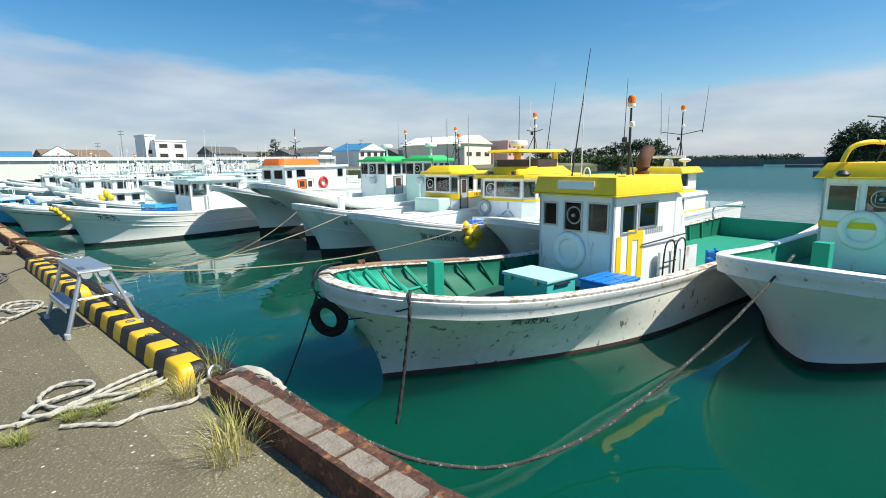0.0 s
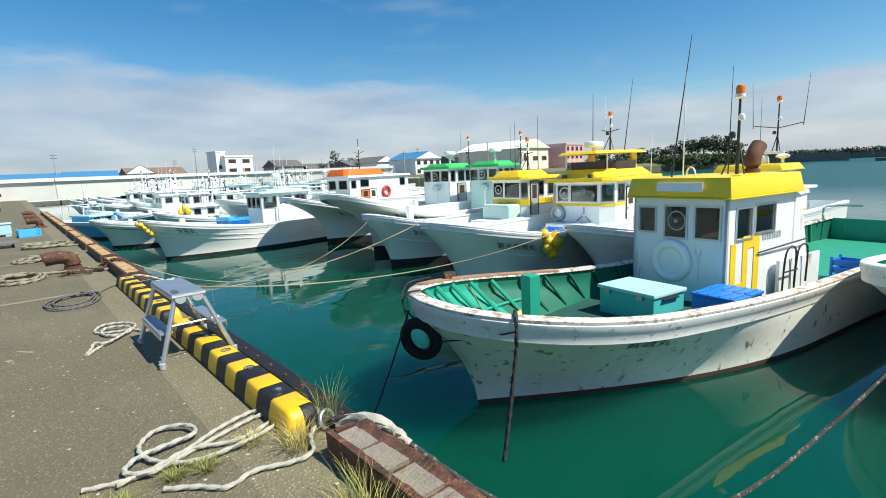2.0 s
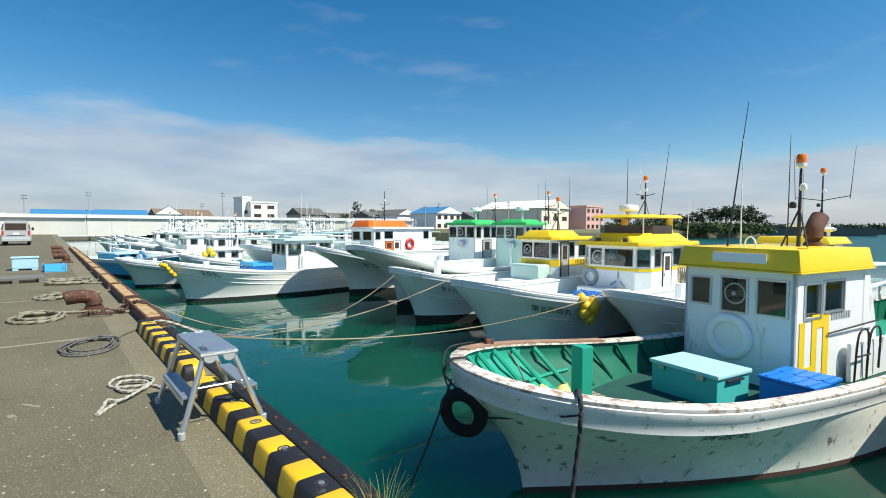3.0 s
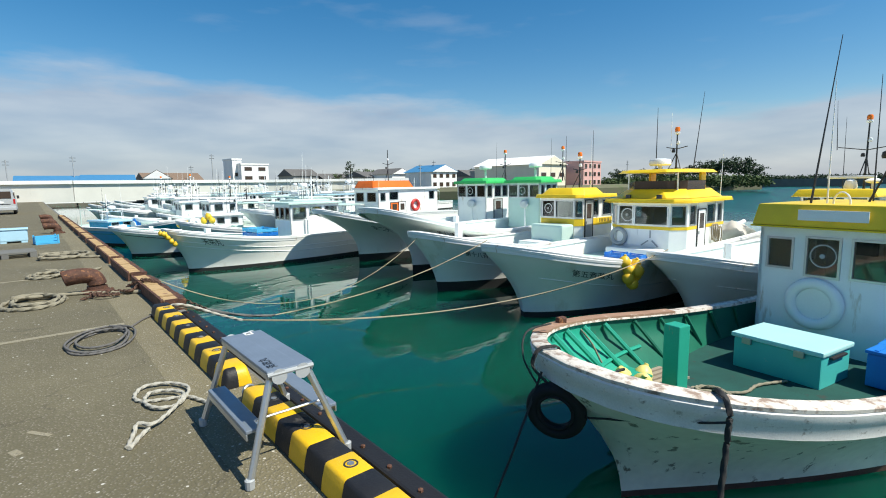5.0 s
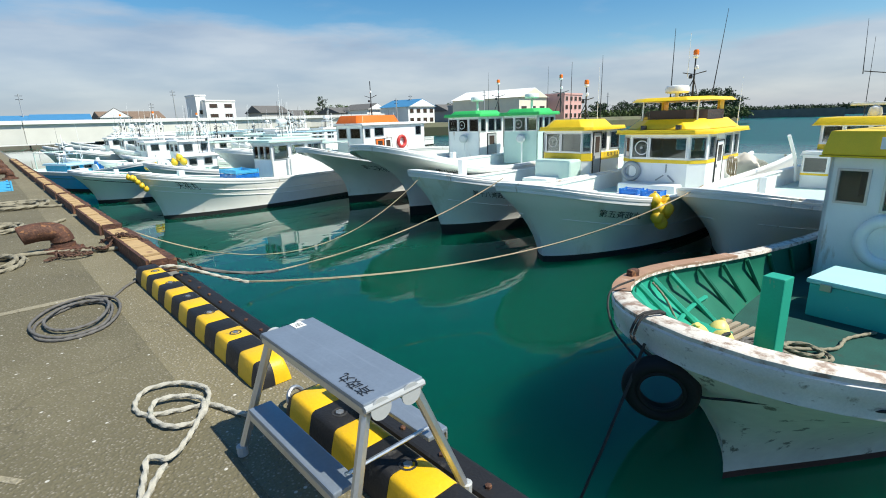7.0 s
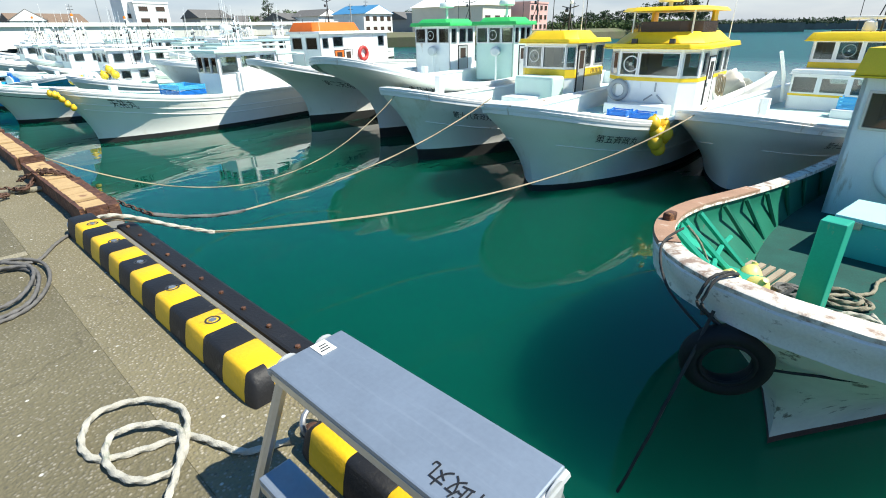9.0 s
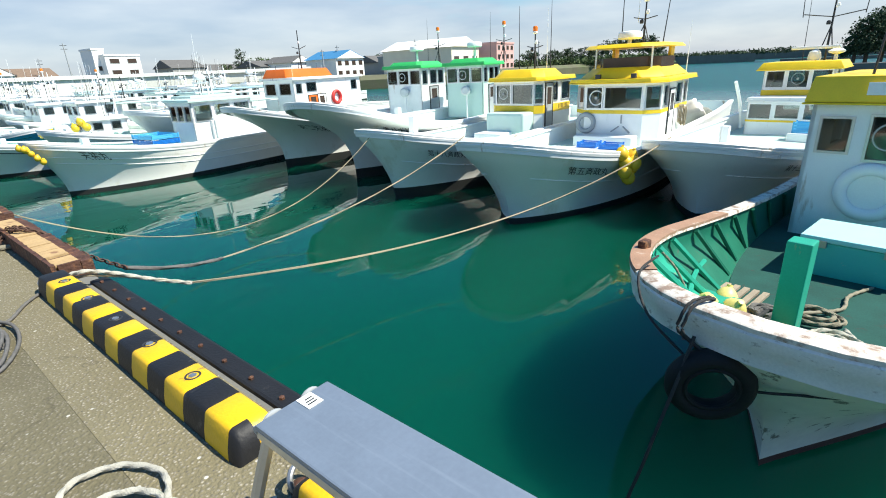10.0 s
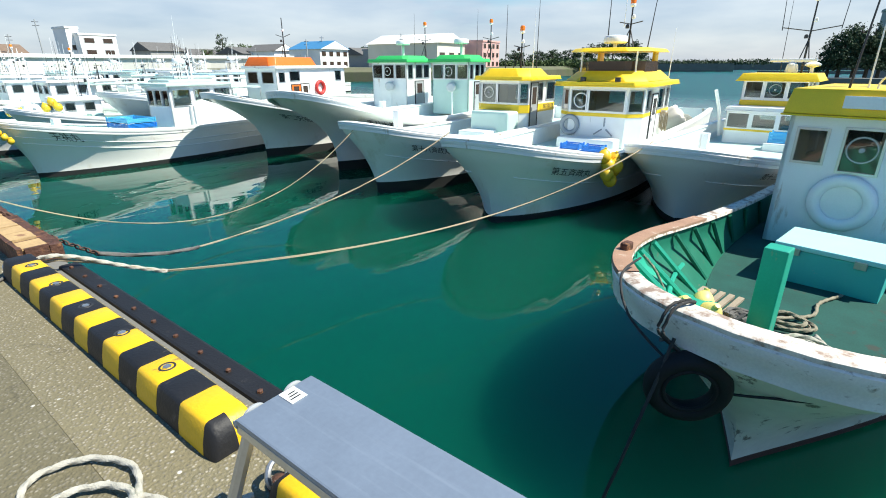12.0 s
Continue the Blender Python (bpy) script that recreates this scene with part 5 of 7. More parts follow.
# ---- quay edge ----
def curb(y_far, count, first_yellow=True):
    """A rubber wheel stop in yellow and black lengths, with bolts and rounded ends."""
    root = thing("wheel_stop", Matrix.Translation((0, y_far, 0)), "yellow and black striped rubber wheel stop on the quay edge", "wheel stop", "wheel stops")
    step = 0.22
    prof = [(-0.13, 0.0), (-0.122, 0.06), (-0.102, 0.138), (-0.094, 0.150), (-0.080, 0.156), (0.062, 0.156), (0.076, 0.150), (0.084, 0.138), (0.104, 0.06), (0.112, 0.0)]
    mid = -0.01

    def length(ends, material, span=None):
        bm = bmesh.new()
        shape = prof if span is None else prof[:5] + [(mid, 0.156), (mid, 0.0)] if span == "inner" else [(mid, 0.0), (mid, 0.156)] + prof[5:]
        n = len(shape)
        rings = [[bm.verts.new((x * (0.8 + 0.2 * s), y, z * s)) for x, z in shape] for y, s in ends]
        for r0, r1 in zip(rings, rings[1:]):
            for k in range(n - 1):
                bm.faces.new((r0[k], r0[k + 1], r1[k + 1], r1[k]))
            bm.faces.new((r0[n - 1], r0[0], r1[0], r1[n - 1]))
        bm.faces.new(rings[0]), bm.faces.new(rings[-1])
        part("stripe_block", bm, material, root, smooth=True)
    for i in range(count):
        yel = (i % 2 == 0) == first_yellow
        y0, y1 = -i * step - 0.001, -(i + 1) * step + 0.001
        length([(y0, 0.985), (y0 - 0.006, 1.0), (y1 + 0.006, 1.0), (y1, 0.985)], M["curb_yellow"] if yel else M["rubber"])
    length([(0.07, 0.45), (0.055, 0.7), (0.02, 0.94), (0.0, 0.985)], M["rubber"])
    e = -count * step
    nose = [(e, 0.985), (e - 0.025, 0.95), (e - 0.05, 0.84), (e - 0.07, 0.64), (e - 0.08, 0.36), (e - 0.082, 0.03)]
    length(nose, M["rubber"] if not first_yellow else M["curb_yellow"], "inner")
    length(nose, M["curb_yellow"] if not first_yellow else M["rubber"], "outer")
    for y in [v for v in (-0.33, -0.88, -1.43, -1.98, -2.53) if -v < count * step - 0.1]:
        part("bolt_cup", torus(0.036, 0.008, 18, 6, pose(0, y, 0.152)), M["dark"], root, smooth=True)
        part("bolt_head", lathe([(0.022, 0), (0.022, 0.012), (0, 0.014)], 6, pose(0, y, 0.148)), M["steel"], root)
    return root


curb(2.95, 14, False)
curb(-0.65, 13, True)

# black edge fender strip with bolts
st = thing("edge_fender", Matrix.Translation((EDGE, 2.9, 0)), "black rubber fender strip bolted along the quay edge", "fender")
bm = box(-0.09, 0.05, -6.6, 0, -0.14, 0.012, 0.02)
part("rubber_strip", bm, M["rubber"], st)
for i in range(22):
    part("bolt", lathe([(0.016, 0), (0.016, 0.012), (0.006, 0.016)], 6, pose(-0.035, -0.15 - 0.3 * i, 0.012)), M["rust"], st)


def rough_box(x0, x1, y0, y1, z0, z1, amount, seed, step=0.06):
    """A long bar with a corroded, uneven skin."""
    bm = bmesh.new()
    n = max(2, int((y1 - y0) / step))
    prev = None
    prof_ = [(x0, z0), (x0, (z0 + z1) / 2), (x0, z1), ((x0 + x1) / 2, z1), (x1, z1), (x1, (z0 + z1) / 2), (x1, z0)]
    for i in range(n + 1):
        y = y0 + (y1 - y0) * i / n
        ring = []
        for x, z in prof_:
            d = noise.noise(Vector((x * 13 + seed, y * 9, z * 13))) + 0.6 * noise.noise(Vector((x * 40, y * 31 + seed, z * 40)))
            ring.append(bm.verts.new((x + amount * d * (1 if x > (x0 + x1) / 2 else -1), y, z + amount * 0.8 * d if z > z0 else z)))
        if prev:
            for k in range(len(prof_)):
                bm.faces.new((prev[k], prev[(k + 1) % len(prof_)], ring[(k + 1) % len(prof_)], ring[k]))
        else:
            bm.faces.new(ring)
        prev = ring
    bm.faces.new(prev)
    return bm


def steel_curb(y0, y1, infill, name_label, x0=0.02, x1=0.30, h=0.16):
    """A rusted steel edge channel filled with concrete, crossed by rusty bars."""
    root = thing("edge_channel", Matrix.Translation((0, y0, 0)), name_label, "quay edge", "edge channels")
    ln = y1 - y0
    part("inner_plate", rough_box(x0, x0 + 0.035, 0, ln, -0.004, h, 0.008, y0), M["rust"], root)
    part("outer_plate", rough_box(x1 - 0.06, x1 + 0.03, 0, ln, -0.16, h - 0.025, 0.010, y0 + 5), M["rust"], root)
    part("end_plate", box(x0 + 0.05, x1 - 0.06, 0, 0.03, 0, h - 0.006), M["rust"], root)
    part("end_plate", box(x0 + 0.05, x1 - 0.06, ln - 0.03, ln, 0, h - 0.006), M["rust"], root)
    n = max(1, round((ln - 0.1) / 0.27))
    step = (ln - 0.06) / n
    for i in range(n):
        a, b = 0.03 + i * step, 0.03 + (i + 1) * step
        part("infill_block", rough_box(x0 + 0.036, x1 - 0.062, a + random.uniform(0.008, 0.03), b - random.uniform(0.008, 0.03), 0, h - 0.004 + random.uniform(-0.014, 0.004), 0.004, i * 3.7 + y0, 0.03), infill, root)
        part("cross_bar", box(x0 + 0.03, x1 - 0.055, b - 0.02, b + 0.02 if i < n - 1 else b, 0, h - 0.022), M["rust"], root)
    return root


random.seed(2)
steel_curb(-9.6, -3.93, M["infill"], "rusted steel edge channel with concrete infill", -0.04, 0.19)
steel_curb(3.1, 5.7, M["infill_ochre"], "rusted steel edge channel with worn ochre infill")
steel_curb(6.1, 8.6, M["infill_ochre"], "rusted steel edge channel with worn ochre infill")
for i in range(9):
    steel_curb(9.0 + i * 3.0, 11.7 + i * 3.0, M["infill_ochre"], "rusted steel edge channel with worn ochre infill")


def bollard(x, y, s=1.0):
    root = thing("bollard", Matrix.Translation((x, y, 0)) @ Matrix.Diagonal((s, s, s, 1)), "rusty cast iron mooring bollard with bent horn", "bollard", "bollards")
    part("base_flange", lathe([(0.3, 0), (0.3, 0.03), (0.24, 0.05), (0.2, 0.08)], 22), M["rust"], root, smooth=True)
    pts = smooth_path([(0.0, 0, 0.03), (0.0, 0, 0.22), (-0.06, 0, 0.34), (-0.26, 0, 0.38), (-0.5, 0, 0.36), (-0.56, 0, 0.35)], 5)
    rad = [0.19 - 0.03 * min(1, i / 8) for i in range(len(pts) - 3)] + [0.15, 0.11, 0.03]
    part("horn", sweep(pts, rad[:len(pts)], 18), M["rust"], root, smooth=True)
    for i in range(6):
        part("anchor_bolt", lathe([(0.025, 0), (0.025, 0.03), (0.01, 0.035)], 6, pose(0.26 * math.cos(i * 1.047), 0.26 * math.sin(i * 1.047), 0.03)), M["rust"], root)
    return root


bollard(-0.5, 5.35, 0.78)
for y in (20.5, 24.5, 30.0):
    bollard(-0.5, y, 0.8)

# ---- stool ----
def make_stool():
    s = thing("step_stool", Matrix.Translation((-0.13, -1.213, 0)), "grey aluminium folding step stool astride the wheel stop", "step stool")
    hl, hw_, z = 0.434, 0.137, 0.615
    bm = box(-hw_, hw_, -hl, hl, z - 0.018, z, 0.006)
    part("top_plate", bm, M["alu_top"], s, "dull blue-grey aluminium top")
    for e in (-1, 1):
        part("side_lip", box(-hw_ if e < 0 else hw_ - 0.012, -hw_ + 0.012 if e < 0 else hw_, -hl, hl, z - 0.05, z - 0.018, 0.003), M["alu"], s)
        part("end_cap", sweep([(-hw_, e * (hl + 0.002), z - 0.022), (hw_, e * (hl + 0.002), z - 0.022)], 0.014, 8), M["grey_paint"], s)
        for x in (-0.07, 0.07):
            part("end_tab", lathe([(0.045, 0), (0.045, 0.006), (0.042, 0.008), (0, 0.008)], 20, pose(x, e * (hl + 0.012), z - 0.04, 90 * e, 0, 0)), M["grey_paint"], s, smooth=True)
    for e in (-1, 1):
        for sx in (-1, 1):
            foot = Vector((-0.285 if sx < 0 else 0.315, e * (hl + 0.045), 0.0))
            part("leg", sweep([(sx * (hw_ - 0.03), e * (hl - 0.03), z - 0.03), foot + Vector((0, 0, 0.02))], 0.021, 8), M["alu"], s)
            part("foot", lathe([(0.026, 0), (0.028, 0.05), (0.02, 0.055)], 10, Matrix.Translation(foot)), M["grey_paint"], s)
    for sx in (-1, 1):
        x = -0.205 if sx < 0 else 0.25
        part("step_tread", box(x - 0.055, x + 0.055, -hl + 0.05, hl - 0.05, 0.262, 0.285, 0.006), M["alu_top"], s)
        part("tread_lip", box(x - 0.055 if sx < 0 else x + 0.045, x - 0.045 if sx < 0 else x + 0.055, -hl + 0.05, hl - 0.05, 0.225, 0.262, 0.003), M["alu"], s)
    part("cross_stay", sweep([(-0.2, -hl + 0.06, 0.33), (0.24, -hl + 0.06, 0.33)], 0.008, 6), M["alu"], s)
    part("paper_label", box(0.006, 0.062, hl - 0.078, hl - 0.008, z + 0.0015, z + 0.003), M["white_clean"], s)
    for i in range(3):
        part("print_bar", box(0.014 + 0.005 * i, 0.05, hl - 0.062 + 0.014 * i, hl - 0.057 + 0.014 * i, z + 0.0032, z + 0.0042), M["ink"], s)
    letters("斉政丸", 0.065, Matrix.Translation((-0.058, -0.292, z + 0.0022)) @ pose(0, 0, 0, 0, 0, 90), M["ink"], s, "hand_lettering")
    return s


make_stool()

# ---- ropes and chain ----
def quay_ring(x, y, m=None):
    r = thing("mooring_ring", Matrix.Translation((x, y, 0)), "grey steel mooring ring let into the quay edge", "ring", "mooring rings")
    part("ring", torus(0.055, 0.013, 22, 8, pose(0, 0, 0.055, 70, 0, 20)), M["steel"], r, smooth=True)
    part("eye_plate", lathe([(0.05, 0), (0.05, 0.012), (0.02, 0.03)], 10), M["rust"], r)
    return r


quay_ring(-0.05, 3.02)
quay_ring(-0.02, -0.52)
quay_ring(0.12, -3.62)


def boat_pt(m, u, v, z):
    return m @ Vector((u, v, z))


M13, M5, M18 = pose(9.80, 0.17, WATER, 0, 0, -4), pose(7.62, 3.25, WATER, 0, 0, 2), pose(8.0, 6.96, WATER, 0, 0, 0)
ROPE13 = boat_pt(M13, -0.3, 0.55, 1.68)
k_ = Vector((0.84, 2.44, -0.13))
rope_thing("mooring_rope", [Vector((-0.02, 2.98, 0.07)), Vector((0.2, 2.8, 0.09)), Vector((0.42, 2.68, 0.03))] + hang(k_, ROPE13, 0.46, 60), 0.0105, M["rope_tan"], "pale laid mooring rope from the quay ring to a bow", group="mooring lines")
rope_thing("rope_splice", smooth_path([(0.02, 2.9, 0.06), (0.12, 2.84, 0.13), (0.3, 2.74, 0.1), (0.6, 2.58, -0.04), (0.86, 2.43, -0.14)], 16), 0.0165, M["rope_white"], "thick whipped splice of the mooring rope")
bow5p = boat_pt(M5, -0.35, 0.85, 1.84)
mid_ = Vector((1.9, 4.05, -0.58))
rope_thing("mooring_rope", hang(mid_, bow5p, 0.22, 40), 0.0105, M["rope_tan"], "pale mooring rope running to a bow beyond a chain", group="mooring lines")
rope_thing("mooring_rope", hang(Vector((0.62, 3.3, -0.1)), mid_, 0.05, 14), 0.02, M["rope_mid"], "dark chafed tail of a mooring rope", group="mooring lines")
rope_thing("mooring_rope", hang(Vector((0.2, 7.2, 0.1)), Vector((7.3, 6.9, 0.2)), 1.3, 60), 0.0095, M["rope_tan"], "slack tan mooring line", group="mooring lines")
# chain from the bollard over the edge
ch = thing("chain", Matrix.Translation((-0.3, 5.0, 0)), "rusty chain hanging from the quay edge to a rope", "chain")
path = smooth_path([(-0.1, 5.2, 0.06), (0.12, 4.9, 0.19), (0.3, 4.5, 0.12), (0.45, 3.9, -0.02), (0.62, 3.3, -0.1)], 9)
for i in range(len(path) - 1):
    a_, b_ = path[i], path[i + 1]
    d = (b_ - a_)
    m = Matrix.Translation((a_ + b_) / 2 - Vector((-0.3, 5.0, 0))) @ d.to_track_quat("X", "Z").to_matrix().to_4x4() @ pose(0, 0, 0, 90 * (i % 2)) @ Matrix.Diagonal((1.0, 0.62, 1.0, 1))
    part("link", torus(0.036, 0.009, 12, 6, m), M["chain"], ch, smooth=True)

rg = thing("chain", Matrix.Translation((-0.5, 4.8, 0)), "rusty chain heaped on the quay by the bollard", "chain")
path = smooth_path([(-0.75, 4.72, 0.03), (-0.5, 4.86, 0.04), (-0.28, 4.7, 0.04), (-0.5, 4.62, 0.06), (-0.62, 4.92, 0.05), (-0.3, 4.98, 0.05), (-0.12, 4.75, 0.06), (0.02, 4.95, 0.1), (0.12, 4.72, 0.2), (0.3, 4.6, 0.12)], 6)
for i in range(len(path) - 1):
    a_, b_ = path[i], path[i + 1]
    m = Matrix.Translation((a_ + b_) / 2 - Vector((-0.5, 4.8, 0))) @ (b_ - a_).to_track_quat("X", "Z").to_matrix().to_4x4() @ pose(0, 0, 0, 90 * (i % 2)) @ Matrix.Diagonal((1.0, 0.62, 1.0, 1))
    part("link", torus(0.036, 0.010, 12, 6, m), M["chain"], rg, smooth=True)

# lines of the near boat
rope_thing("mooring_rope", hang(Vector((2.42, -1.44, -0.16)), Vector((1.86, -1.19, -1.64)), 0.05, 24), 0.011, M["rope_dark"], "thin dark line from the bow down into the water", group="mooring lines")
gl = Vector((2.97, -2.74, -0.12))
kg = min((i / 400 for i in range(20, 200)), key=lambda k: ((A_POSE @ ha.at(k, ha.top(k).z, -1, 0.06)).xy - gl.xy).length)
zg = ha.top(kg).z
over_rail = smooth_path([A_POSE @ ha.at(kg, zg - 0.1, -1, -0.2)] + [A_POSE @ (ha.at(kg, zg, -1, o) + Vector((0, 0, h))) for o, h in ((-0.14, 0.05), (-0.05, 0.075), (0.06, 0.06), (0.12, 0.0), (0.125, -0.12), (0.11, -0.26))], 4)
rope_thing("mooring_rope", over_rail + hang(over_rail[-1], Vector((2.38, -3.02, -1.66)), 0.04, 30)[1:], 0.021, M["rope_dark"], "thick dark rope hanging from the gunwale into the water", group="mooring lines")
tyc = Vector((2.49, -1.565, -0.53))
rope_thing("mooring_rope", hang(tyc + Vector((0.09, -0.21, -0.02)), over_rail[18] + Vector((-0.01, -0.02, -0.02)), 0.015, 16), 0.009, M["rope_dark"], "thin line holding the tyre fender", group="mooring lines")
kl = 0.024
for j in (0, 1):
    kj = kl + 0.003 * (j - 1)
    rope_thing("fender_lashing", smooth_path([A_POSE @ ha.at(kj + 0.02, ha.top(kj).z - 0.15, 1, -0.22)] + [A_POSE @ (ha.at(kj, ha.top(kj).z, 1, o) + Vector((0, 0, h))) for o, h in ((-0.14, 0.05), (-0.04, 0.07), (0.06, 0.055), (0.115, -0.02), (0.12, -0.14))] + [tyc + Vector((0.0, 0.02 * j, 0.2))], 5), 0.010, M["rope_dark"], "dark rope lashing over the bow rail to the tyre", group="fender lashings")
rope_thing("fender_rope", smooth_path([(3.4, -1.75, -0.3), (3.2, -1.65, -0.35), (3.0, -1.6, -0.4)], 8), 0.014, M["rope_dark"], "dark rope lashing over the bow rail")
rope_thing("fender_rope", smooth_path([(3.2, -0.95, 0.06), (2.8, -0.93, 0.04), (2.58, -1.08, -0.16), (2.44, -1.42, -0.36)], 8), 0.009, M["rope_dark"], "thin dark line from the bow rail to the tyre")
ty = thing("tyre_fender", Matrix.Translation(tyc), "black rubber tyre hung from the bow as a fender", "tyre")
bm = torus(0.222, 0.07, 40, 14, pose(0, 0, 0, 90, 0, -65) @ pose(0, 0, 0, 6, 0, 0), squash=1.1)
part("tread", bm, M["tyre"], ty, smooth=True)
bm = torus(0.168, 0.017, 36, 8, pose(0, 0, 0, 90, 0, -65) @ pose(0, 0, 0.056, 6, 0, 0))
part("bead", bm, M["tyre"], ty, smooth=True)
# long line to the sister boat
rope_thing("mooring_rope", smooth_path([(0.1, -3.62, 0.05), (0.24, -3.85, 0.1), (0.37, -4.12, 0.0), (0.9, -4.3, -0.55), (1.5, -4.5, -0.98), (2.3, -4.76, -1.28), (3.3, -5.1, -1.27), (4.5, -5.45, -0.98), (5.8, -5.85, -0.45), (7.16, -6.22, 0.2)], 10), 0.017, M["rope_chafed"], "chafed dark and pale mooring rope", group="mooring lines")
rope_thing("chafe_sleeve", smooth_path([(0.17, -3.72, 0.06), (0.25, -3.87, 0.1), (0.33, -4.03, 0.06), (0.38, -4.14, -0.01)], 6), [0.022 + 0.018 * math.sin(math.pi * min(1.0, 0.1 + i / 19)) for i in range(19)], M["rope_white"], "white canvas chafe sleeve on a rope")


def coil(name, cx, cy, r, turns, thick, material, label, tail, seed, flat=0.75, rot=0.0):
    """A loose coil of rope lying on the quay with a free tail."""
    random.seed(seed)
    keys = []
    for i in range(int(turns * 8)):
        th = i / 8 * 2 * math.pi
        rr = r * (1 + 0.22 * math.sin(th * 0.37 + seed) + random.uniform(-0.08, 0.08))
        x, y = rr * math.cos(th) * flat, rr * math.sin(th)
        c, s = math.cos(rot), math.sin(rot)
        keys.append((cx + c * x - s * y, cy + s * x + c * y, thick * (1 + 1.1 * (i // 8)) * 0.9 + random.uniform(0, 0.01)))
    keys += [(x, y, thick * 0.95) for x, y in tail]
    return rope_thing(name, smooth_path(keys, 10), thick, material, label, 12, "rope coil", "rope coils")


rope_thing("rope_coil", smooth_path([(x, y, 0.014 + 0.011 * (i // 7 % 3)) for i, (x, y) in enumerate((
    (-0.12, -0.5), (-0.27, -0.42), (-0.33, -0.29), (-0.39, -0.16), (-0.53, -0.1), (-0.68, -0.02), (-0.71, 0.13), (-0.62, 0.27), (-0.45, 0.22), (-0.35, 0.04), (-0.38, -0.12), (-0.49, -0.3), (-0.62, -0.25), (-0.67, -0.08),
    (-0.61, 0.06), (-0.48, 0.01), (-0.41, -0.12), (-0.46, -0.26), (-0.57, -0.43), (-0.69, -0.55), (-0.77, -0.48), (-0.81, -0.57), (-0.87, -0.75)))], 12), 0.0125,
    M["rope_white"], "pale rope coil lying on the quay, led to a mooring ring", 12, "rope coil", "rope coils")
rope_thing("rope_end", smooth_path([(-0.72, -0.57, 0.017), (-0.78, -0.64, 0.017), (-0.86, -0.78, 0.016)], 10), 0.0135, M["rope_white"], "frayed end of a pale rope on the quay")
coil("rope_coil", -0.74, 2.1, 0.46, 3.4, 0.0115, M["rope_mid"], "dark grey rope coil on the asphalt", [(-0.44, 2.5), (-0.25, 2.8), (-0.08, 3.0)], 5, 0.6, -0.25)
coil("rope_coil", -1.3, 4.95, 0.42, 2.6, 0.026, M["rope_dirty"], "thick dirty rope coil beside the bollard", [(-0.8, 5.3), (-0.3, 4.95), (0.1, 4.7)], 7, 0.8)
coil("rope_coil", -1.1, 7.8, 0.34, 2.4, 0.026, M["rope_dirty"], "thick dirty rope coil on the quay", [(-0.6, 7.8), (-0.2, 8.2)], 8, 0.8)
coil("rope_coil", -0.75, 11.0, 0.4, 2.6, 0.03, M["rope_dirty"], "thick dirty rope coil on the quay", [(-0.3, 10.6), (0.1, 10.4)], 9, 1.2)
rope_thing("rope_coil", smooth_path([(x, y, 0.016 + 0.012 * (i // 6 % 3)) for i, (x, y) in enumerate((
    (-1.12, -3.3), (-0.9, -3.37), (-0.72, -3.35), (-0.38, -3.23), (-0.14, -3.17), (-0.07, -3.28), (-0.16, -3.41), (-0.45, -3.47), (-0.66, -3.43), (-0.8, -3.25), (-0.82, -3.05), (-0.7, -2.9), (-0.55, -2.99), (-0.53, -3.14), (-0.68, -3.17), (-0.85, -3.2),
    (-0.93, -3.32), (-0.8, -3.42), (-0.62, -3.28), (-0.4, -3.15), (-0.16, -3.08), (-0.06, -3.16), (-0.12, -3.3), (-0.36, -3.38), (-0.6, -3.3), (-0.78, -3.36), (-0.98, -3.4)))], 12), 0.0125,
    M["rope_white"], "pale tangled rope coil near the weeds", 12, "rope coil", "rope coils")
rope_thing("rope_tail", smooth_path([(-0.8, -3.6, 0.017), (-0.67, -3.7, 0.017), (-0.55, -3.82, 0.017), (-0.4, -3.78, 0.017), (-0.21, -3.85, 0.017), (-0.09, -3.84, 0.02), (-0.02, -3.68, 0.03), (0.08, -3.6, 0.03), (0.17, -3.68, 0.05)], 10), 0.0125, M["rope_white"], "pale rope lying past the weeds")

# ---- loose things on the near boat ----
bx = thing("ice_box", A_POSE @ pose(3.55, 0.16, 0.53), "turquoise insulated fish box with pale lid on the deck", "fish box")
part("body", box(-0.4, 0.4, -0.54, 0.54, 0, 0.44, 0.025), M["turq"], bx)
part("lid", box(-0.43, 0.43, -0.57, 0.57, 0.445, 0.51, 0.02), M["turq_lid"], bx)
for y in (-0.3, 0.35):
    part("hinge", box(-0.445, -0.4, y - 0.06, y + 0.06, 0.38, 0.47, 0.006), M["steel"], bx)
part("latch", box(-0.2, 0.2, -0.585, -0.54, 0.38, 0.41, 0.004), M["dark"], bx)
for i, (u, v) in enumerate(((3.98, -0.95), (4.42, -0.92))):
    c = thing("plastic_tote", A_POSE @ pose(u, v, 0.56, 0, 0, 3 * i), "bright blue plastic tote with ribbed lid on the deck", "tote", "deck totes")
    part("body", box(-0.2, 0.2, -0.34, 0.34, 0, 0.42, 0.02), M["blue_plastic"], c)
    part("lid", box(-0.215, 0.215, -0.36, 0.36, 0.425, 0.47, 0.012), M["blue_plastic"], c)
    for q in range(4):
        part("lid_rib", box(-0.19, 0.19, -0.28 + 0.17 * q, -0.24 + 0.17 * q, 0.471, 0.482), M["blue_plastic"], c)
c = crate("plastic_crate", A_POSE @ pose(8.3, -1.1, 0.56), 0.4, 0.5, 0.5, M["blue_plastic"], "blue plastic crate beside the bulwark", "deck crates")
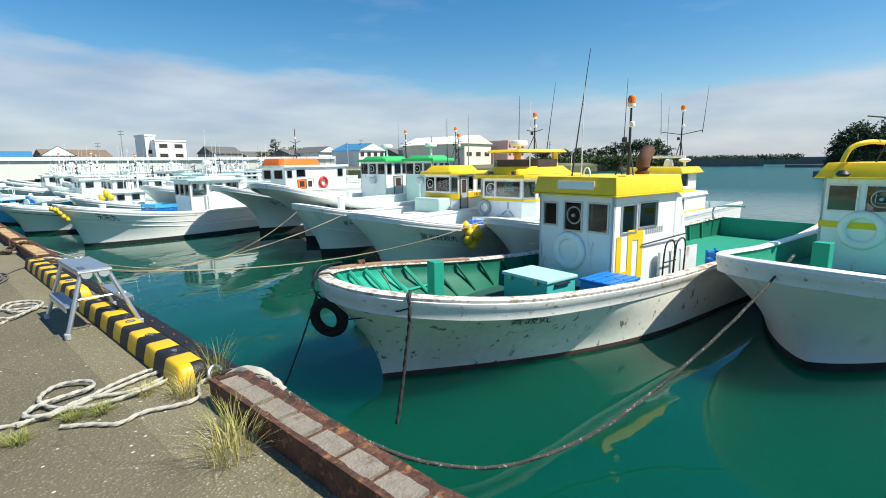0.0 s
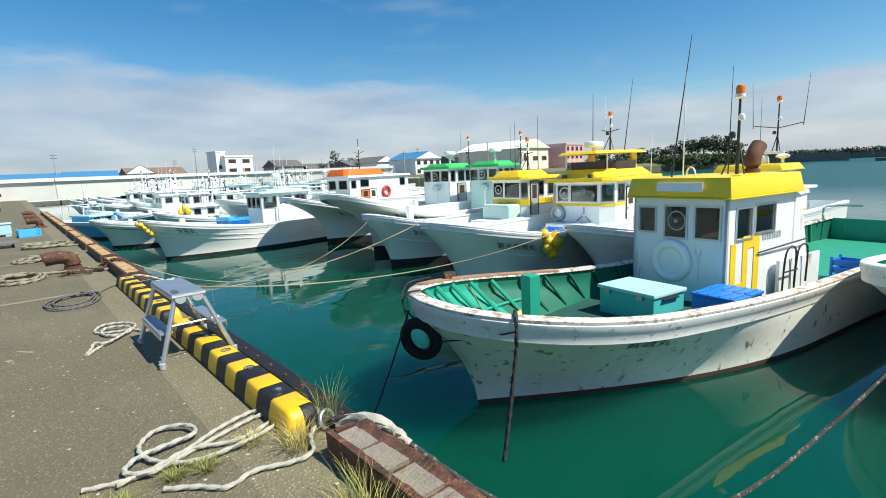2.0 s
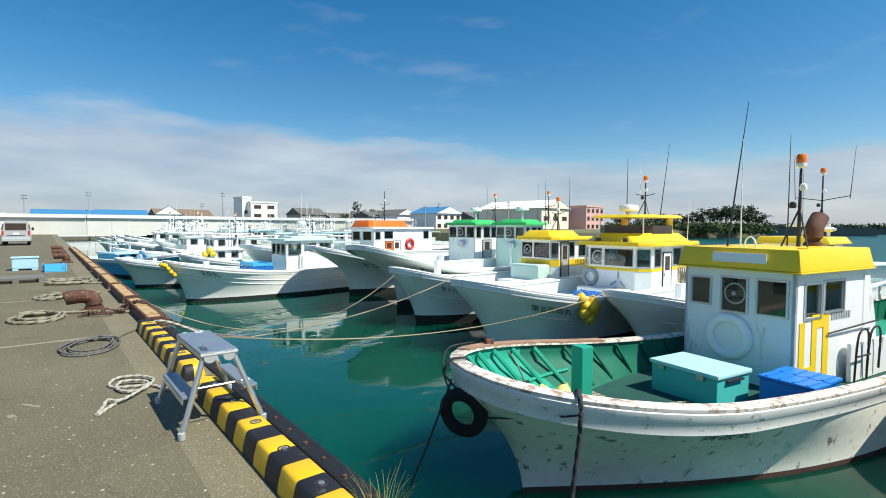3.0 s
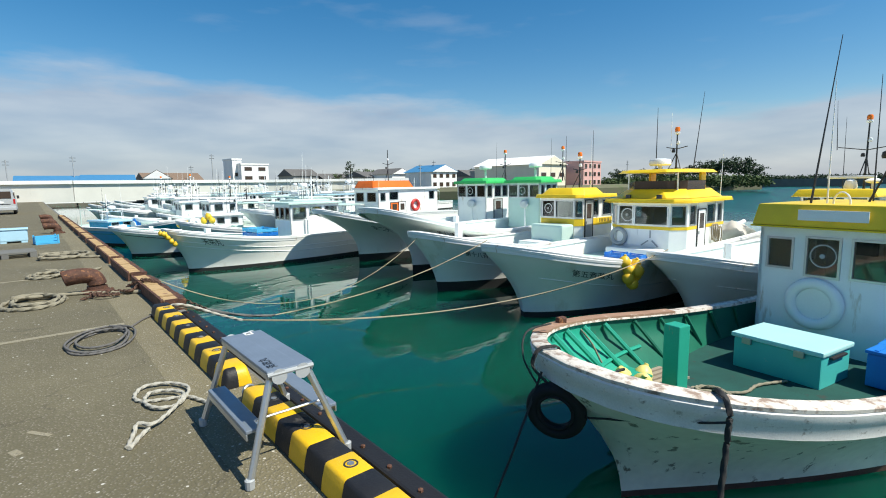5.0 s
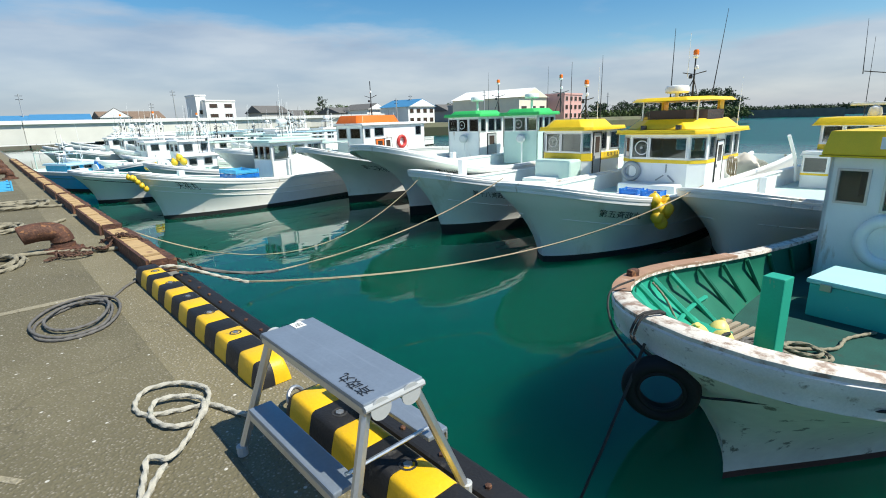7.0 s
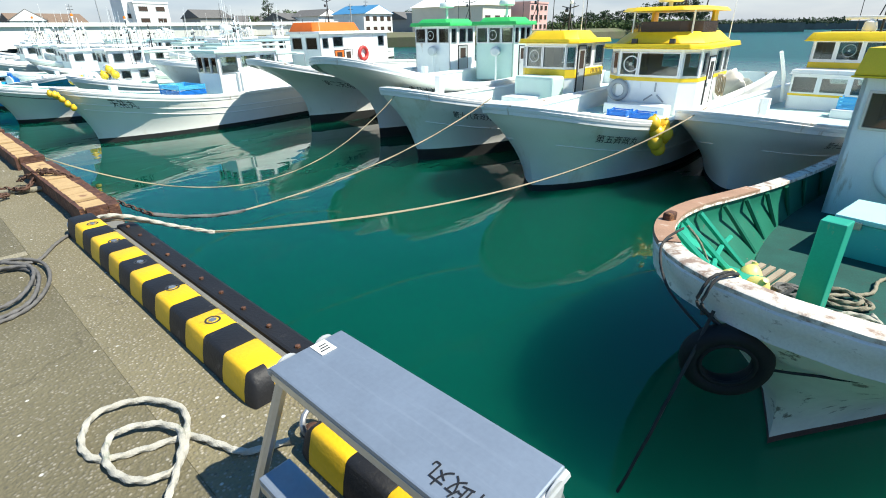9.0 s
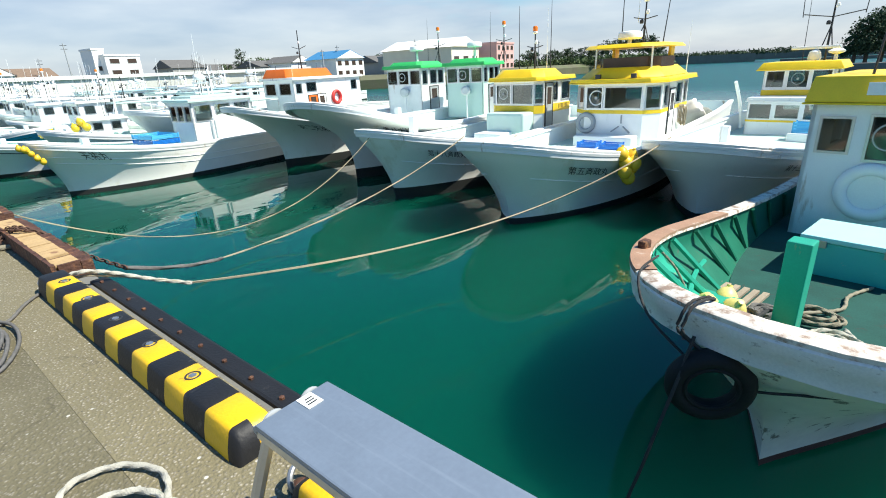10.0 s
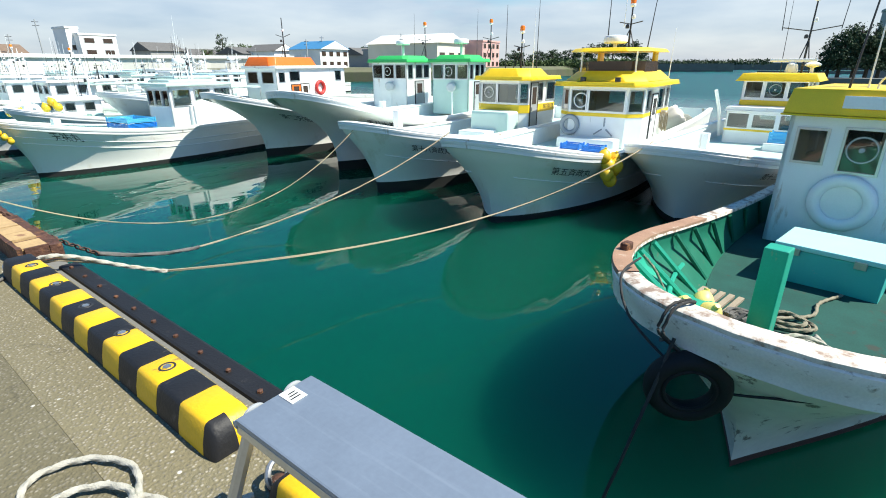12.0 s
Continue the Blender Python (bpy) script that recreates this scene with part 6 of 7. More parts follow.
floats_bunch("net_floats", [A_POSE @ Vector(q) for q in ((1.0, 0.85, 0.68), (1.25, 0.75, 0.68), (1.15, 0.98, 0.7), (1.45, 0.9, 0.68), (0.95, 0.4, 0.68))], 0.12, M["buoy_pale"], "pale yellow net floats lying in the bow")
coil("coiled_rope", 4.45, -2.25, 0.18, 3.0, 0.02, M["rope_white"], "pale rope heap by the bow post", [(4.8, -2.3)], 15).location.z = -0.98
coil("coiled_rope", 4.75, -1.7, 0.16, 3.0, 0.02, M["rope_mid"], "dark rope heap on the deck by the post", [(4.2, -1.3), (3.8, -1.1)], 16).location.z = -0.98
coil("coiled_rope", 4.95, -2.05, 0.2, 3.6, 0.018, M["rope_dirty"], "dirty rope heap between the bow post and the fish box", [(5.3, -2.25), (5.7, -2.3), (6.1, -2.5)], 17).location.z = -0.98
rope_thing("hung_line", smooth_path([A_POSE @ Vector(q) for q in ((0.72, 1.3, 1.32), (0.8, 1.18, 1.15), (0.9, 1.05, 0.85), (1.05, 0.95, 0.66))], 8), 0.012, M["rope_dirty"], "dirty line hanging down inside the bow")
gr = thing("deck_grating", A_POSE @ pose(1.7, 1.0, 0.57), "pale weathered wooden grating in the bow", "grating")
for i in range(7):
    part("slat", box(-0.4, 0.4, -0.33 + 0.1 * i, -0.27 + 0.1 * i, 0, 0.03), M["wood"], gr)
fl = floats_bunch("net_floats", [M5 @ Vector(q) for q in ((1.5, -1.74, 1.34), (1.58, -1.82, 1.16), (1.82, -1.83, 1.26), (1.52, -1.83, 0.98), (1.8, -1.86, 1.02), (1.66, -1.86, 0.84), (1.95, -1.85, 1.1), (1.7, -1.95, 1.14))], 0.14, M["buoy"], "bunch of yellow floats hanging over the gunwale")
part("hatch_cover", box(4.1, 5.1, -0.95, 0.6, 0.8, 0.94, 0.04), M["white"], b5)
part("hatch_cover", box(6.2, 7.1, -1.4, -0.3, 0.75, 1.0, 0.04), M["white"], b13)
for i, (u, v) in enumerate(((4.5, -0.5), (4.6, 0.15))):
    crate("plastic_crate", M5 @ pose(u, v, 0.945), 0.4, 0.5, 0.15, M["blue_plastic"], "blue plastic crate on the foredeck", "foredeck crates")
crate("plastic_crate", M13 @ pose(6.6, -0.85, 1.0), 0.45, 0.9, 0.3, M["sky_blue"], "blue plastic crate on the foredeck", "foredeck crates")
for i in range(4):
    crate("plastic_crate", pose(6.2, 16.75, WATER + 0.85 + 0.17 * i, 0, 0, 6.5), 0.9, 1.3, 0.15, M["sky_blue"] if i % 2 else M["blue_plastic"], "blue plastic tray in a stack on the boat", "trays")
floats_bunch("net_floats", [(2.3, 15.9, 0.06), (2.42, 15.78, 0.0), (2.5, 15.75, -0.1), (2.6, 15.72, -0.24), (2.36, 15.7, 0.04), (2.72, 15.78, -0.36)], 0.085, M["buoy"], "string of yellow floats at the bow")
floats_bunch("net_floats", [(5.2, 21.6, 0.1), (5.5, 21.3, 0.12), (5.4, 21.5, 0.3)], 0.15, M["buoy"], "yellow floats on a foredeck")
floats_bunch("net_floats", [(4.4, 23.0, -0.1), (4.7, 23.1, -0.1)], 0.15, M["buoy"], "yellow floats on a foredeck")

# ---- things on the quay ----
bxs = thing("fish_bin", pose(-1.75, 17.1, 0), "pale blue plastic fish bin on the quay", "fish bin")
part("shell", box(-0.36, 0.36, -0.3, 0.3, 0.05, 0.42, 0.04), M["lightblue"], bxs)
part("rim", box(-0.385, 0.385, -0.325, 0.325, 0.42, 0.47, 0.02), M["lightblue"], bxs)
for x in (-0.26, 0.26):
    part("skid", box(x - 0.08, x + 0.08, -0.29, 0.29, 0, 0.055), M["lightblue"], bxs)
crate("plastic_crate", pose(-0.95, 15.7, 0, 0, 0, 8), 0.56, 0.42, 0.28, M["sky_blue"], "sky blue plastic crate on the quay")
pl = thing("pallet", pose(-1.85, 12.3, 0, 0, 0, 3), "grey weathered plastic pallet on the quay", "pallet")
for i in range(5):
    part("deck_board", box(-0.62, 0.62, -0.5 + i * 0.21, -0.34 + i * 0.21, 0.12, 0.15, 0.004), M["breakwater"], pl)
for x in (-0.55, 0.0, 0.55):
    part("bearer", box(x - 0.07, x + 0.07, -0.5, 0.5, 0, 0.12, 0.004), M["breakwater"], pl)
dr = thing("rusty_drum", pose(-3.55, 24.4, 0) @ Matrix.Diagonal((0.8, 0.8, 0.9, 1)), "rusty brown half drum on the quay", "drum")
part("shell", lathe([(0.42, 0), (0.43, 0.02), (0.42, 0.2), (0.44, 0.22), (0.42, 0.24), (0.42, 0.5), (0.44, 0.53), (0.42, 0.54), (0.40, 0.53), (0.4, 0.1), (0, 0.09)], 24), M["rust"], dr, smooth=True)
for x, y, sx, sy in ((-4.6, 26.0, 2.6, 3.4), (-4.6, 19.6, 2.6, 3.2), (-4.4, 12.0, 1.8, 3.6)):
    tagged(mesh_ob("rusty_plate", box(x - sx / 2, x + sx / 2, y - sy / 2, y + sy / 2, 0.004, 0.02), M["rust"] if x < -4.5 else M["infill_ochre"]), "flat rust-stained plate let into the quay", "plate", kind="structure")
for y in (2.72, 7.6, 12.5, 17.4, 22.3):
    tagged(mesh_ob("quay_joint", box(-60, -0.45, y, y + 0.10, 0.002, 0.005), M["joint_pale"]), "pale filled joint across the quay", "joint", kind="structure")


for x, y, w_, l_, r_ in ((-1.30, -0.10, 0.035, 0.2, 35), (-1.42, -0.32, 0.05, 0.1, 20), (-1.9, 1.2, 0.04, 0.25, 80), (-2.6, 3.0, 0.05, 0.3, 60)):
    mk = tagged(mesh_ob("paint_mark", box(-w_ / 2, w_ / 2, -l_ / 2, l_ / 2, 0.001, 0.003), M["joint_pale"]), "small worn white paint mark on the asphalt", "paint mark", kind="structure")
    mk.matrix_world = pose(x, y, 0, 0, 0, r_)


def van(m):
    v = thing("van", m, "silver van parked on the quay, seen from behind", "van")
    body = bmesh.new()
    prof = [(-0.84, 0.32), (-0.85, 0.95), (-0.80, 1.15), (-0.66, 1.84), (-0.55, 1.93), (0.55, 1.93), (0.66, 1.84), (0.80, 1.15), (0.85, 0.95), (0.84, 0.32)]
    rings = [[body.verts.new((x * s, y, z * (0.75 if (y > 4.3 and z > 1.2) else 1))) for x, z in prof] for y, s in ((0, 0.97), (0.08, 1.0), (3.9, 1.0), (4.5, 0.96), (4.66, 0.9))]
    for r0, r1 in zip(rings, rings[1:]):
        for i in range(len(prof)):
            body.faces.new((r0[i], r0[(i + 1) % len(prof)], r1[(i + 1) % len(prof)], r1[i]))
    body.faces.new(rings[0]), body.faces.new(rings[-1])
    bd = part("body", body, M["van"], v, smooth=True)
    part("rear_window", box(-0.62, 0.62, -0.025, 0.0, 1.2, 1.72, 0.01), M["brown_screen"], bd)
    part("bumper", box(-0.84, 0.84, -0.09, 0.05, 0.33, 0.56, 0.03), M["van"], bd)
    part("plate_bar", box(-0.17, 0.17, -0.03, -0.0, 0.84, 0.98), M["white_clean"], bd)
    part("tail_trim", box(-0.55, 0.55, -0.02, 0.0, 0.76, 0.8), M["dark"], bd)
    for s in (-1, 1):
        part("tail_lamp", box(s * 0.77 - 0.06, s * 0.77 + 0.06, -0.02, 0.05, 0.8, 1.15, 0.01), M["redlamp"], bd)
        part("mirror", box(s * 0.95 - 0.08, s * 0.95 + 0.08, 3.6, 3.7, 1.15, 1.4, 0.02), M["dark"], bd)
        part("side_window", box(s * 0.79 - 0.02, s * 0.79 + 0.02, 0.4, 3.6, 1.22, 1.66), M["brown_screen"], bd)
        for y in (0.85, 3.6):
            w = part("wheel", lathe([(0.0, -0.1), (0.2, -0.1), (0.31, -0.09), (0.33, -0.04), (0.33, 0.04), (0.31, 0.09), (0.0, 0.1)], 22, pose(s * 0.74, y, 0.33, 0, 90, 0)), M["rubber"], v, smooth=True)
            part("hub", lathe([(0.18, 0), (0.17, 0.02), (0, 0.03)], 16, pose(s * 0.835, y, 0.33, 0, 90 * s, 0)), M["steel"], w, smooth=True)
    return v


van(pose(-2.95, 44.5, 0, 0, 0, 0))

# ---- weeds ----
def tuft(x, y, n, h, spread, material, label, seed):
    random.seed(seed)
    bm = bmesh.new()
    for i in range(n):
        th, r = random.uniform(0, 6.283), spread * math.sqrt(random.random()) * 0.4
        bx_, by_ = x + r * math.cos(th), y + r * math.sin(th)
        lean, hh = random.uniform(0.1, 0.9) * spread, h * random.uniform(0.4, 1.0)
        th2 = th + random.uniform(-0.9, 0.9)
        wd = random.uniform(0.0012, 0.003)
        dx, dy = math.cos(th2), math.sin(th2)
        prev = None
        for s in (0, 0.4, 0.75, 1.0):
            c = Vector((bx_ + dx * lean * s * s, by_ + dy * lean * s * s, hh * (s - 0.25 * s * s)))
            w = wd * (1 - s * 0.85)
            cur = (bm.verts.new(c + Vector((-dy * w, dx * w, 0))), bm.verts.new(c - Vector((-dy * w, dx * w, 0))))
            if prev:
                bm.faces.new((prev[0], prev[1], cur[1], cur[0]))
            prev = cur
    return tagged(mesh_ob("weed_tuft", bm, material), label, "weeds", "weeds", "stuff")


tuft(-0.22, -4.66, 150, 0.36, 0.32, M["grass"], "dry yellow-green grass tuft in a quay crack", 1)
tuft(-0.12, -4.4, 90, 0.34, 0.22, M["grass_green"], "green grass growing by the steel edge", 2)
tuft(-0.1, -3.68, 200, 0.2, 0.24, M["grass"], "dry grass growing at the wheel stop's end", 3)
tuft(0.16, -3.56, 70, 0.4, 0.2, M["grass_green"], "tall thin weeds at the quay edge", 4)
for i in (0, 2, 3, 5, 6, 8):
    tuft(-1.42 + 0.14 * i, -3.64 + 0.015 * i + 0.03 * (i % 3), 150, 0.10, 0.13, M["grass"] if i in (2, 8) else M["grass_green"], "low green weeds along a quay joint", 10 + i)

# ---- distance ----
EYE = Vector((-1.0, -4.0, 0))


def polar(az, r, z=0.0):
    return Vector((EYE.x + r * math.sin(radians(az)), EYE.y + r * math.cos(radians(az)), z))


# land across the harbour and behind the quay
tagged(mesh_ob("land", box(-900, 1200, 150, 1600, -3.0, 0.02), M["ground_far"]), "flat land behind the harbour", "ground", kind="structure")
bm = bmesh.new()
prev = None
for az, r0 in ((14, 128), (24, 116), (34, 108), (44, 106), (52, 112), (58, 130), (64, 150), (69, 168), (73, 190)):
    near, far = polar(az, r0), polar(az, 420 if az < 60 else 200 + (73 - az) * 12)
    col = [bm.verts.new((near.x, near.y, -2.5)), bm.verts.new((near.x, near.y, 0.2)), bm.verts.new((near.x * 1.02, near.y * 1.02, 1.0)), bm.verts.new((far.x, far.y, 1.2))]
    if prev:
        for i in range(3):
            bm.faces.new((prev[i], prev[i + 1], col[i + 1], col[i]))
    prev = col
tagged(mesh_ob("shore", bm, M["earth"]), "low green and earthy shore across the harbour", "shore", kind="structure")
sw = [polar(az, r) for az, r in ((-4.3, 108), (3, 106), (12, 110), (20, 118), (28, 120), (36, 122))]
for p0, p1 in zip(sw, sw[1:]):
    m, ln = edge_frame(p0, p1, 0)
    s = tagged(mesh_ob("seawall", box(0, ln, -0.3, 0.3, -0.2, 2.9), M["seawall"]), "long pale concrete seawall behind the harbour", "seawall", kind="structure")
    s.matrix_world = m
    c = tagged(mesh_ob("seawall_coping", box(0, ln, -0.7, 0.5, 2.9, 3.5), M["wall_white"]), "white coping of the seawall", "seawall", kind="structure")
    c.matrix_world = m
# breakwaters at the harbour mouth
for az0, az1, r, h in ((66, 81, 250, 3.2), (70, 100, 330, 3.6), (83, 97, 205, 0.9), (86.2, 100, 101, 1.0)):
    p0, p1 = polar(az0, r), polar(az1, r)
    m, ln = edge_frame(p0, p1, WATER)
    s = tagged(mesh_ob("breakwater", box(0, ln, -2, 2, -3, h), M["breakwater"]), "dark concrete breakwater at the harbour mouth", "breakwater", kind="structure")
    s.matrix_world = m


def building(az, r, w, d, h, wall, roof, label, kind="flat", turn=0.0, rows=2, cols=3, base=0.6, name="building", ridge=1.6, along=False):
    """A house or shed with walls, roof, windows with frames, turned towards the harbour."""
    c = polar(az, r)
    root = thing(name, Matrix.Translation((c.x, c.y, base)) @ pose(0, 0, 0, 0, 0, -az + 12 if az > 80 else 6 if az > 10 else -az), label, "building", "buildings behind the harbour")
    part("wall", box(-w / 2, w / 2, 0, d, -1.5, h), wall, root)
    if kind == "flat":
        part("parapet", box(-w / 2 - 0.15, w / 2 + 0.15, -0.15, d + 0.15, h + 0.002, h + 0.4), wall, root)
    else:
        bm = bmesh.new()
        e = 0.4
        if along:
            v = [bm.verts.new(q) for q in ((-w / 2 - e, -e, h), (w / 2 + e, -e, h), (w / 2 + e, d / 2, h + ridge), (-w / 2 - e, d / 2, h + ridge), (-w / 2 - e, d + e, h), (w / 2 + e, d + e, h))]
            fs = ((0, 1, 2, 3), (3, 2, 5, 4), (0, 3, 4), (1, 5, 2), (0, 4, 5, 1))
        else:
            v = [bm.verts.new(q) for q in ((-w / 2 - e, -e, h), (-w / 2 - e, d + e, h), (0, d + e, h + ridge), (0, -e, h + ridge), (w / 2 + e, -e, h), (w / 2 + e, d + e, h))]
            fs = ((0, 1, 2, 3), (3, 2, 5, 4), (1, 5, 2), (0, 4, 5, 1), (0, 3, 4))
        for f in fs:
            bm.faces.new([v[i] for i in f])
        part("roof", bm, roof, root)
        if not along:
            g = bmesh.new()
            q = [g.verts.new(t) for t in ((-w / 2, -0.42, h), (w / 2, -0.42, h), (0, -0.42, h + ridge * 0.93))]
            g.faces.new(q)
            ex = bmesh.ops.extrude_face_region(g, geom=g.faces[:])
            bmesh.ops.translate(g, vec=(0, -0.05, 0), verts=[t for t in ex["geom"] if isinstance(t, bmesh.types.BMVert)])
            part("gable", g, wall, root)
    for i in range(rows):
        for k in range(cols):
            x = -w / 2 + w * (k + 0.5) / cols
            z = h * (i + 0.55) / max(rows, 1)
            f = part("window", box(x - w / cols * 0.28, x + w / cols * 0.28, -0.06, -0.003, z - 0.55, z + 0.55), M["grey_paint"], root)
            part("pane", box(x - w / cols * 0.25, x + w / cols * 0.25, -0.08, -0.062, z - 0.48, z + 0.48), M["brown_screen"], f)
    return root


building(19.2, 150, 8, 8, 7.6, M["wall_white"], M["wall_white"], "white three-storey flat-roofed building", "flat", 20, 3, 2)
building(17.4, 150.5, 2.6, 6, 9.0, M["wall_white"], M["wall_white"], "white stair tower beside a flat-roofed building", "flat", 20, 1, 1, name="stair_tower")
building(11.5, 150, 14, 9, 3.4, M["wall_white"], M["roof_brown"], "low white house with a brown roof", "gable", 0, 1, 4, ridge=2.2, along=True)
building(9.9, 140, 6, 8, 3.8, M["wall_white"], M["roof_dark"], "white gabled house with dark roof", "gable", -10, 1, 2, ridge=2.2)
building(5.8, 135, 10.0, 12, 3.2, M["wall_white"], M["roof_blue"], "long pale shed with a blue sheet roof", "gable", 0, 1, 4, ridge=1.6, along=True)
building(1.3, 135, 11, 12, 3.0, M["wall_white"], M["roof_blue"], "long pale shed with a blue sheet roof", "gable", 0, 1, 4, ridge=1.6, along=True)
building(-6.6, 120, 8, 8, 2.4, M["wall_pink"], M["roof_brown"], "low pinkish house with a brown roof by the road", "gable", 0, 1, 3, ridge=1.5, along=True)
building(-10.5, 130, 9, 8, 4.4, M["wall_pink"], M["roof_brown"], "flat-roofed pinkish building by the quay road", "flat", 0, 2, 3)
building(-4.6, 160, 10, 8, 3.6, M["wall_white"], M["roof_dark"], "pale house behind the seawall", "flat", 0, 2, 3)
building(24.5, 160, 9, 9, 4.6, M["wall_grey"], M["roof_dark"], "dark-roofed house behind the seawall", "gable", 15, 1, 3, ridge=2.2, along=True)
building(28, 165, 10, 9, 3.4, M["wall_grey"], M["roof_dark"], "dark-roofed house behind the seawall", "gable", 0, 1, 3, ridge=2.0, along=True)
building(35.2, 135, 6.5, 10, 4.2, M["wall_white"], M["roof_dark"], "white shed with a low dark gable roof", "gable", 10, 1, 2, ridge=1.6)
building(32.5, 140, 8, 10, 3.6, M["wall_grey"], M["roof_dark"], "open grey shed with low dark roof", "gable", 10, 1, 2, ridge=1.6, along=True)
building(40.2, 128, 9.5, 10, 4.4, M["wall_white"], M["roof_blue"], "white gabled warehouse with blue roof and a row of windows", "gable", 14, 2, 4, ridge=1.9)
building(45.0, 150, 14, 9, 3.4, M["wall_grey"], M["roof_dark"], "low grey house with dark tiled roof", "gable", 0, 1, 4, ridge=2.0, along=True)
building(52.6, 125, 12.5, 20, 5.6, M["wall_cream"], M["wall_white"], "large cream warehouse with a shallow gable", "gable", 24, 1, 3, ridge=2.2)
building(48.0, 136, 7, 12, 4.4, M["wall_grey"], M["wall_white"], "grey clad warehouse with flat pale roof", "flat", 24, 0, 1)
building(56.9, 135, 9.5, 7, 6.2, M["wall_pink"], M["roof_brown"], "pink rendered three-storey building with many windows", "flat", 20, 3, 4)

building(94.9, 112, 14, 12, 10.5, M["wall_grey"], M["roof_dark"], "grey four-storey building on the far bank", "flat", 0, 4, 4, base=-0.6)


def tree(az, r, h, spread, material, label, seed, clumps=46, base=0.6, pine=True, low=0.42):
    """Tapered trunk, limbs, and a ragged crown of many small leaf clumps."""
    random.seed(seed)
    c = polar(az, r)
    root = thing("pine_tree" if pine else "tree", Matrix.Translation((c.x, c.y, base)), label, "tree", "trees across the harbour")
    trunk = sweep(smooth_path([(0, 0, -1.0), (random.uniform(-0.3, 0.3), 0, h * 0.45), (random.uniform(-0.6, 0.6), random.uniform(-0.3, 0.3), h * 0.92)], 5),
                  [0.32 - 0.024 * i for i in range(11)], 8)
    part("trunk", trunk, M["bark"], root)
    for i in range(5):
        th, z = random.uniform(0, 6.28), h * random.uniform(0.4, 0.8)
        part("limb", sweep([(0, 0, z), (spread * 0.5 * math.cos(th), spread * 0.5 * math.sin(th), z + h * 0.12)], [0.1, 0.03], 6), M["bark"], root)
    vs, fs = [], []
    for i in range(clumps):
        th, rr = random.uniform(0, 6.28), spread * math.sqrt(random.random())
        z = h * (low + (1 - low) * random.random() * (1 - 0.45 * (rr / spread) ** 2))
        q = Vector((rr * math.cos(th), rr * math.sin(th), z))
        size = spread * random.uniform(0.16, 0.30)
        for k in range(26):
            d = Vector((random.gauss(0, 1), random.gauss(0, 1), random.gauss(0, 0.55))) * size * 0.6
            a = Vector((random.gauss(0, 1), random.gauss(0, 1), random.gauss(0, 1))).normalized() * size * random.uniform(0.25, 0.5)
            b = a.cross(Vector((random.gauss(0, 1), random.gauss(0, 1), random.gauss(0, 1)))).normalized() * size * random.uniform(0.12, 0.25)
            n = len(vs)
            vs += [q + d - a, q + d + b, q + d + a, q + d - b]
            fs.append((n, n + 1, n + 2, n + 3))
    me = bpy.data.meshes.new("crown")
    me.from_pydata(vs, [], fs)
    me.materials.append(material)
    cr = new("crown", me)
    cr.parent = root
    return root


for i, (az, r, h, sp) in enumerate(((62.0, 165, 4.6, 2.6), (63.6, 168, 5.4, 2.8), (65.2, 168, 5.2, 2.6), (66.6, 170, 6.0, 3.0), (68.2, 170, 7.2, 3.6), (69.6, 172, 8.0, 3.8), (71.0, 172, 8.0, 3.8), (72.2, 174, 6.2, 3.2),
                                    (59.6, 160, 5.0, 2.6), (46.5, 170, 7, 3.0), (43.3, 170, 6.5, 2.8), (54.2, 175, 7.6, 3.0))):
    tree(az, r, h, sp, M["leaf"], "dark green pine across the harbour", 100 + i)
for i, (az, r, h, sp) in enumerate(((87.7, 104, 5.6, 1.7), (88.5, 104, 7.6, 2.3), (89.5, 105, 8.3, 2.5), (90.4, 106, 7.8, 2.3), (91.2, 107, 6.2, 1.8), (96.5, 125, 8, 3.0), (98.5, 125, 8, 3.0))):
    tree(az, r, h, sp, M["leaf"], "tall dark pine on the far bank", 130 + i, 130, base=-0.6, low=0.2)
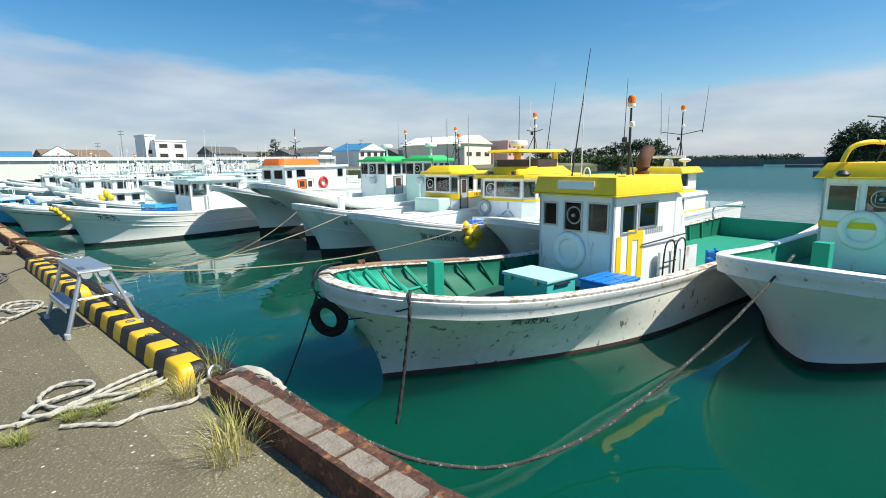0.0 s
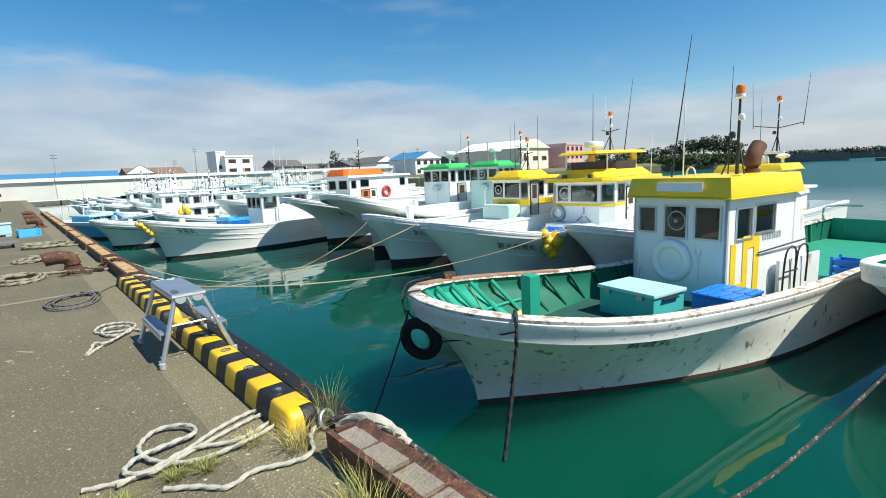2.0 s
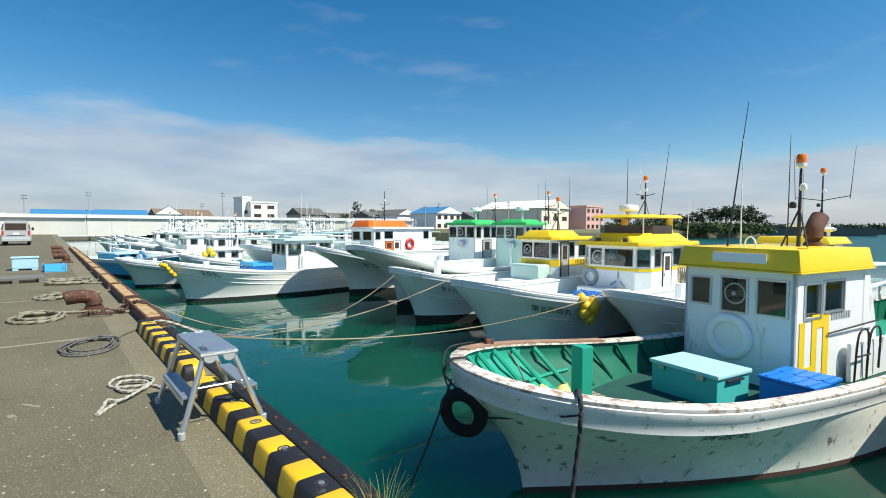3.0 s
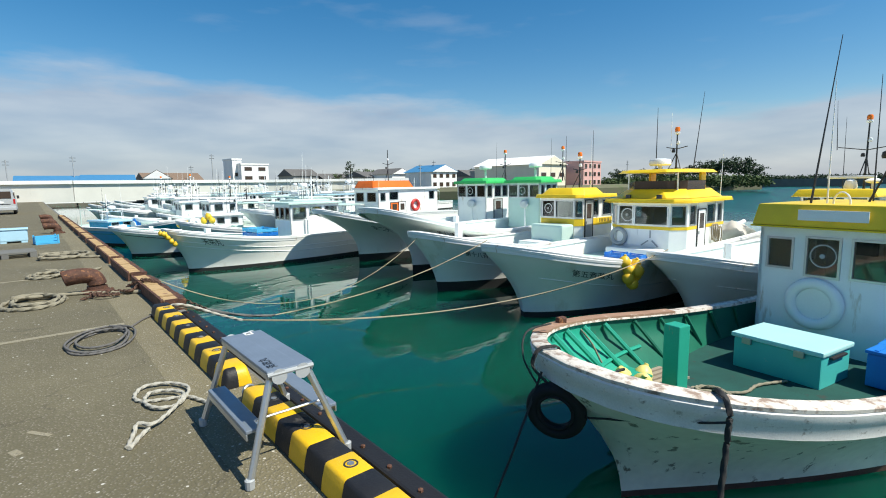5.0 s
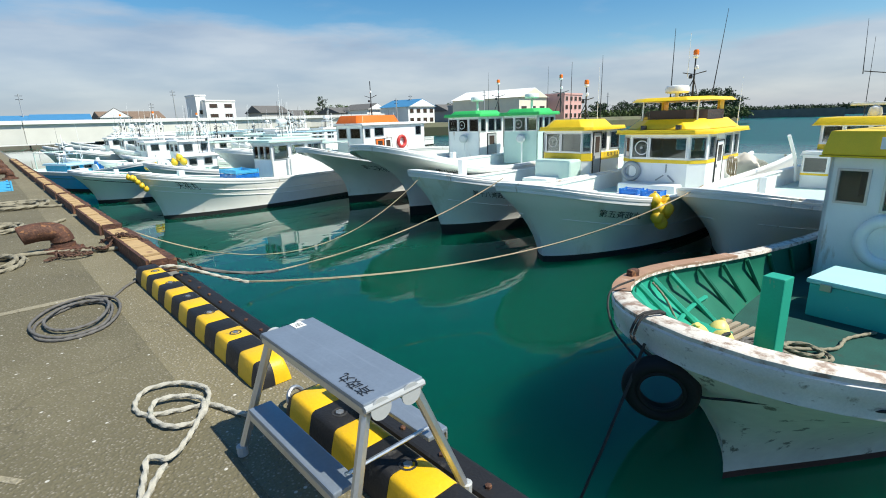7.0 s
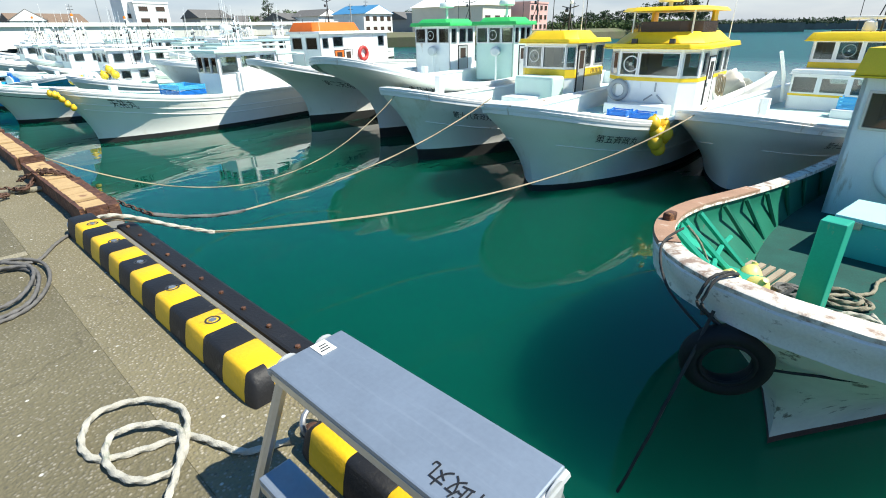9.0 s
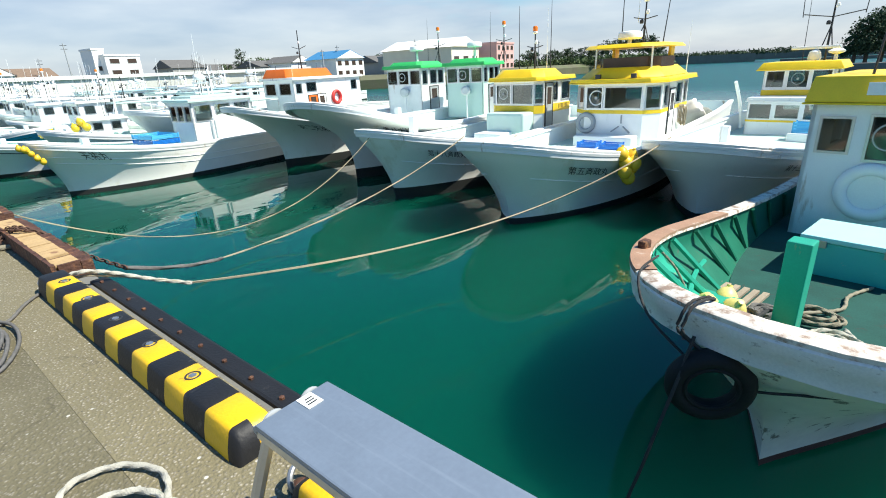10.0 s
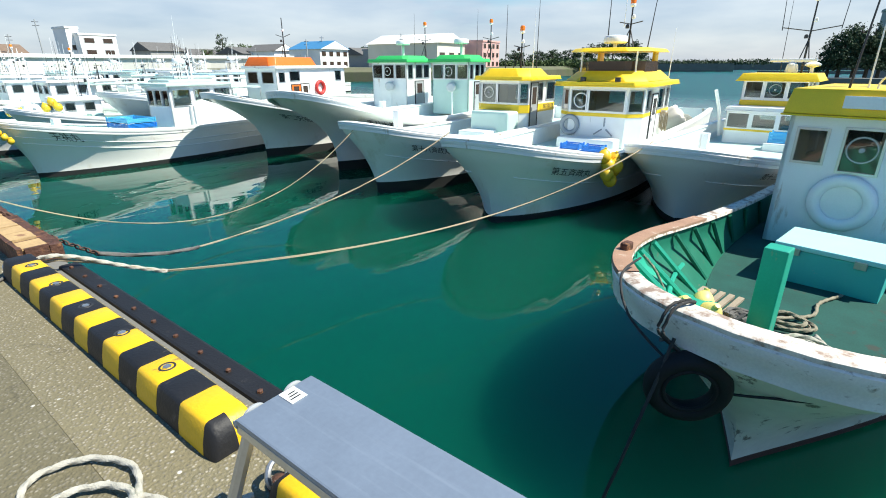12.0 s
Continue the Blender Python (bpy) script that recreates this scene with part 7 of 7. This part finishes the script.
for i, (az, r, h, sp) in enumerate(((29.3, 150, 8.4, 1.8), (30.8, 152, 6.6, 2.6), (32.0, 152, 6.0, 2.2), (28.0, 150, 5.0, 2.0))):
    tree(az, r, h, sp, M["leaf_light"] if i else M["leaf"], "green tree behind the seawall", 150 + i, 46)


def shrubs(az0, az1, r, h, n, material, label, seed, base=0.6):
    random.seed(seed)
    vs, fs = [], []
    for i in range(n):
        az = random.uniform(az0, az1)
        q = polar(az, r + random.uniform(-4, 4), base + random.uniform(0, h))
        s = random.uniform(0.3, 0.8)
        for k in range(8):
            d = Vector((random.gauss(0, 1), random.gauss(0, 1), random.gauss(0, 0.6))) * s
            a = Vector((random.gauss(0, 1), random.gauss(0, 1), random.gauss(0, 1))).normalized() * s * 0.6
            b = a.cross(Vector((random.gauss(0, 1), random.gauss(0, 1), random.gauss(0, 1)))).normalized() * s * 0.4
            m = len(vs)
            vs += [q + d - a, q + d + b, q + d + a, q + d - b]
            fs.append((m, m + 1, m + 2, m + 3))
    me = bpy.data.meshes.new("shrubs")
    me.from_pydata(vs, [], fs)
    me.materials.append(material)
    return tagged(new("shrubs", me), label, "shrubs", kind="stuff")


shrubs(58, 73.5, 160, 2.2, 1100, M["leaf_light"], "scrub along the far shore", 5, 0.3)
shrubs(66, 84, 255, 1.2, 600, M["leaf"], "scrub on the breakwater", 6, 1.6)


def pole(az, r, h, label, arms=2):
    c = polar(az, r)
    root = thing("utility_pole", Matrix.Translation((c.x, c.y, 0.0)), label, "utility pole", "utility poles")
    part("post", sweep([(0, 0, -1.5), (0, 0, h)], [0.16, 0.1], 8), M["grey_paint"], root)
    for i in range(arms):
        part("crossarm", box(-0.6, 0.6, -0.05, 0.05, h - 0.5 - i * 0.7, h - 0.4 - i * 0.7), M["dark"], root)
    return root


for az, r, h in ((-6.0, 75, 6.2), (3.2, 140, 9.6), (15.0, 140, 10.5), (13.0, 150, 8), (37.4, 125, 7), (39, 130, 8), (-1.5, 150, 9), (47.2, 120, 8), (60.5, 160, 8)):
    pole(az, r, h, "grey utility pole with crossarms" if az > -5 else "pale pole at the roadside", 2 if az > -5 else 0)
